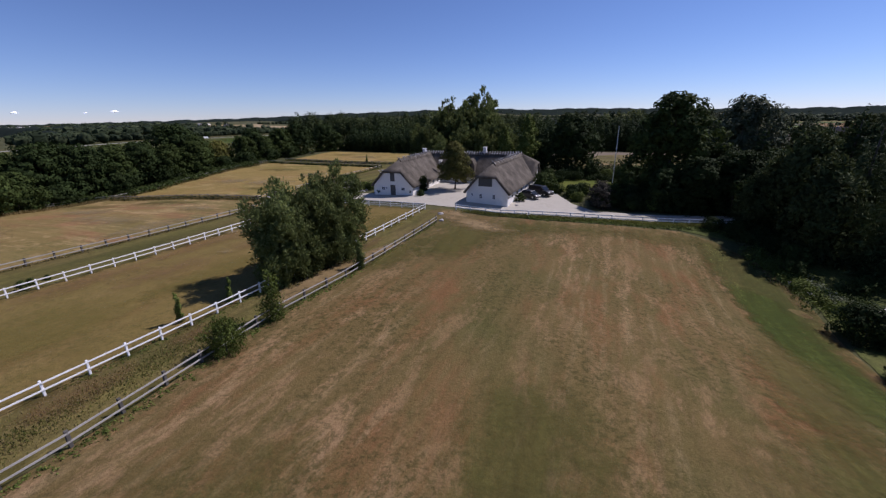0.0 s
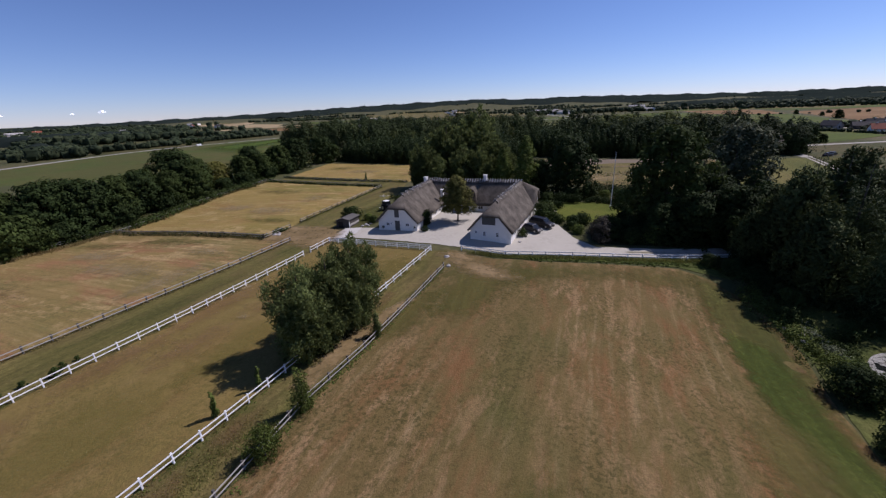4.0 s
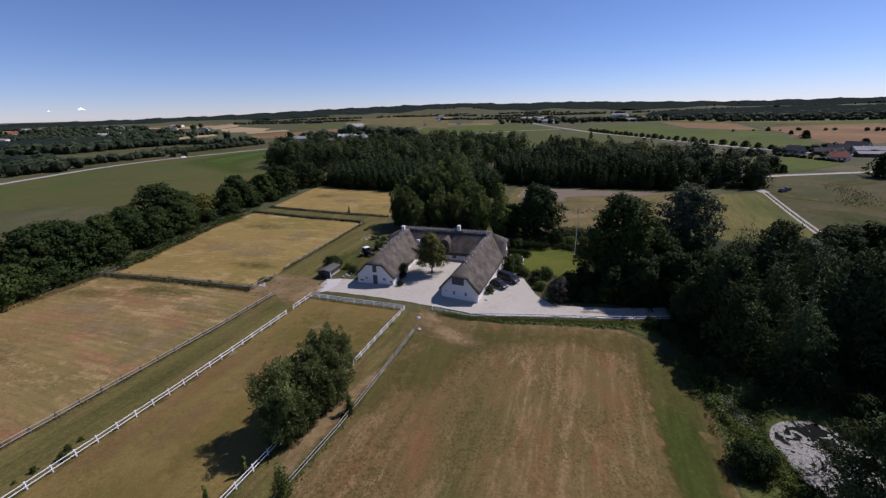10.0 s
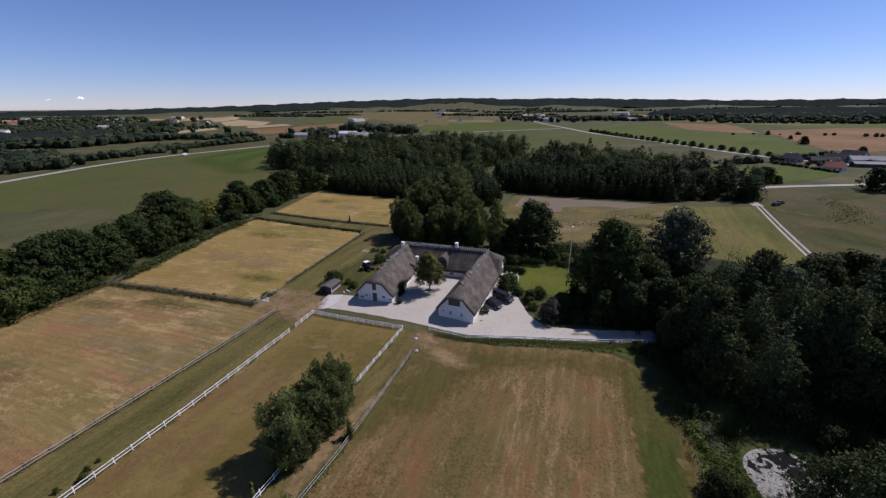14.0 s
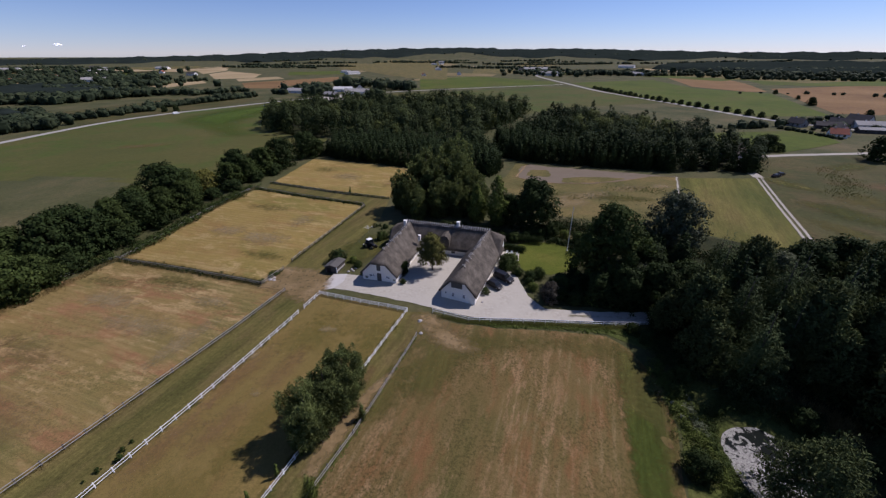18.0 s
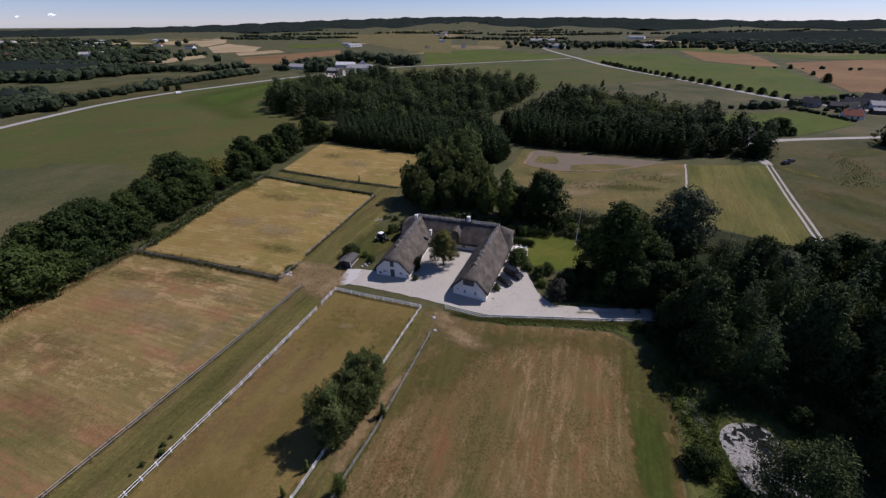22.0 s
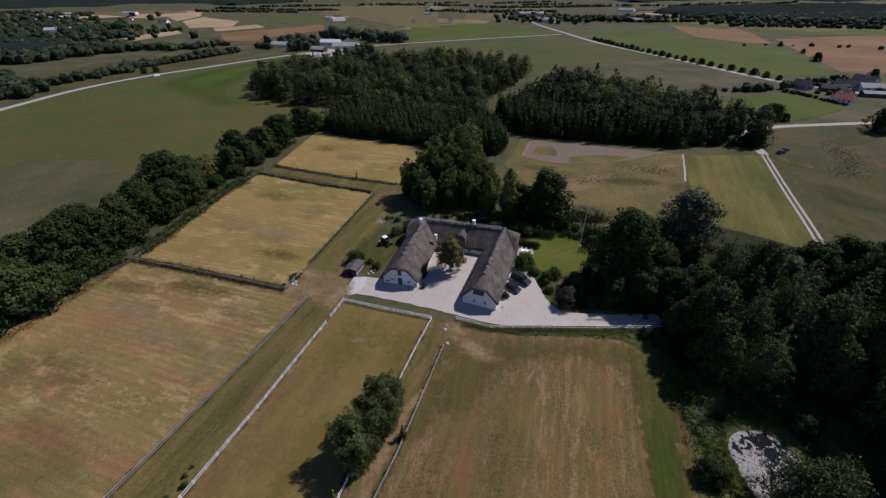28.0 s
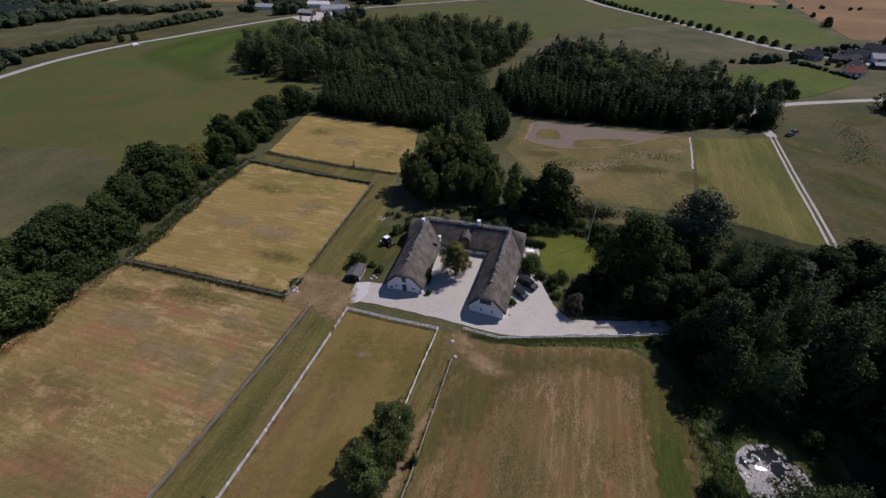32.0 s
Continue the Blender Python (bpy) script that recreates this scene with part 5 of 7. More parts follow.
# behind and beside the house
YARD = {
    "poplar": tree("poplar", plume_clumps(R, 23, 7.0, 9, 40), 23, "leaf_willow", 19000, 0.8, "tall feathery green poplar behind the house", "tree", 0.45, 12, 31, group="garden trees", wide=0.2, rise=0.8),
    "birch": tree("birch", slim_clumps(R, 16, 3.6, 0.05, 60), 16, "leaf_light", 7000, 0.48, "slim yellowish green birch behind the house", "tree", 0.22, 10, 32, group="garden trees"),
    "maple": tree("garden_tree", broad_clumps(R, 13, 6.2, 0.0, 80, 0.85, 0.23), 13, "leaf_dark", 9500, 0.58, "dense round dark green garden tree", "tree", 0.3, 9, 33, group="garden trees"),
    "whitebeam": tree("whitebeam", broad_clumps(R, 17, 6.8, 0.02, 90, 0.85, 0.24), 17, "leaf_whitebeam", 12000, 0.54, "large tree with silvery grey-green leaves", "tree", 0.4, 10, 34, group="garden trees"),
    "willow": tree("willow", broad_clumps(R, 15.5, 6.8, 0.08, 110, 0.8, 0.19), 15.5, "leaf_alder", 15000, 0.46, "large grey-green willow beside the pond", "tree", 0.35, 8, 38, group="garden trees", stray=0.35, wide=0.2, rise=0.2),
    "ash": tree("garden_tree", broad_clumps(R, 15.5, 6.6, 0.08, 110, 0.8, 0.2), 15.5, "leaf_mid", 12000, 0.52, "broad feathery green garden tree", "tree", 0.35, 10, 35, group="garden trees"),
    "spruce": tree("spruce", fir_clumps(R, 17, 4.6, 0.03, 15), 17, "needle", 9500, 0.56, "dark drooping spruce by the drive", "tree", 0.3, 0, 36, group="garden trees"),
    "larch": tree("larch", fir_clumps(R, 17.5, 5.6, 0.02, 14), 17.5, "larch", 14000, 0.54, "tall dark feathery conifer with drooping boughs", "tree", 0.3, 0, 39, group="garden trees", stray=0.5, wide=0.14, rise=-0.35, crown=0.68),
    "alder": tree("alder", slim_clumps(R, 15.5, 5.6, 0.0, 70), 15.5, "leaf_alder", 11500, 0.72, "broad dark feathery alder by the drive", "tree", 0.3, 0, 37, group="garden trees", stray=0.45, wide=0.2, rise=0.3, crown=0.65),
}
grove([(0.5, 131, "poplar", 0.95, 0), (11, 134, "poplar", 1.1, 70), (-5, 124, "poplar", 0.62, 140), (16, 127, "poplar", 0.72, 200), (5, 121, "poplar", 0.62, 30), (-2, 119, "poplar", 0.5, 80), (11, 121, "poplar", 0.58, 160), (-8, 130, "poplar", 0.62, 250), (18, 121, "poplar", 0.55, 300), (5, 128, "poplar", 0.85, 10), (27, 116, "maple", 0.7, 60), (22.5, 113, "birch", 1.0, 0), (16.5, 115, "birch", 0.8, 60), (33, 109.5, "maple", 1.2, 0),
       (63.5, 88, "whitebeam", 1.1, 0), (43.2, 78.5, "ash", 1.24, 0), (52, 77.5, "maple", 0.8, 40), (48, 72.6, "whitebeam", 0.5, 40), (53.6, 72, "whitebeam", 0.46, 140), (60, 78, "spruce", 0.85, 15), (43.6, 69.6, "maple", 0.72, 20), (50, 69.2, "maple", 0.8, 80), (38.4, 71.0, "maple", 0.55, 130), (56, 69.2, "maple", 0.8, 200), (56, 84, "maple", 0.75, 15), (70, 79, "larch", 0.72, 90), (77, 70.5, "whitebeam", 0.66, 60), (84.5, 71, "maple", 1.0, 150), (95, 73, "maple", 0.95, 10), (103, 72, "maple", 0.9, 70),
       (49, 61.6, "alder", 0.62, 0), (53.5, 60, "alder", 1.0, 30), (58.5, 56, "larch", 1.08, 100), (68, 59, "larch", 1.08, 200), (68.5, 51.5, "alder", 1.1, 60), (56.4, 48, "larch", 1.02, 300), (50.5, 53, "alder", 0.86, 250), (63.5, 50.5, "larch", 0.85, 10), (76, 55.5, "larch", 1.1, 140), (64, 69.8, "larch", 0.95, 20), (70, 69.4, "alder", 1.0, 80), (62, 62.6, "spruce", 1.05, 0), (74.5, 63, "larch", 1.0, 170), (67.5, 45.5, "alder", 0.8, 330),
       (75, 46.6, "alder", 1.1, 40), (83, 50, "larch", 1.1, 110), (84, 60, "spruce", 1.0, 20), (92, 56, "larch", 1.1, 210), (71, 38, "alder", 0.95, 70), (80, 39, "larch", 1.05, 260), (57, 67.6, "larch", 0.66, 190), (91, 64.5, "alder", 0.95, 75), (93, 44, "larch", 1.1, 0), (101, 52, "larch", 1.1, 33), (102, 63, "alder", 1.0, 99), (47.6, 26.6, "willow", 0.94, 0), (66, 31, "larch", 0.7, 30),
       (70, 20, "maple", 0.9, 0)], YARD)

# shrubs
SHRUB = {
    "round": tree("shrub", broad_clumps(R, 2.4, 1.7, 0.0, 18, 0.95, 0.42), 2.4, "leaf_dark", 1800, 0.26, "dark green garden shrub", "shrub", 0.06, 4, 41, group="garden shrubs"),
    "mid": tree("shrub", broad_clumps(R, 2.8, 2.0, 0.0, 20, 0.9, 0.4), 2.8, "leaf_mid", 2200, 0.28, "loose green garden shrub", "shrub", 0.06, 4, 42, group="garden shrubs"),
    "ball": tree("clipped_bush", broad_clumps(R, 1.6, 0.95, 0.0, 26, 1.0, 0.34), 1.6, "leaf_mid", 2600, 0.13, "clipped round green bush by the wall", "shrub", 0.05, 3, 43, group="garden shrubs"),
    "copper": tree("copper_shrub", broad_clumps(R, 4.8, 2.5, 0.0, 26, 0.75, 0.3), 4.8, "leaf_brown", 4600, 0.24, "tall grey-purple leaved shrub by the drive", "shrub", 0.09, 4, 44, group="garden shrubs"),
    "light": tree("shrub", broad_clumps(R, 2.0, 1.6, 0.0, 16, 0.9, 0.42), 2.0, "leaf_light", 1500, 0.24, "fresh green garden shrub", "shrub", 0.05, 3, 45, group="garden shrubs"),
    "bank": tree("bank_bush", broad_clumps(R, 3.6, 2.6, 0.0, 22, 0.85, 0.4), 3.6, "leaf_dark", 4200, 0.26, "dark round bush on the pond bank", "shrub", 0.08, 4, 46, group="garden shrubs"),
}
grove([(13.7, 73.2, "ball", 1.05, 0), (-5.0, 77.6, "ball", 0.8, 40), (20.6, 84.4, "mid", 1.35, 0), (21.8, 87.0, "light", 1.5, 30), (22.8, 81.6, "mid", 0.7, 80), (25.2, 79.4, "round", 1.0, 0), (27.6, 80.6, "mid", 0.9, 50),
       (25.0, 75.2, "light", 0.9, 0), (24.6, 77.4, "round", 0.75, 20), (27.4, 70.8, "copper", 1.0, 0), (30.4, 72.6, "round", 1.2, 100), (33, 70.4, "round", 1.2, 10), (31.4, 76, "mid", 1.2, 30), (35, 75, "round", 1.4, 60), (39, 73, "mid", 1.3, 0), (36.6, 70.6, "light", 1.0, 0), (43, 71.4, "round", 1.5, 0), (40, 78.4, "round", 1.5, 0), (36, 80.6, "round", 1.1, 40),
       (25.6, 100.6, "mid", 1.0, 20), (22.6, 102, "mid", 0.9, 70), (29.4, 102.2, "round", 1.0, 0), (33, 103, "mid", 1.1, 120), (37.4, 104, "mid", 1.3, 30), (41, 103, "light", 1.2, 0), (43.6, 99.4, "mid", 1.2, 90), (42.8, 94.6, "round", 1.2, 0), (43.4, 90, "round", 1.2, 50), (46, 97, "mid", 1.4, 0), (50, 95, "round", 1.5, 0),
       (-22.6, 90.4, "round", 1.4, 0), (-18.4, 89.6, "light", 0.8, 0), (-16.8, 86.8, "mid", 0.6, 40), (-12.4, 103.4, "mid", 0.9, 0), (-9.4, 105, "round", 0.9, 60), (1.5, 107, "round", 0.8, 0), (8, 105.6, "mid", 0.8, 0), (12, 104, "round", 0.8, 0), (16, 104, "mid", 0.9, 30),
       (39.2, 33.4, "bank", 1.0, 0), (42.4, 28.6, "bank", 0.7, 70), (41.6, 25.6, "bank", 0.6, 170), (44.4, 59.2, "bank", 0.7, 60), (42.2, 61.4, "bank", 0.6, 10), (47.4, 60.8, "bank", 0.8, 200), (60, 40, "bank", 1.0, 0), (43.8, 47.4, "mid", 0.8, 0), (46.6, 50.5, "mid", 1.0, 0), (35.8, 26, "bank", 0.9, 50), (40.6, 22.6, "bank", 1.1, 100), (52, 24, "bank", 1.0, 150), (53.6, 46.8, "bank", 0.9, 30)], SHRUB)
tree("courtyard_tree", broad_clumps(R, 9.6, 3.5, 0.20, 90, 0.85, 0.25), 9.6, "leaf_lime", 16000, 0.27, "round olive-green lime tree in the gravel courtyard", "tree", 0.14, 8, 51, at(1.9, 83.6))

# ---------------------------------------------------------------- woods


def wood(outline, count, models, seed, sizes=(0.8, 1.2), seg=3.2, inner=8.0):
    """Many trees within an outline, joined: nobody could count them. Deep in the wood only their tops are leafy."""
    rng = np.random.default_rng(seed)
    o = np.array(outline, float)
    lo, hi = o.min(0), o.max(0)
    vs, fs, k, placed = [], [], 0, []
    tries = 0
    while len(placed) < count and tries < count * 60:
        tries += 1
        x, y = lo + rng.random(2) * (hi - lo)
        inside = False
        j = len(o) - 1
        for i in range(len(o)):
            if (o[i][1] > y) != (o[j][1] > y) and x < (o[j][0] - o[i][0]) * (y - o[i][1]) / (o[j][1] - o[i][1]) + o[i][0]:
                inside = not inside
            j = i
        if not inside or any((x - a) ** 2 + (y - b) ** 2 < seg ** 2 for a, b in placed):
            continue
        placed.append((x, y))
    nxt = np.roll(o, -1, 0) - o
    for x, y in placed:
        q = np.array((x, y)) - o
        t = np.clip((q * nxt).sum(1) / (nxt * nxt).sum(1), 0, 1)
        deep = np.hypot(*(q - t[:, None] * nxt).T).min() > inner
        v, f = models[rng.integers(len(models))][1 if deep else 0]
        a, s = rng.random() * 6.283, rng.uniform(*sizes)
        c, d = math.cos(a) * s, math.sin(a) * s
        w = np.stack([v[:, 0] * c - v[:, 1] * d + x, v[:, 0] * d + v[:, 1] * c + y, v[:, 2] * s * rng.uniform(0.85, 1.15) + float(land(x, y))], -1)
        vs.append(w)
        fs.append(f + k)
        k += len(v)
    return vs, fs


def wood_object(name, label, material, lots):
    vs, fs, k = [], [], 0
    for v, f in lots:
        for a, b in zip(v, f):
            vs.append(a)
            fs.append(b - b.min() + k)
            k += len(a)
    return tagged(new(name, mesh_of(name, np.concatenate(vs), np.concatenate(fs), material)), label, "woods", kind="stuff")


W = np.random.default_rng(9)
def both(v, f, low):
    """A crown, and the same crown without the sprays below a height."""
    q = v.reshape(-1, 4, 3)
    q = q[q[:, :, 2].mean(1) > low]
    return (v, f), (q.reshape(-1, 3), np.arange(4 * len(q)).reshape(-1, 4))


FIRS = [both(*leaf_cloud(W, fir_clumps(W, 13, 2.8, 0.02, 12), 760, 0.82, 0.1, wide=0.3, crown=0.7), 6.0) for _ in range(3)]
LEAFY = [both(*leaf_cloud(W, broad_clumps(W, 15, 5.4, 0.0, 13, t, 0.5), 1000, 0.95, crown=0.72), 7.0) for t in (0.7, 0.85, 0.95)]
PINES = [both(*leaf_cloud(W, slim_clumps(W, 16, 3.9, 0.05, 12), 760, 0.9, crown=0.65), 6.5) for _ in range(3)]


def far_crown(rng, h, r, n):
    """A lobed crown with ragged sprays round it, for trees that stand far off."""
    g = np.linspace(-1, 1, 4)
    u, w = np.meshgrid(g, g)
    one = np.ones(16)
    d = np.concatenate([np.stack(q, -1) for q in ((u.ravel(), w.ravel(), one), (w.ravel(), u.ravel(), -one), (one, u.ravel(), w.ravel()), (-one, w.ravel(), u.ravel()), (w.ravel(), one, u.ravel()), (u.ravel(), -one, w.ravel()))])
    d /= np.linalg.norm(d, axis=1)[:, None]
    ph = rng.uniform(0, 6, 3)
    k = 0.85 + 0.18 * np.sin(3 * d[:, 0] * 2 + ph[0]) + 0.16 * np.sin(5 * d[:, 1] + ph[1]) + 0.12 * np.sin(6 * d[:, 2] + ph[2])
    v = d * k[:, None] * (r * 0.82, r * 0.82, h * 0.46) + (0, 0, h * 0.46)
    f = np.array([(16 * s + 4 * j + i, 16 * s + 4 * j + i + 1, 16 * s + 4 * j + i + 5, 16 * s + 4 * j + i + 4) for s in range(6) for j in range(3) for i in range(3)])
    lv, lf = leaf_cloud(rng, [(0, 0, h * 0.48, r * 0.95, r * 0.95, h * 0.5)], n, 2.0, inner=0.75, crown=0.8)
    return np.concatenate([v, lv]), np.concatenate([f, lf + len(v)])


FAR = [far_crown(W, 11, 6.5, 30) for _ in range(5)]
wood_object("spruce_wood", "dark dense young spruce plantation", M["needle"], [
    wood([(-52, 212), (-46, 204), (-4, 184), (8, 176), (28, 168), (36, 182), (32, 214), (0, 226), (-50, 240)], 420, FIRS, 1, (0.75, 1.1), 2.5, 5.0),
    wood([(46, 197), (70, 185), (112, 172), (118, 186), (76, 206), (58, 246), (44, 240)], 190, FIRS, 2, (0.85, 1.25), 2.8, 5.0),
    wood([(42, 200), (47, 197), (45, 240), (58, 247), (70, 266), (67, 267), (54, 251), (42, 238)], 40, FIRS, 7, (0.75, 1.05), 2.8, 5.0)])
_far_part = [(-96, 276), (-58, 262), (-50, 240), (0, 226), (30, 216), (34, 262), (60, 300), (86, 348), (60, 390), (0, 400), (-60, 400), (-110, 370), (-128, 322)]
wood_object("mixed_wood", "dark green mixed wood of tall leafy trees", M["leaf_wood"], [wood(_far_part, 400, LEAFY + PINES[:1], 3, (0.5, 1.2), 5.3)])
wood_object("mixed_wood", "paler green leafy trees within the wood", M["leaf_wood_pale"], [wood(_far_part, 60, LEAFY, 13, (0.55, 1.1), 12.0)])
wood_object("mixed_wood", "dark mixed wood of spruce and leafy trees", M["leaf_wood_dark"], [
    wood([(60, 250), (78, 210), (76, 190), (112, 176), (146, 168), (156, 176), (158, 206), (150, 240), (124, 290), (92, 300)], 230, LEAFY + PINES + FIRS, 4, (0.8, 1.1), 4.4)])
wood_object("mixed_wood", "paler green leafy trees in the middle of the wood", M["leaf_wood_pale"], [wood([(86, 215), (120, 200), (138, 215), (122, 262), (96, 276)], 26, LEAFY, 14, (0.85, 1.12), 8.5)])

# ---------------------------------------------------------------- grass, weeds


def blades(rng, p, tall, wide):
    """Upright diamond blades at the points p."""
    n = len(p)
    a = rng.random(n) * 6.283
    h = tall * (0.4 + 0.9 * rng.random(n))
    w = wide * (0.6 + 0.8 * rng.random(n))
    side = np.stack([np.cos(a) * w, np.sin(a) * w, np.zeros(n)], -1)
    tip = np.stack([rng.normal(size=n) * h * 0.35, rng.normal(size=n) * h * 0.35, h], -1)
    v = np.stack([p + (0, 0, -0.02), p + side + tip * 0.45, p + tip, p - side + tip * 0.45], 1)
    return v.reshape(-1, 3), np.arange(4 * n).reshape(n, 4)


def on_land(xy, dz=0.05):
    return np.column_stack([xy, land(xy[:, 0], xy[:, 1]) + dz])


def along_path(rng, path, n, spread):
    q = np.array(path, float)
    d = np.hypot(*(q[1:] - q[:-1]).T)
    k = rng.choice(len(d), n, p=d / d.sum())
    t = rng.random((n, 1))
    return q[k] + (q[k + 1] - q[k]) * t + rng.normal(size=(n, 2)) * spread


def stuff(name, lots, material, label, category):
    vs, fs, k = [], [], 0
    for v, f in lots:
        vs.append(v)
        fs.append(f + k)
        k += len(v)
    return tagged(new(name, mesh_of(name, np.concatenate(vs), np.concatenate(fs), material)), label, category, kind="stuff")


G = np.random.default_rng(3)
L_LINE = [(-32, 77), (-37.6, 63.6), (-52.9, 30), (-62, 10)]
S_LINE = [(-38.8, 80.3), (-54.8, 87.2), (-72.6, 95.5), (-86.8, 101.6)]
stuff("tall_grass", [blades(G, on_land(along_path(G, p, n, s)), h, 0.03) for p, n, s, h in (
    (S_LINE, 5000, 0.5, 0.5), ([(-34.7, 91.5), (-21.2, 132)], 2500, 0.4, 0.6),
    ([(-22, 133.8), (-68.2, 155.4)], 2500, 0.5, 0.7), ([(-13.5, 139.6), (-64.5, 161.8)], 2500, 0.5, 0.7), ([(3, 65), (9, 63.2), (28, 62.8), (44, 62.5)], 5000, 0.35, 0.5))],
    M["blade"], "long green grass along the fences", "grass")
_strip = [(-17.4, 28), (-20.2, 21), (-29, 0)]
stuff("verge_grass", [blades(G, on_land(along_path(G, _strip, 6000, 0.9)), 0.13, 0.03)], M["blade"], "rough green grass between the two fences", "grass")
stuff("verge_straw", [blades(G, on_land(along_path(G, _strip, 4000, 1.0)), 0.14, 0.03)], M["straw"], "dry standing grass between the two fences", "grass")
stuff("dry_grass", [blades(G, on_land(along_path(G, p, n, s)), h, 0.05) for p, n, s, h in (
    (L_LINE, 2500, 0.4, 0.25), (S_LINE, 3000, 0.9, 0.6), ([(-86.8, 101.6), (-69, 155)], 3000, 0.9, 0.6), ([(-97, 60), (-88, 102)], 3000, 0.9, 0.6))],
    M["straw"], "straw-coloured dry grass along the fences", "grass")

def thicket(name, path, n, spread, tall, leaf, size, label, clumps=120):
    c = along_path(G, path, clumps, spread)
    z = land(c[:, 0], c[:, 1])
    r = tall * G.uniform(0.5, 1.0, clumps)
    v, f = leaf_cloud(G, np.column_stack([c, z + r * 0.5, r * 0.9, r * 0.9, r * 0.8]), n, size)
    return tagged(new(name, mesh_of(name, v, f, M[leaf])), label, "weeds", kind="stuff")


thicket("fence_growth", [(-1.5, 59.4), (-10.0, 37.8), (-13.6, 30.0), (-18.2, 15.8), (-27, -4)], 14000, 0.28, 0.15, "leaf_light", 0.10, "green weeds growing through the grey fence", 1300)
thicket("fence_growth", [(-12, 46.8), (-18.4, 31.6), (-23.2, 20.4)], 6000, 0.25, 0.12, "leaf_light", 0.10, "short green weeds under the white fence", 500)
thicket("nettles", [(12, 62.6), (28, 62.2), (40, 61.5), (44, 60)], 9000, 0.45, 0.26, "leaf_light", 0.16, "lush green nettles below the drive fence", 420)
thicket("reeds", [(43.6, 53), (43.2, 46), (41.4, 38), (42.6, 31), (46, 28.4)], 16000, 1.2, 1.0, "leaf_light", 0.22, "tall green weeds on the pond bank", 260)
thicket("reeds", [(46.4, 42.4), (44.6, 39), (43.8, 34), (43.6, 29), (44.4, 24)], 12000, 0.6, 0.8, "leaf_mid", 0.2, "dark green weeds at the water edge", 200)
thicket("dead_reeds", [(44.6, 46), (44.2, 42.5), (43.6, 40)], 1800, 0.5, 0.9, "leaf_silver", 0.2, "pale grey dead stalks on the pond bank", 40)
thicket("garden_growth", [(46, 58.5), (48, 56), (46.5, 53.5)], 7000, 1.2, 1.8, "leaf_dark", 0.3, "dark shrubs at the corner of the hay field", 60)
stuff("bank_grass", [blades(G, on_land(along_path(G, [(59, 43.6), (63, 41), (66, 38)], 5000, 1.2)), 0.7, 0.05)], M["straw"], "yellowing long grass beside the pond", "grass")
thicket("reeds", [(47, 43.4), (52, 45), (58, 43), (60, 38), (59, 32)], 7000, 0.9, 1.1, "leaf_mid", 0.24, "tall green weeds on the pond bank")
thicket("ditch_growth", S_LINE, 6000, 0.5, 0.5, "leaf_dark", 0.3, "dark growth in the ditch beside the fence", 260)
thicket("ditch_growth", [(-22, 133.4), (-46, 143.8), (-68, 155)], 3500, 0.4, 0.55, "leaf_dark", 0.35, "dark growth along the fence", 200)
thicket("ditch_growth", [(-13.5, 140), (-34, 148), (-64, 162.6)], 3500, 0.4, 0.55, "leaf_dark", 0.35, "dark growth along the fence", 200)
thicket("ditch_growth", [(-86.6, 105), (-79, 129), (-69.4, 157)], 10000, 1.3, 1.5, "leaf_mid", 0.42, "green growth below the tree row", 220)
thicket("ditch_growth", [(-100, 50), (-98.6, 74), (-95.4, 92), (-89.4, 104)], 10000, 1.2, 1.4, "leaf_mid", 0.42, "green growth below the tree row", 180)
stuff("scrub", [blades(G, on_land(along_path(G, [(186, 172), (180, 160), (176, 150), (166, 141), (155, 134)], 900, 3.2)), 0.5, 0.14)], M["leaf_lime"], "low brownish scrub in the olive meadow", "scrub")
stuff("thistles", [blades(G, on_land(along_path(G, p, n, 2.4)), 0.4, 0.14) for p, n in (([(94, 144), (86, 146), (76, 148.5)], 500), ([(80, 134), (68, 140), (56, 138), (46, 146)], 600))], M["leaf_feather"], "grey-green thistles in the rough meadow", "weeds")
thicket("garden_growth", [(36, 108), (44, 110), (54, 107), (64, 102), (74, 96)], 14000, 1.6, 2.4, "leaf_dark", 0.36, "dark shrubs along the meadow edge", 110)
thicket("gate_weeds", [(-39.6, 81), (-36.4, 86.4)], 1600, 0.6, 0.6, "leaf_mid", 0.25, "green weeds at the fence corner", 30)
thicket("garden_growth", [(-16, 112), (-8, 110), (4, 113), (14, 109), (24, 107)], 5000, 1.6, 1.0, "leaf_dark", 0.35, "dark shrubby growth behind the house", 80)
thicket("garden_growth", [(34, 71.4), (44, 69.6), (58, 68.6), (72, 69.4)], 9000, 1.4, 1.3, "leaf_dark", 0.32, "dark shrubby growth along the drive", 130)
thicket("garden_growth", [(46, 60.5), (54, 62.2), (66, 63), (80, 64)], 7000, 0.9, 1.3, "leaf_dark", 0.32, "dark shrubby growth along the drive", 110)
thicket("garden_growth", [(42, 98), (50, 98), (60, 96), (72, 90), (90, 84)], 9000, 1.8, 1.8, "leaf_dark", 0.36, "dark shrubby growth behind the garden", 120)


thicket("garden_growth", [(40.6, 84), (42, 92), (39, 99.6), (30, 102), (24, 101)], 6000, 1.0, 1.2, "leaf_dark", 0.3, "dark shrubby border round the lawn", 70)


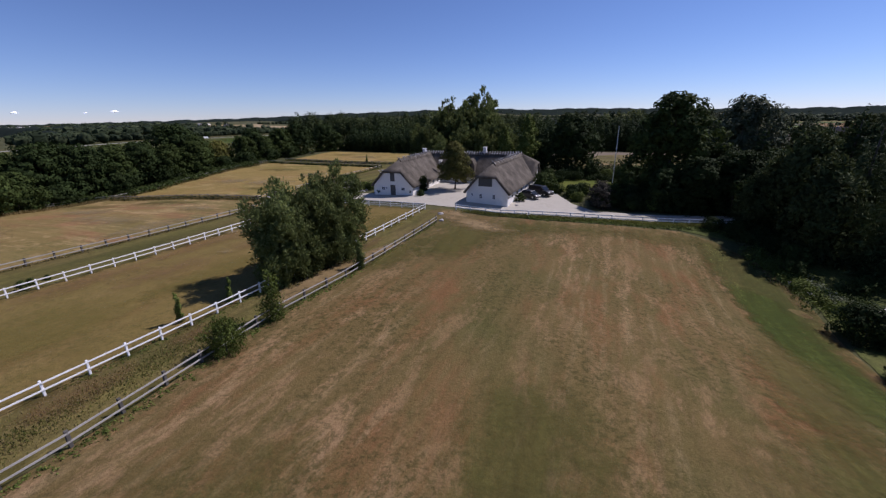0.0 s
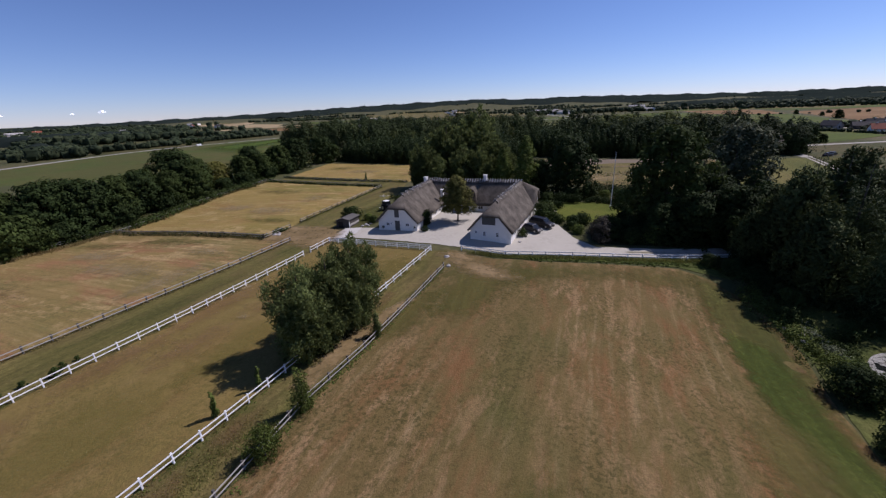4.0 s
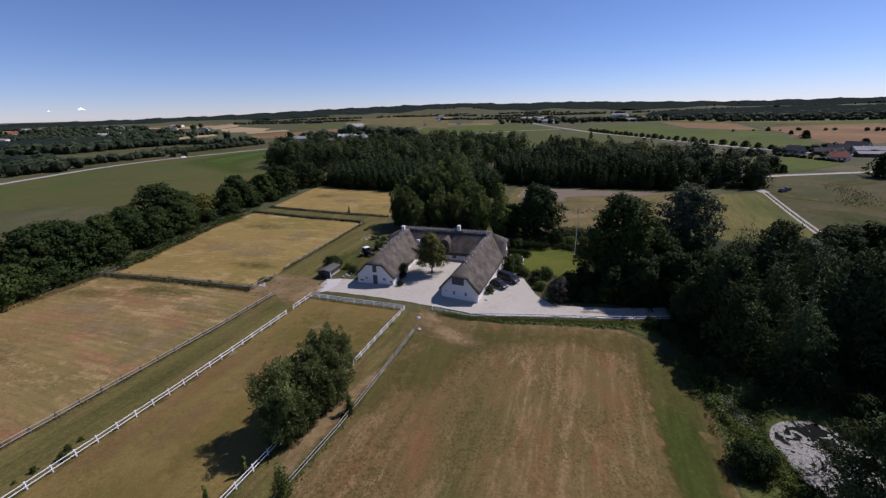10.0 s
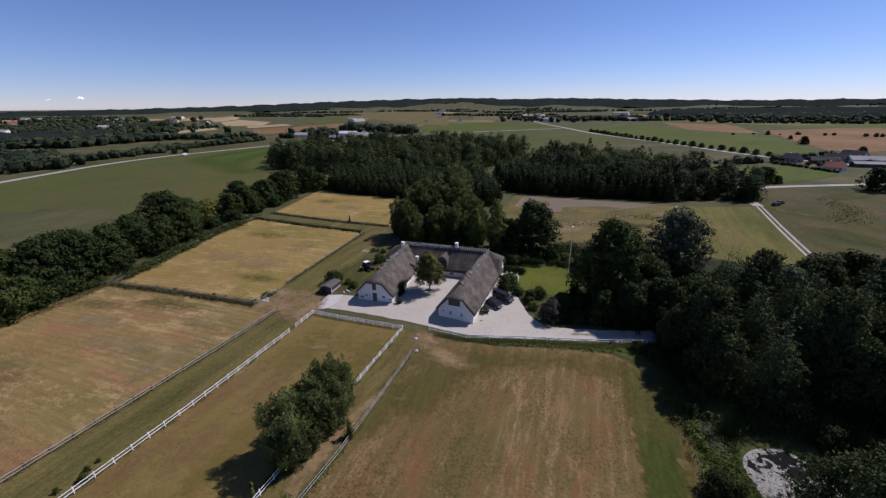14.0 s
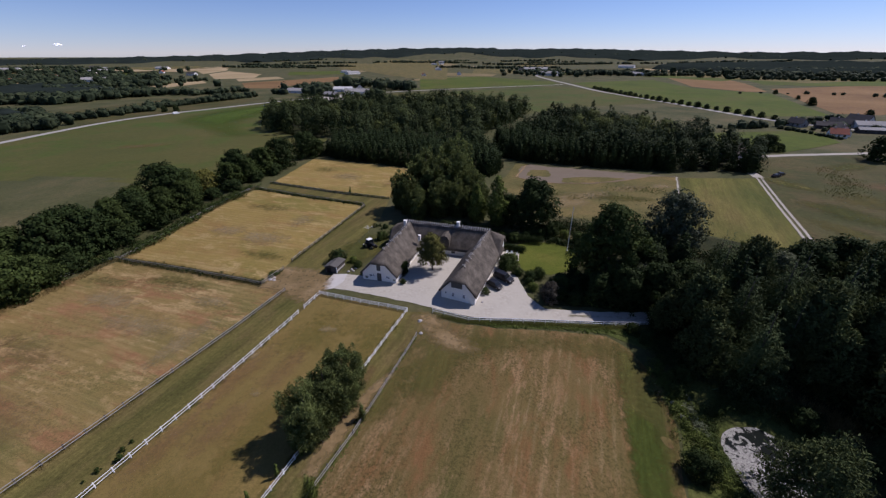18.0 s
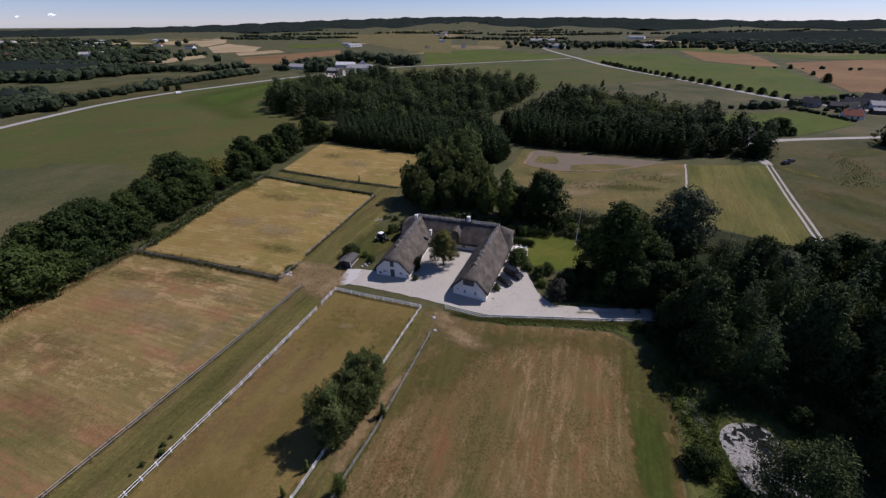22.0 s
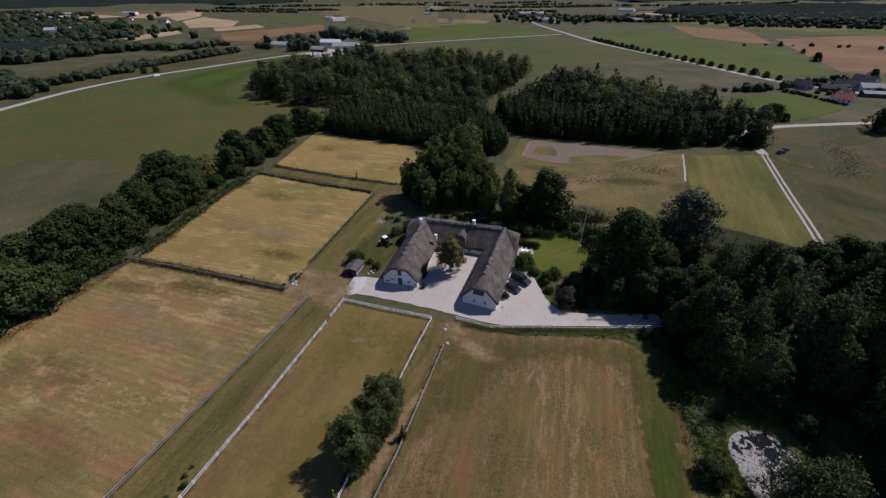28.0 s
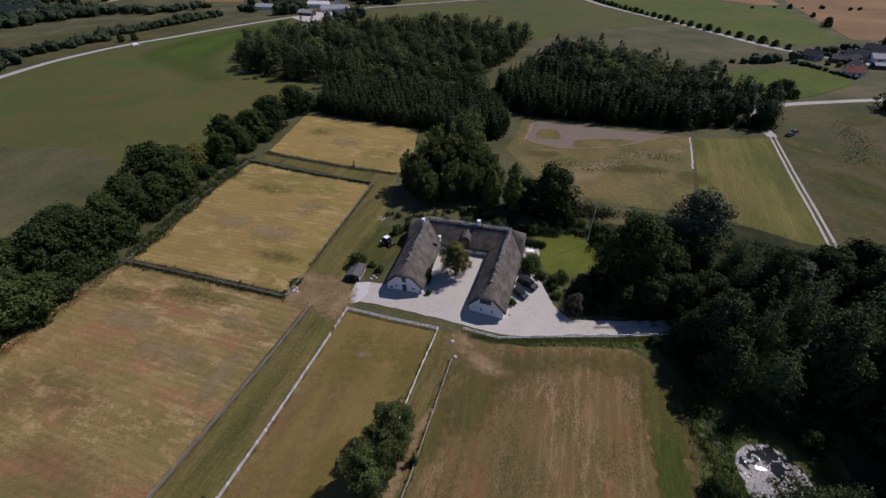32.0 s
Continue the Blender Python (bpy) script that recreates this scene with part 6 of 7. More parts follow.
def hedge(a, b, wide, tall, label):
    root = thing("hedge", at(*a), label, "hedge")
    n = 40
    c = np.array([[a[0] + (b[0] - a[0]) * i / n, a[1] + (b[1] - a[1]) * i / n] for i in range(n + 1)]) - np.array(a)
    cl = np.column_stack([np.repeat(c, 3, 0), np.tile([0.3 * tall, 0.55 * tall, 0.75 * tall], n + 1), np.full((3 * n + 3, 2), wide * 0.55), np.full(3 * n + 3, tall * 0.28)])
    v, f = leaf_cloud(G, cl, 5000, 0.2)
    part("foliage", mesh_of("foliage", v, f, M["leaf_dark"]), None, root)
    return root


climber = thing("climbing_plant", in_house(0, 0), "dark ivy climbing the corner of the stable wing", "climbing plant")
climber.matrix_basis = HOUSE @ in_house(-3.6, -4.4)
_v, _f = leaf_cloud(G, [(0.1 * math.sin(i * 2.4), -0.9 + 0.11 * i, 0.3 + 2.9 * ((i * 0.37) % 1), 0.5, 0.55, 0.5) for i in range(22)], 2600, 0.22)
part("foliage", mesh_of("foliage", _v, _f, M["leaf_dark"]), None, climber)
_v, _f = tube([(-0.2, 0, -0.6), (-0.25, 0.1, 1.2), (-0.2, -0.1, 2.6)], [0.06, 0.045, 0.02], 6)
part("stem", mesh_of("stem", _v, _f, M["bark"]), None, climber)

hedge((22.5, 101.4), (33.0, 98.4), 1.8, 2.2, "tall clipped dark green hedge behind the lawn")
hedge((21.8, 95.6), (27.0, 93.2), 1.3, 1.7, "clipped dark green garden hedge beside the terrace")

# ---------------------------------------------------------------- pond


def pond():
    pts = smooth([(44.9, 34), (46.0, 38.4), (48.8, 40.6), (52.4, 40.8), (56, 40), (57.6, 37.4), (57, 34), (54.8, 30), (54, 25), (52.6, 21.4), (48.6, 20.6), (45.6, 23.6), (44.6, 28), (44.9, 34)])[:-1]
    bm = bmesh.new()
    f = bm.faces.new([bm.verts.new((x, y, -5.32)) for x, y in pts])
    if f.normal.z < 0:
        f.normal_flip()
    bmesh.ops.triangulate(bm, faces=bm.faces[:])
    return tagged(new("pond", mesh_from(bm, "pond", M["water"])), "small pond covered in pale scum with dark open water", "pond", kind="structure")


pond()

# ---------------------------------------------------------------- vehicles


def wheel(parent, x, y, r, w):
    bm = bmesh.new()
    bmesh.ops.create_cone(bm, cap_ends=True, segments=18, radius1=r, radius2=r, depth=w)
    bmesh.ops.bevel(bm, geom=[e for e in bm.edges if abs(e.verts[0].co.z - e.verts[1].co.z) < 1e-4], offset=0.04, segments=1, affect="EDGES")
    t = part("wheel", bm, M["rubber"], parent, m=pose(x, y, r, 90, 0, 0))
    rim = bmesh.new()
    bmesh.ops.create_cone(rim, cap_ends=True, segments=14, radius1=r * 0.62, radius2=r * 0.55, depth=w + 0.03)
    part("rim", rim, M["steel"], t)


def car(m, length, width, height, label, roof, paint):
    """A car that faces +x: lower body, cabin with panes, wheels, lamps, bumpers and mirrors."""
    root = thing("car", m, label, "car", "cars in the yard")
    L, H = length / 2, height
    body = prism([(-L, 0.32), (-L + 0.06, H * 0.58), (-L + 0.3, H * 0.63), (L * 0.42, H * 0.62), (L * 0.9, H * 0.53), (L, H * 0.4), (L, 0.3), (L * 0.8, 0.22), (-L * 0.85, 0.22)], -width / 2, width / 2)
    bmesh.ops.bevel(body, geom=list(body.edges), offset=0.07, segments=2, affect="EDGES")
    part("body", body, paint, root)
    cab = prism([(-L + roof[0], H * 0.6), (-L + roof[1], H * 0.97), (-L + roof[1] + 0.25, H), (L * roof[2], H * 0.985), (L * roof[3], H * 0.6)], -width / 2 + 0.08, width / 2 - 0.08)
    for v in cab.verts:
        if v.co.z > H * 0.8:
            v.co.y *= 0.84
    bmesh.ops.bevel(cab, geom=list(cab.edges), offset=0.05, segments=2, affect="EDGES")
    part("cabin", cab, paint, root)
    s = width / 2 - 0.13
    for sy in (-1, 1):
        a, b = -L + roof[1] + 0.15, L * roof[2] - 0.1
        g = prism([(a - 0.1, H * 0.64), (a + 0.05, H * 0.9), (b, H * 0.9), (b + 0.4, H * 0.64)], -0.02, 0.02)
        part("side_window", g, M["glass"], root, m=pose(0, sy * (s - 0.01), 0, sy * 14, 0, 0) @ Matrix.Translation((0, sy * 0.22, 0)))
        part("mirror", box(0.14, 0.2, 0.13, 0.03), paint, root, m=pose(L * roof[3] - 0.25, sy * (width / 2 + 0.06), H * 0.62))
        part("headlight", box(0.12, 0.34, 0.16, 0.03), M["steel"], root, m=pose(L - 0.06, sy * (width / 2 - 0.3), H * 0.4))
        part("tail_light", box(0.08, 0.26, 0.18, 0.03), M["redtile"], root, m=pose(-L + 0.03, sy * (width / 2 - 0.22), H * 0.45))
        for x in (-L * 0.62, L * 0.64):
            wheel(root, x, sy * (width / 2 - 0.11), 0.33, 0.21)
    ws = prism([(L * roof[2] + 0.06, H * 0.95), (L * roof[3] + 0.04, H * 0.63), (L * roof[3] + 0.07, H * 0.63), (L * roof[2] + 0.09, H * 0.95)], -width / 2 + 0.25, width / 2 - 0.25)
    part("windscreen", ws, M["glass"], root)
    part("bumper", box(0.14, width - 0.2, 0.18, 0.04), M["rubber"], root, m=pose(L - 0.03, 0, 0.26))
    part("bumper", box(0.14, width - 0.2, 0.18, 0.04), M["rubber"], root, m=pose(-L + 0.03, 0, 0.28))
    return root


car(at(16.2, 76.0, 0.08, -51), 3.9, 1.72, 1.46, "small black hatchback parked on the gravel", (0.15, 0.55, 0.25, 0.55), M["black"])
car(at(18.8, 79.0, 0.08, -48), 5.0, 1.95, 1.85, "large dark estate car parked on the gravel", (0.1, 0.35, 0.28, 0.52), M["black"])
car(at(153.1, 160.6, 0.05, 20), 4.4, 1.8, 1.45, "black car parked beside the lane", (0.4, 1.0, 0.2, 0.5), M["black"])
car(at(157.4, 163.4, 0.05, 24), 4.4, 1.8, 1.45, "dark car parked beside the lane", (0.4, 1.0, 0.2, 0.5), M["black"])
car(at(-221.5, 376.5, 0.1, 52), 4.8, 1.9, 1.9, "white van parked beside the country road", (0.05, 0.2, 0.6, 0.8), M["white"])


def tractor(m):
    root = thing("tractor", m, "black tractor with a white cab roof on the grass", "tractor")
    hood = prism([(0.1, 0.75), (0.1, 1.5), (1.7, 1.38), (1.85, 1.2), (1.85, 0.75)], -0.4, 0.4)
    bmesh.ops.bevel(hood, geom=list(hood.edges), offset=0.06, segments=1, affect="EDGES")
    part("hood", hood, M["black"], root)
    part("chassis", box(3.4, 0.5, 0.35, 0.03), M["darkwood"], root, m=pose(0.1, 0, 0.55))
    cab = prism([(-1.2, 0.95), (-1.1, 2.3), (0.05, 2.3), (0.25, 0.95)], -0.72, 0.72)
    part("cab", cab, M["glass"], root)
    part("cab_roof", box(1.35, 1.45, 0.14, 0.05), M["white"], root, "white cab roof", pose(-0.5, 0, 2.3))
    for sx in (-1.15, 0.15):
        for sy in (-0.72, 0.72):
            part("cab_post", box(0.08, 0.08, 1.4), M["black"], root, m=pose(sx, sy, 0.93))
    for sy in (-1, 1):
        wheel(root, -0.75, sy * 0.9, 0.78, 0.42)
        wheel(root, 1.35, sy * 0.78, 0.48, 0.3)
        part("mudguard", box(1.3, 0.42, 0.1, 0.03), M["black"], root, m=pose(-0.75, sy * 0.9, 1.58))
    part("exhaust", box(0.09, 0.09, 1.0, 0.02), M["steel"], root, m=pose(1.0, 0.3, 1.4))
    part("mower_deck", box(1.0, 1.9, 0.3, 0.05), M["grey"], root, "pale grey mower deck", pose(-2.0, 0, 0.25))
    return root


tractor(at(-14.9, 98.0, 0, -45))

# ---------------------------------------------------------------- small buildings and garden things


def shed():
    root = thing("shed", at(-22.4, 86.4, -0.1, -18.5, 0.84), "small dark wooden shed with a grey felt roof", "shed")
    part("wall", prism([(-1.9, -0.4), (-1.9, 1.9), (0, 2.6), (1.9, 2.25), (1.9, -0.4)], -2.4, 2.4), M["darkwood"], root, "dark tarred boards")
    for i in range(12):
        part("board", mesh_from(box(0.26, 0.03, 1.85), "board", M["darkwood"]) if i == 0 else bpy.data.meshes["board"], None, root, m=pose(-1.75 + i * 0.318, -2.42, 0))
    roof = prism([(-2.2, 1.78), (-2.2, 1.9), (0, 2.74), (2.2, 2.32), (2.2, 2.2), (0, 2.6)], -2.75, 2.75)
    part("roof", roof, M["felt"], root, "grey roofing felt")
    # no opening is cut: a black panel paints the dark inside the doorway
    part("doorway", box(1.4, 0.05, 1.7), M["black"], root, "black panel painted as the shade in an open doorway", pose(-0.6, -2.45, 0))
    part("corner_post", box(0.14, 0.14, 2.0, 0.01), M["white"], root, "white corner board", pose(1.9, -2.42, 0))
    part("side_board", box(0.06, 4.6, 0.5), M["grey"], root, "weathered side boards", pose(1.95, 0, 0.6))


shed()


def flagpole():
    root = thing("flagpole", at(39.2, 94.2), "tall white flagpole on the garden lawn", "flagpole")
    v, f = tube([(0, 0, -0.3), (0, 0, 3), (0, 0, 8), (0, 0, 12.8)], [0.085, 0.075, 0.06, 0.035], 10)
    part("pole", mesh_of("pole", v, f, M["white"]), None, root)
    bm = bmesh.new()
    bmesh.ops.create_uvsphere(bm, u_segments=10, v_segments=8, radius=0.10)
    part("finial", bm, M["steel"], root, m=pose(0, 0, 12.86))
    part("base", box(0.5, 0.5, 0.25, 0.03), M["stone"], root, m=pose(0, 0, -0.05))
    v, f = tube([(0.13, 0, 1.2), (0.12, 0, 6), (0.06, 0, 12.6)], [0.012, 0.012, 0.012], 5)
    part("halyard", mesh_of("halyard", v, f, M["white"]), None, root)


flagpole()


def garden_set():
    t = thing("garden_table", at(22.6, 91.2, 0.08, -18), "white garden table on the terrace", "table")
    part("tabletop", box(2.0, 1.0, 0.05, 0.015), M["white"], t, m=pose(0, 0, 0.70))
    for x in (-0.9, 0.9):
        for y in (-0.42, 0.42):
            part("leg", box(0.07, 0.07, 0.7), M["white"], t, m=pose(x, y, 0))
    c = thing("garden_chair", at(22.2, 90.2, 0.08, -18), "white garden chair at the terrace table", "chair", "garden chairs")
    part("seat", box(0.48, 0.46, 0.04, 0.01), M["white"], c, m=pose(0, 0, 0.42))
    part("backrest", box(0.48, 0.04, 0.45, 0.01), M["white"], c, m=pose(0, -0.24, 0.44, 8, 0, 0))
    for x in (-0.2, 0.2):
        for y in (-0.2, 0.2):
            part("leg", box(0.04, 0.04, 0.42), M["white"], c, m=pose(x, y, 0))
    for x, y, r in ((23.2, 90.0, -18), (22.2, 92.4, 162), (23.3, 92.1, 162), (24.6, 91.8, 90)):
        copy_thing(c, at(x, y, 0.08, r))


garden_set()


def dryer():
    root = thing("clothes_dryer", at(-17.0, 108.6), "pale rotary clothes dryer in the side garden", "clothes dryer")
    v, f = tube([(0, 0, -0.2), (0, 0, 1.8)], [0.03, 0.025], 8)
    part("pole", mesh_of("pole", v, f, M["steel"]), None, root)
    for i in range(4):
        part("arm", box(1.5, 0.05, 0.05), M["white"], root, m=pose(0, 0, 1.55, 0, 0, 90 * i + 20) @ pose(0.72, 0, 0.15, 0, -14, 0))
    for r in (0.5, 0.9, 1.35):
        ring = [(r * math.cos(radians(90 * i + 20)), r * math.sin(radians(90 * i + 20)), 1.55 + 0.15 + r * 0.25 - 0.15) for i in range(5)]
        v, f = tube(ring, [0.012] * 5, 4)
        part("line", mesh_of("line", v, f, M["white"]), None, root)


dryer()


def rock(m, r, seed, label, group=""):
    bm = bmesh.new()
    bmesh.ops.create_icosphere(bm, subdivisions=2, radius=r)
    for v in bm.verts:
        v.co += v.co.normalized() * r * 0.45 * noise.noise(v.co / r * 1.3 + Vector((seed, 0, 0)))
        v.co.z *= 0.6
    ob = new("boulder", mesh_from(bm, "boulder", M["stone"]))
    ob.matrix_basis = m
    return tagged(ob, label, "stone", group)


for _i, (_x, _y, _r) in enumerate(((-0.9, 63.7, 0.45), (-0.7, 60.0, 0.4), (-37.2, 82.4, 0.5), (-36.6, 83.2, 0.4), (-36.2, 82.0, 0.45), (-18.2, 85.4, 0.4), (-17.6, 84.6, 0.35), (-18.8, 84.4, 0.35), (-17.2, 85.8, 0.3), (12.6, 70.0, 0.3), (42.6, 43.0, 0.5), (43.4, 44.6, 0.45), (42.2, 45.6, 0.4))):
    rock(at(_x, _y, 0.1, _x * 70), _r, _i * 3.7, "pale field stone lying in the grass", "field stones")
for _x, _y, _s in ((9.6, 70.2, 1.0), (-7.0, 78.4, 0.9), (-13.6, 80.6, 1.0)):
    _p = thing("flower_pot", at(_x, _y, 0.08, 0, _s), "dark planted tub beside the gable wall", "flower pot", "wall pots")
    _bm = bmesh.new()
    bmesh.ops.create_cone(_bm, cap_ends=True, segments=14, radius1=0.26, radius2=0.36, depth=0.5)
    part("pot", _bm, M["darkwood"], _p, m=pose(0, 0, 0.25))
    _v, _f = leaf_cloud(G, [(0, 0, 0.75, 0.45, 0.45, 0.4)], 260, 0.18)
    part("plant", mesh_of("plant", _v, _f, M["leaf_dark"]), None, _p)
copy_thing(_sap, at(-28.6, 145.6, 0, 30, 1.3))

# ---------------------------------------------------------------- farther country
_lifts = [0.14 + 0.03 * i for i in range(90)]


def far_field(outline, material, label):
    far = max(math.hypot(*p) for p in outline) > 1500
    k = _lifts.pop(0)
    return patch("far_field", outline, material, label, "field", k if far else 0.1 + 0.12 * (k - 0.14), 0, 3.0 if far else 2.0, 30.0)


STRAW, STUBBLE, PASTURE = "pale ripe corn field in the distance", "orange-brown stubble field in the distance", "green pasture in the distance"
far_field([(-860, 1628), (-760, 1739), (-598, 1327), (-565, 1123)], M["farstraw"], STRAW)
far_field([(-550, 1121), (-574, 1291), (-412, 1104), (-366, 935), (-437, 909)], M["farstraw"], STRAW)
far_field([(-329, 784), (-246, 889), (-193, 971), (-162, 834), (-216, 738), (-228, 658), (-276, 662)], M["farorange"], STUBBLE)
far_field([(-466, 728), (-431, 847), (-393, 790), (-406, 674)], M["farstraw"], STRAW)
far_field([(-390, 904), (-335, 987), (-293, 910), (-352, 825)], M["farstraw"], STRAW)
far_field([(-392, 1786), (-113, 2084), (110, 2065), (43, 840), (-30, 905)], M["meadow"], "yellow-green fields far off in the plain")
far_field([(-95, 1950), (60, 1560), (160, 1480), (200, 1640), (40, 1990)], M["farpale"], "pale dry field far off in the plain")
far_field([(-10, 1210), (60, 1150), (180, 1060), (150, 960), (20, 1010), (-40, 1120)], M["farpale"], "pale dry field far off in the plain")
far_field([(-42, 836), (20, 940), (124, 968), (126, 870), (40, 800)], M["farpale"], "pale dry field far off in the plain")
far_field([(125, 474), (175, 506), (204, 595), (181, 612), (140, 560)], M["farpale"], "dry brown stretch of the field behind the wood")
far_field([(-200, 1250), (-150, 1420), (20, 1330), (-20, 1180)], M["farstraw"], STRAW)
far_field([(-52, 612), (-7, 640), (-10, 895), (123, 968), (236, 778), (226, 712)], M["fargreen"], PASTURE)
far_field([(-100, 400), (-70, 500), (-40, 562), (216, 668), (238, 600), (255, 440), (200, 420), (140, 400), (90, 360), (60, 396), (0, 408)], M["crop"], "olive-green field behind the wood")
far_field([(-295, 1413), (-161, 2200), (123, 2029), (-48, 1136)], M["meadow"], PASTURE)
far_field([(600, 1120), (700, 1090), (550, 711), (467, 558), (438, 560), (419, 648)], M["farorange"], STUBBLE)
far_field([(650, 858), (814, 762), (644, 679), (550, 666)], M["fargreen"], PASTURE)
far_field([(507, 603), (707, 651), (757, 677), (560, 400), (391, 337), (361, 348)], M["farorange"], "brown harvested field in the distance")
far_field([(256, 745), (441, 812), (401, 621), (450, 532), (385, 410), (344, 335), (282, 335), (268, 438), (256, 540)], M["fargreen"], PASTURE)
far_field([(190, 264), (267, 269), (250, 228), (192, 204), (172, 222)], M["fargreen"], "small green field by the houses")
far_field([(-336, 391), (-300, 506), (-187, 500), (-215, 418), (-245, 370), (-262, 320)], M["east"], "olive field beyond the road")
far_field([(-900, 1300), (-700, 1250), (-640, 1400), (-860, 1500)], M["farstraw"], STRAW)
far_field([(-330, 1050), (-180, 1100), (-200, 1300), (-380, 1230)], M["fargreen"], PASTURE)
far_field([(120, 1100), (330, 1050), (420, 1280), (160, 1400)], M["meadow"], PASTURE)
far_field([(700, 1000), (980, 900), (1200, 1150), (860, 1350)], M["fargreen"], PASTURE)
FF = random.Random(17)
for _i in range(40):
    _az, _r = radians(FF.uniform(-50, -26) if _i < 14 else FF.uniform(12, 52)), FF.uniform(1000, 1900)
    _x, _y = math.sin(_az) * _r, math.cos(_az) * _r
    _a, _w, _d = FF.uniform(0, 3.14), FF.uniform(50, 150), FF.uniform(60, 170)
    _c, _s = math.cos(_a), math.sin(_a)
    _m = FF.choice(["farstraw", "farorange", "fargreen", "meadow", "meadow", "east", "east", "farstraw"])
    far_field([(_x + _c * p * _w - _s * q * _d, _y + _s * p * _w + _c * q * _d) for p, q in ((-1, -1), (1.1, -0.8), (0.9, 1), (-1.1, 0.8))], M[_m],
              {"farstraw": STRAW, "farorange": STUBBLE, "fargreen": PASTURE}.get(_m, "olive grass field in the distance"))


def rows_of_trees(path, n, spread, sizes, models, rng):
    c = along_path(rng, path, n, spread)
    out_v, out_f = [], []
    for x, y in c:
        v, f = models[rng.integers(len(models))]
        a, s = rng.random() * 6.283, rng.uniform(*sizes)
        p, q = math.cos(a) * s, math.sin(a) * s
        out_v.append(np.stack([v[:, 0] * p - v[:, 1] * q + x, v[:, 0] * q + v[:, 1] * p + y, v[:, 2] * s * rng.uniform(0.7, 1.1) + float(land(x, y)) - 0.4], -1))
        out_f.append(f)
    return out_v, out_f


F = np.random.default_rng(23)
lots = [rows_of_trees(p, n, s, z, FAR, F) for p, n, s, z in (
    ([(-291, 338), (-280, 350), (-269, 376), (-260, 398), (-266, 420), (-252, 441), (-237, 475), (-210, 531)], 130, 2.2, (0.5, 0.8)), ([(-330, 318), (-299, 338)], 30, 4, (0.6, 0.9)),
    ([(-371, 376), (-330, 350), (-272, 292)], 70, 9, (0.6, 1.0)),
    ([(-470, 475), (-404, 478), (-390, 505), (-368, 560)], 150, 12, (0.8, 1.2)), ([(-372, 568), (-333, 566), (-290, 556), (-254, 604)], 40, 5, (0.6, 1.0)), ([(-500, 560), (-370, 560)], 60, 26, (0.8, 1.2)), ([(-640, 700), (-430, 700)], 80, 36, (0.9, 1.3)), ([(-760, 860), (-520, 860)], 90, 40, (0.9, 1.4)),
    ([(-470, 700), (-450, 770), (-430, 860)], 26, 6, (0.6, 0.9)),
    ([(-190, 600), (-170, 640), (-150, 690)], 12, 6, (0.8, 1.2)), ([(-150, 534), (-138, 548), (-127, 569)], 14, 3, (1.0, 1.5)), ([(-125, 667), (-94, 680), (-65, 650)], 18, 6, (1.2, 1.7)), ([(-66, 628), (-43, 625), (-16, 616)], 18, 4, (1.0, 1.5)), ([(-74, 520), (-58, 505)], 6, 3, (1.0, 1.4)), ([(-92, 500), (-60, 480)], 8, 5, (0.6, 0.9)), ([(-180, 560), (-196, 566)], 5, 4, (0.6, 0.8)),
    ([(300, 1000), (560, 1050)], 110, 40, (0.9, 1.4)), ([(250, 1000), (330, 1350)], 40, 40, (0.8, 1.3)), ([(640, 900), (960, 860)], 130, 40, (0.9, 1.5)), ([(700, 1020), (1150, 1000)], 190, 60, (1.0, 1.6)),
    ([(400, 540), (470, 530), (560, 470), (600, 420)], 16, 4, (0.3, 0.6)), ([(-900, 1000), (-640, 980)], 70, 50, (0.9, 1.4)), ([(-1150, 1250), (-760, 1150)], 90, 70, (1.0, 1.6)),
    ([(206, 284), (220, 283), (228, 282), (240, 281), (251, 283)], 16, 1.6, (0.35, 0.65)), ([(251.5, 279), (255.3, 264), (256, 248), (259.4, 236)], 34, 0.8, (0.18, 0.32)), ([(276, 272), (290, 264), (312, 290)], 16, 6, (0.3, 0.55)), ([(262, 292), (300, 300), (350, 310)], 22, 5, (0.3, 0.6)), ([(320, 262), (340, 285)], 10, 5, (0.3, 0.6)))]
for _i in range(44):
    _az, _r = radians(F.uniform(-52, -35) if _i < 12 else F.uniform(-25, 8) if _i < 20 else F.uniform(8, 54)), F.uniform(950, 2200) if not 11 < _i < 20 else F.uniform(1500, 2250)
    _x, _y, _a = math.sin(_az) * _r, math.cos(_az) * _r, F.uniform(-0.5, 0.5)
    _l = F.uniform(60, 220)
    lots.append(rows_of_trees([(_x - _l * math.cos(_a), _y - _l * math.sin(_a)), (_x + _l * math.cos(_a), _y + _l * math.sin(_a))], int(_l / 2.2), F.uniform(2, 9), (0.55, 1.0), FAR, F))
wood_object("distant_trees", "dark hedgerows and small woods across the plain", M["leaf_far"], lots)


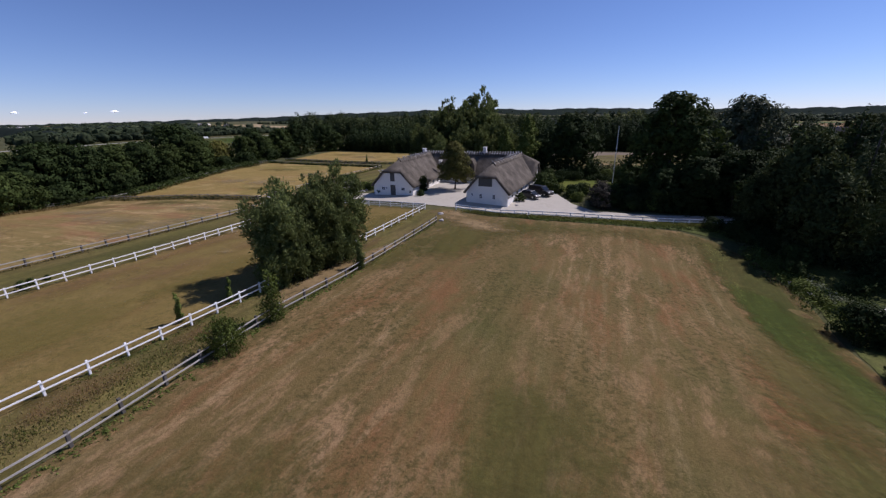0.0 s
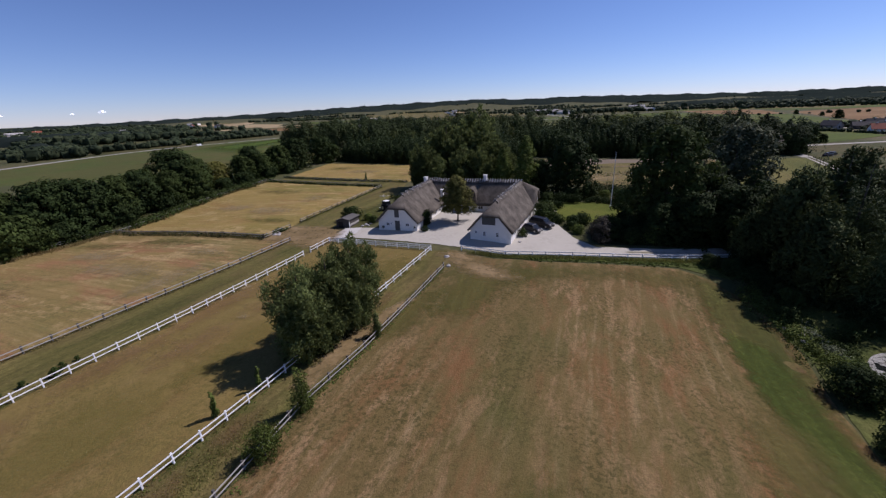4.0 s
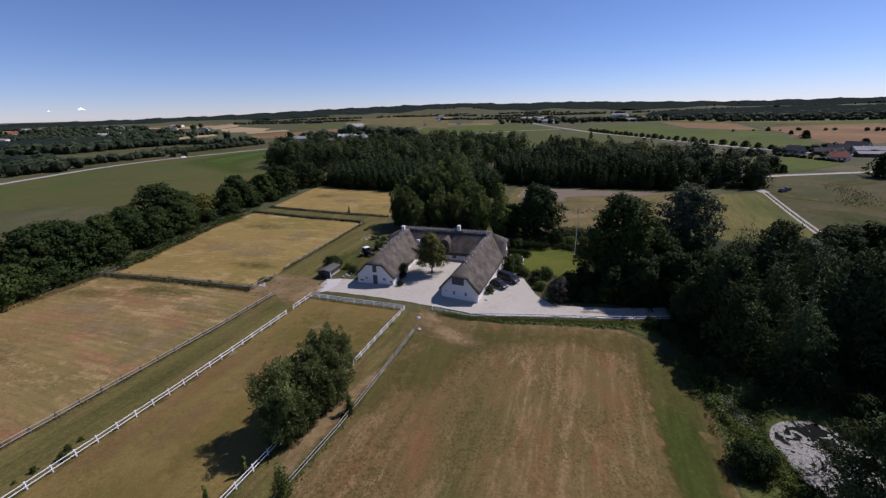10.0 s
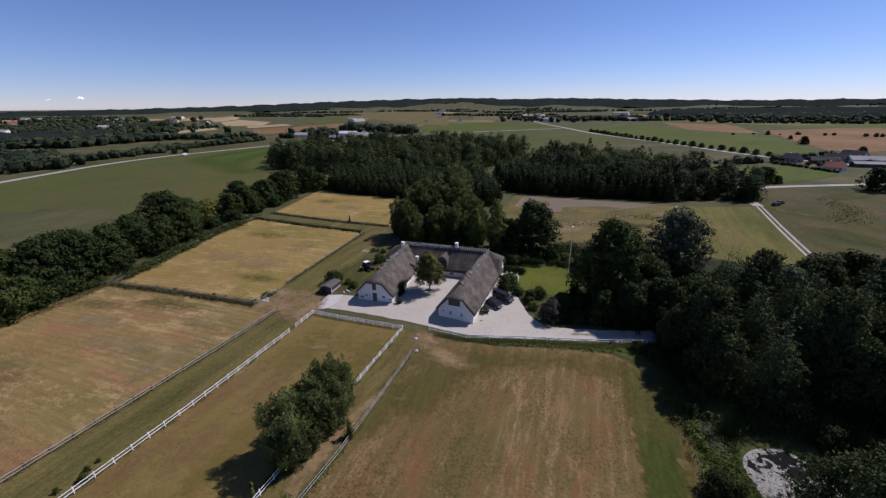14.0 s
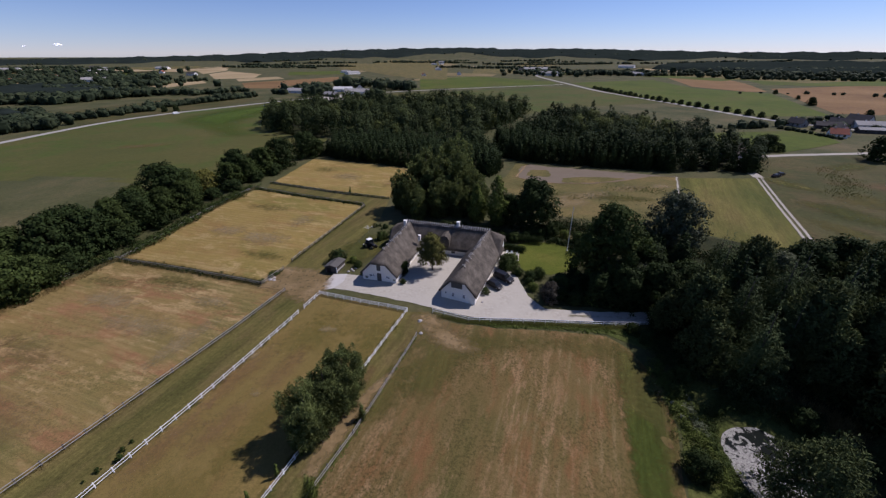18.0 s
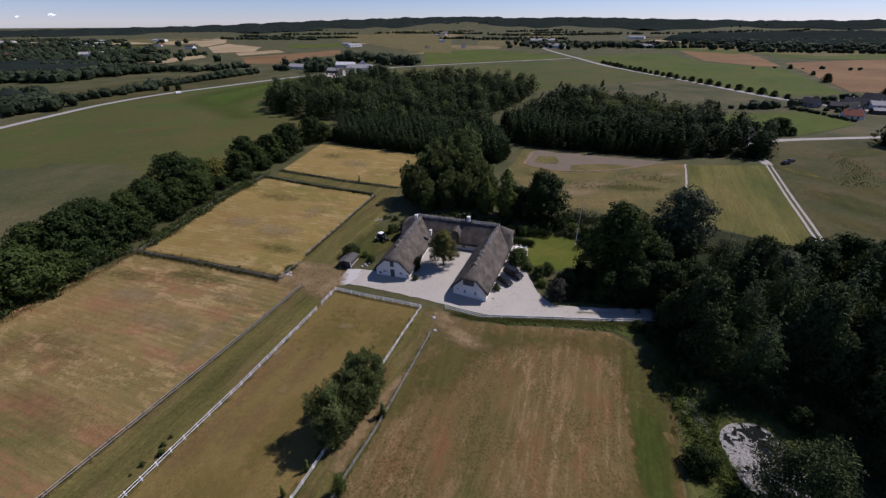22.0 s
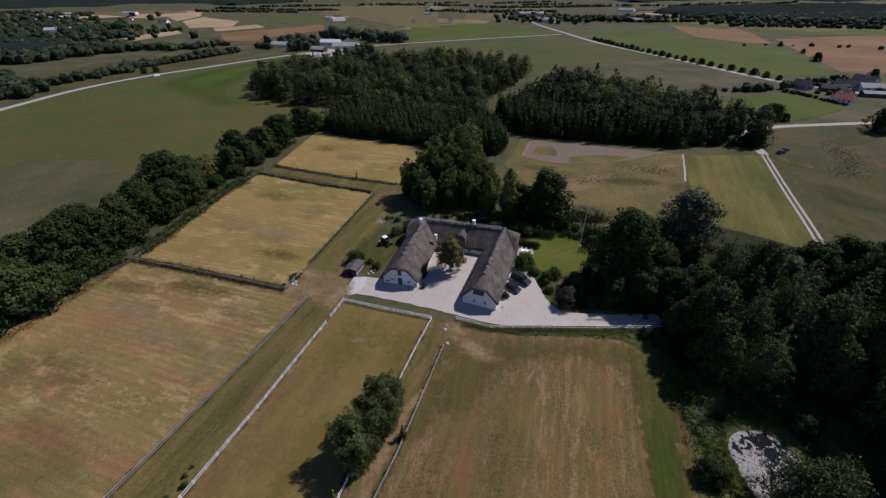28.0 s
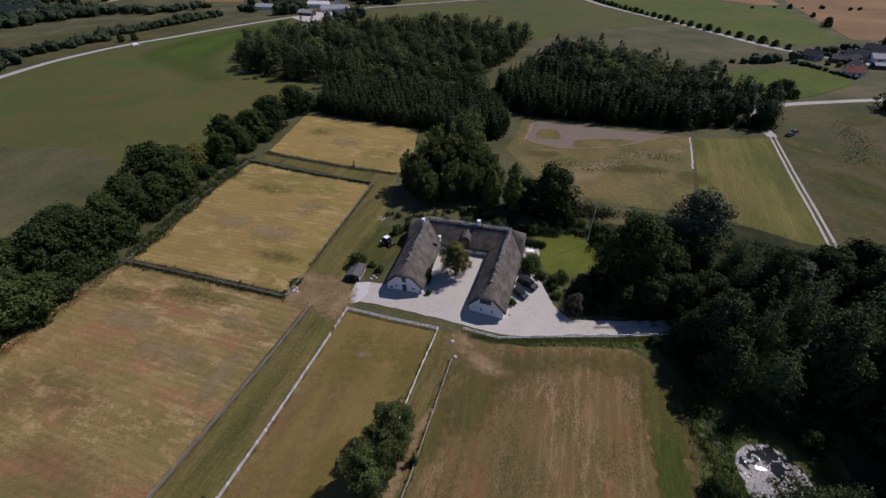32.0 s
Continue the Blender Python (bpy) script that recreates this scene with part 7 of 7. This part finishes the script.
def canopy():
    """The closed crown roof of the woods on the hills, with its ragged near edge."""
    az = np.radians(np.arange(-64, 66.1, 0.4))
    rr = np.concatenate([np.arange(2150, 2900, 28.0), np.arange(2900, 4400, 55.0)])
    a, r = np.meshgrid(az, rr)
    x, y = np.sin(a) * r, np.cos(a) * r
    edge = 2380 + 170 * np.sin(a * 9 + 1) + 110 * np.sin(a * 23) + 60 * np.sin(a * 61 + 2)
    up = np.clip((r - edge) / 60, 0, 1)
    rough = np.array([[noise.noise((p / 34, q / 34, 0)) + 0.6 * noise.noise((p / 120, q / 120, 4)) for p, q in zip(u, w)] for u, w in zip(x, y)])
    z = land(x, y) - 4 + up * (11 + 7 * rough)
    n, m = a.shape
    i, j = np.meshgrid(np.arange(m - 1), np.arange(n - 1))
    k = (j * m + i).ravel()
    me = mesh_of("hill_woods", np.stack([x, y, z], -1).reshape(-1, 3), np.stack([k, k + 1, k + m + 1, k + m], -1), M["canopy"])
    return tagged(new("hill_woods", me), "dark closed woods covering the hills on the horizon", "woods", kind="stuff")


canopy()


def wood_roof(outline, tall, label, cell=9.0):
    """The closed, uneven crown roof of a wood that stands far off; it drops to the ground along its border."""
    o = np.array(outline, float)
    gx, gy = np.meshgrid(np.arange(o[:, 0].min() - cell, o[:, 0].max() + 2 * cell, cell), np.arange(o[:, 1].min() - cell, o[:, 1].max() + 2 * cell, cell))
    inside, near = np.zeros(gx.shape, bool), np.full(gx.shape, 1e9)
    for a, b in zip(o, np.roll(o, -1, 0)):
        cross = (a[1] > gy) != (b[1] > gy)
        inside ^= cross & (gx < (b[0] - a[0]) * (gy - a[1]) / (b[1] - a[1] + 1e-9) + a[0])
        e = b - a
        t = np.clip(((gx - a[0]) * e[0] + (gy - a[1]) * e[1]) / (e @ e), 0, 1)
        near = np.minimum(near, np.hypot(gx - a[0] - t * e[0], gy - a[1] - t * e[1]))
    rough = np.array([[noise.noise((p / 13, q / 13, 2)) + 0.6 * noise.noise((p / 50, q / 50, 7)) for p, q in zip(u, w)] for u, w in zip(gx, gy)])
    z = land(gx, gy) + np.where(inside, np.clip(near / cell, 0.0, 1.0) * tall * (1 + 0.38 * rough), 0) - 0.8
    m = gx.shape[1]
    i, j = np.meshgrid(np.arange(m - 1), np.arange(gx.shape[0] - 1))
    keep = (inside[:-1, :-1] | inside[1:, :-1] | inside[:-1, 1:] | inside[1:, 1:]).ravel()
    k = (j * m + i).ravel()[keep]
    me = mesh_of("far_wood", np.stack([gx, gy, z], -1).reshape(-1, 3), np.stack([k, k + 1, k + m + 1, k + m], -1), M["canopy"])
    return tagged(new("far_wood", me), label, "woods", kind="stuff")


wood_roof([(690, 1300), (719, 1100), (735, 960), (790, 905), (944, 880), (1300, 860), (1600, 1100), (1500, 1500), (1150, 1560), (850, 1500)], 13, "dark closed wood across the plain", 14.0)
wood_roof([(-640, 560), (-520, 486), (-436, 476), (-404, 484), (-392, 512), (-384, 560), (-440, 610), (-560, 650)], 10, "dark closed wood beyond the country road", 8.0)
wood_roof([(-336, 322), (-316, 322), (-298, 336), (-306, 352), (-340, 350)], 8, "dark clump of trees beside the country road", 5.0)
_h = []
for _i in range(26):
    _a0 = -54 + 4.2 * _i
    for _r, _n in ((2600, 8), (3450, 18)):
        _p = [(math.sin(radians(_a0 + k)) * (_r + F.uniform(-120, 120)), math.cos(radians(_a0 + k)) * (_r + F.uniform(-120, 120))) for k in (0, 4.2)]
        _h.append(rows_of_trees(_p, _n, 60 if _r < 3400 else 30, (0.8, 1.3), FAR, F))
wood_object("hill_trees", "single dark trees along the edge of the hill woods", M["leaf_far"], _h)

# bushes along the straight road, the lone trees by the lane
ROADBUSH = {"b": tree("roadside_bush", broad_clumps(R, 4.0, 2.8, 0.0, 30, 0.85, 0.32), 4.0, "leaf_dark", 900, 0.6, "round dark roadside bush", "shrub", 0.1, 3, 61, group="roadside bushes")}
grove([(276.5 - 30 * math.sin(0.5 * math.pi * i / 26) + 4, 318 + 11.5 * i, "b", 0.95 + 0.5 * ((i * 7) % 5) / 5, i * 40) for i in range(27)], ROADBUSH)
LONE = {"t": tree("field_tree", broad_clumps(R, 9.0, 5.2, 0.0, 50, 0.85, 0.26), 9.0, "leaf_dark", 3000, 0.7, "dense dark tree standing in a field", "tree", 0.25, 5, 62, group="field trees")}
grove([(226, 186, "t", 1.3, 0), (188, 210, "t", 1.0, 60), (182, 209, "t", 0.9, 10), (175, 212, "t", 0.75, 200), (168, 210, "t", 0.6, 120), (194, 208, "t", 0.5, 20), (154, 178, "t", 0.8, 70), (148, 170, "t", 0.8, 0), (392, 407, "t", 0.9, 0), (427, 463, "t", 0.5, 0), (452, 526, "t", 0.6, 0), (366, 324, "t", 0.7, 0), (-240, 392, "t", 0.6, 0), (-233, 398, "t", 0.6, 40)], LONE)


def cottage(m, L, w, h, top, wall, roof, label, group):
    """A plain house: walls, saddle roof, chimney, door and windows."""
    root = thing("house", m, label, "house", group)
    part("wall", prism([(-w / 2, -0.5), (w / 2, -0.5), (w / 2, h), (0, top - 0.1), (-w / 2, h)], -L / 2, L / 2), M[wall], root)
    e = w / 2 + 0.4
    ze = h - 0.4 * (top - h) / (w / 2)
    rf = part("roof", prism([(-e, ze), (0, top), (e, ze), (e, ze + 0.2), (0, top + 0.24), (-e, ze + 0.2)], -L / 2 - 0.4, L / 2 + 0.4), M[roof], root)
    part("chimney", box(0.6, 0.6, 1.2), M["lime"], rf, m=pose(0.3, L * 0.2, top - 0.4))
    part("door", box(0.06, 1.0, 2.0), M["door"], root, m=pose(-w / 2 - 0.02, 0, 0))
    for s in (-1, 1):
        for k in (-0.3, 0.3):
            part("window", box(0.06, 1.2, 1.1), M["glass"], root, m=pose(s * (w / 2 + 0.02), k * L, 0.9))
        part("window", box(1.2, 0.06, 1.1), M["glass"], root, m=pose(0, s * (L / 2 + 0.02), 0.9))
    return root


for _x, _y, _rz, _L, _w, _h, _t, _wa, _ro, _lb in (
        (263, 246, 62, 9, 6.5, 2.6, 5.4, "lime", "redtile", "small white house with a red tiled roof"), (272, 253, 150, 13, 7.5, 2.8, 6.6, "lime", "darktile", "white house with a dark roof"), (304, 285, 50, 14, 7.5, 2.6, 5.8, "stone", "darktile", "grey stone house with a dark slate roof"),
        (273, 288, 10, 11, 7, 2.6, 5.6, "stone", "darktile", "grey house with a dark slate roof by the road"), (316, 275, 70, 20, 9, 2.8, 5.0, "lime", "greyroof", "long white house with a grey roof"), (331, 298, 20, 14, 8, 2.8, 6.2, "lime", "darktile", "white house with a dark roof"), (300, 258, 70, 18, 6, 2.4, 3.6, "darkwood", "greyroof", "long low dark shed with a pale roof"), (286, 277, 60, 14, 7, 2.4, 4.6, "darkwood", "darktile", "low dark shed among the houses"),
        (158, 197, -65, 15, 8, 2.4, 6.2, "stone", "thatch", "old stone house with a grey thatched roof at the wood"),
        (-172, 580, 72, 28, 11, 3.2, 6.0, "lime", "greyroof", "long pale farm building"), (-114, 598, 78, 26, 12, 3.4, 6.4, "lime", "paleroof", "large white-roofed barn of the distant farm"), (-88, 556, 82, 32, 13, 3.4, 6.8, "lime", "greyroof", "large pale barn with a grey roof"), (-90, 596, 20, 14, 9, 3.6, 7.4, "lime", "greyroof", "white farmhouse beyond the wood"), (-116, 528, 62, 18, 9, 3.0, 5.6, "darkwood", "greyroof", "dark open-fronted barn at the distant farm"), (-62, 548, 80, 10, 5, 2.4, 4.0, "lime", "greyroof", "small pale shed by the road"),
        (329, 1278, 85, 70, 25, 5, 9, "lime", "greyroof", "wide pale farm hall far off"), (280, 1240, 20, 22, 10, 3.5, 7, "lime", "darktile", "distant house with a dark roof"), (-786, 947, 60, 22, 10, 3.5, 8, "lime", "redtile", "distant house with a red roof"), (-770, 985, 30, 18, 9, 3.5, 7, "lime", "redtile", "distant house with a red roof")):
    cottage(at(_x, _y, 0, _rz), _L, _w, _h, _t, _wa, _ro, _lb, "houses in the distance")
HB = random.Random(4)
_mods = [cottage(at(-860, 1460, 0, 80), 44, 16, 4.5, 8, "lime", "greyroof", "pale building far off in the plain", "houses in the distance"), cottage(at(-700, 1180, 0, 20), 20, 10, 3.6, 7.4, "lime", "redtile", "distant house with a red roof", "houses in the distance"), cottage(at(-560, 1060, 0, 70), 24, 11, 3.6, 7.4, "lime", "darktile", "distant white house with a dark roof", "houses in the distance")]
for _i in range(40):
    _az = radians(HB.uniform(-48, -35) if _i < 24 else HB.uniform(-12, 45))
    _r = HB.uniform(950, 1900)
    copy_thing(_mods[(_i * 2) % 3 if _i % 4 else 0], at(math.sin(_az) * _r, math.cos(_az) * _r, 0, HB.uniform(0, 180), HB.uniform(0.7, 1.2)))


def cloud(x, y, z, L, seed):
    """A small fair-weather cloud low over the horizon."""
    rng = random.Random(seed)
    bm = bmesh.new()
    for i in range(16):
        k = max(-1, min(1, rng.gauss(0, 0.36)))
        r = L * rng.uniform(0.04, 0.11) * (1.3 - abs(k))
        bmesh.ops.create_icosphere(bm, subdivisions=2, radius=r, matrix=Matrix.Translation((k * L / 2, rng.uniform(-0.1, 0.1) * L, rng.uniform(0, 0.16) * L * (1 - abs(k)) ** 1.5)) @ Matrix.Diagonal((1.7, 1, 0.6, 1)))
    for v in bm.verts:
        v.co += noise.noise_vector(v.co * 12 / L) * L * 0.02
    for f in bm.faces:
        f.smooth = True
    ob = new("cloud", mesh_from(bm, "cloud", M["cloud"]))
    ob.matrix_basis = pose(x, y, z, 0, 0, -math.degrees(math.atan2(x, y)))
    return tagged(ob, "small white fair-weather cloud low over the horizon", "cloud", "clouds", "structure")


for _az, _el, _L, _k in ((-38.6, 0.72, 78, 1), (-41.0, 0.60, 40, 2), (-46.2, 0.62, 60, 3)):
    cloud(4600 * math.sin(radians(_az)), 4600 * math.cos(radians(_az)), 45 + 4600 * math.tan(radians(_el)), _L, _k)
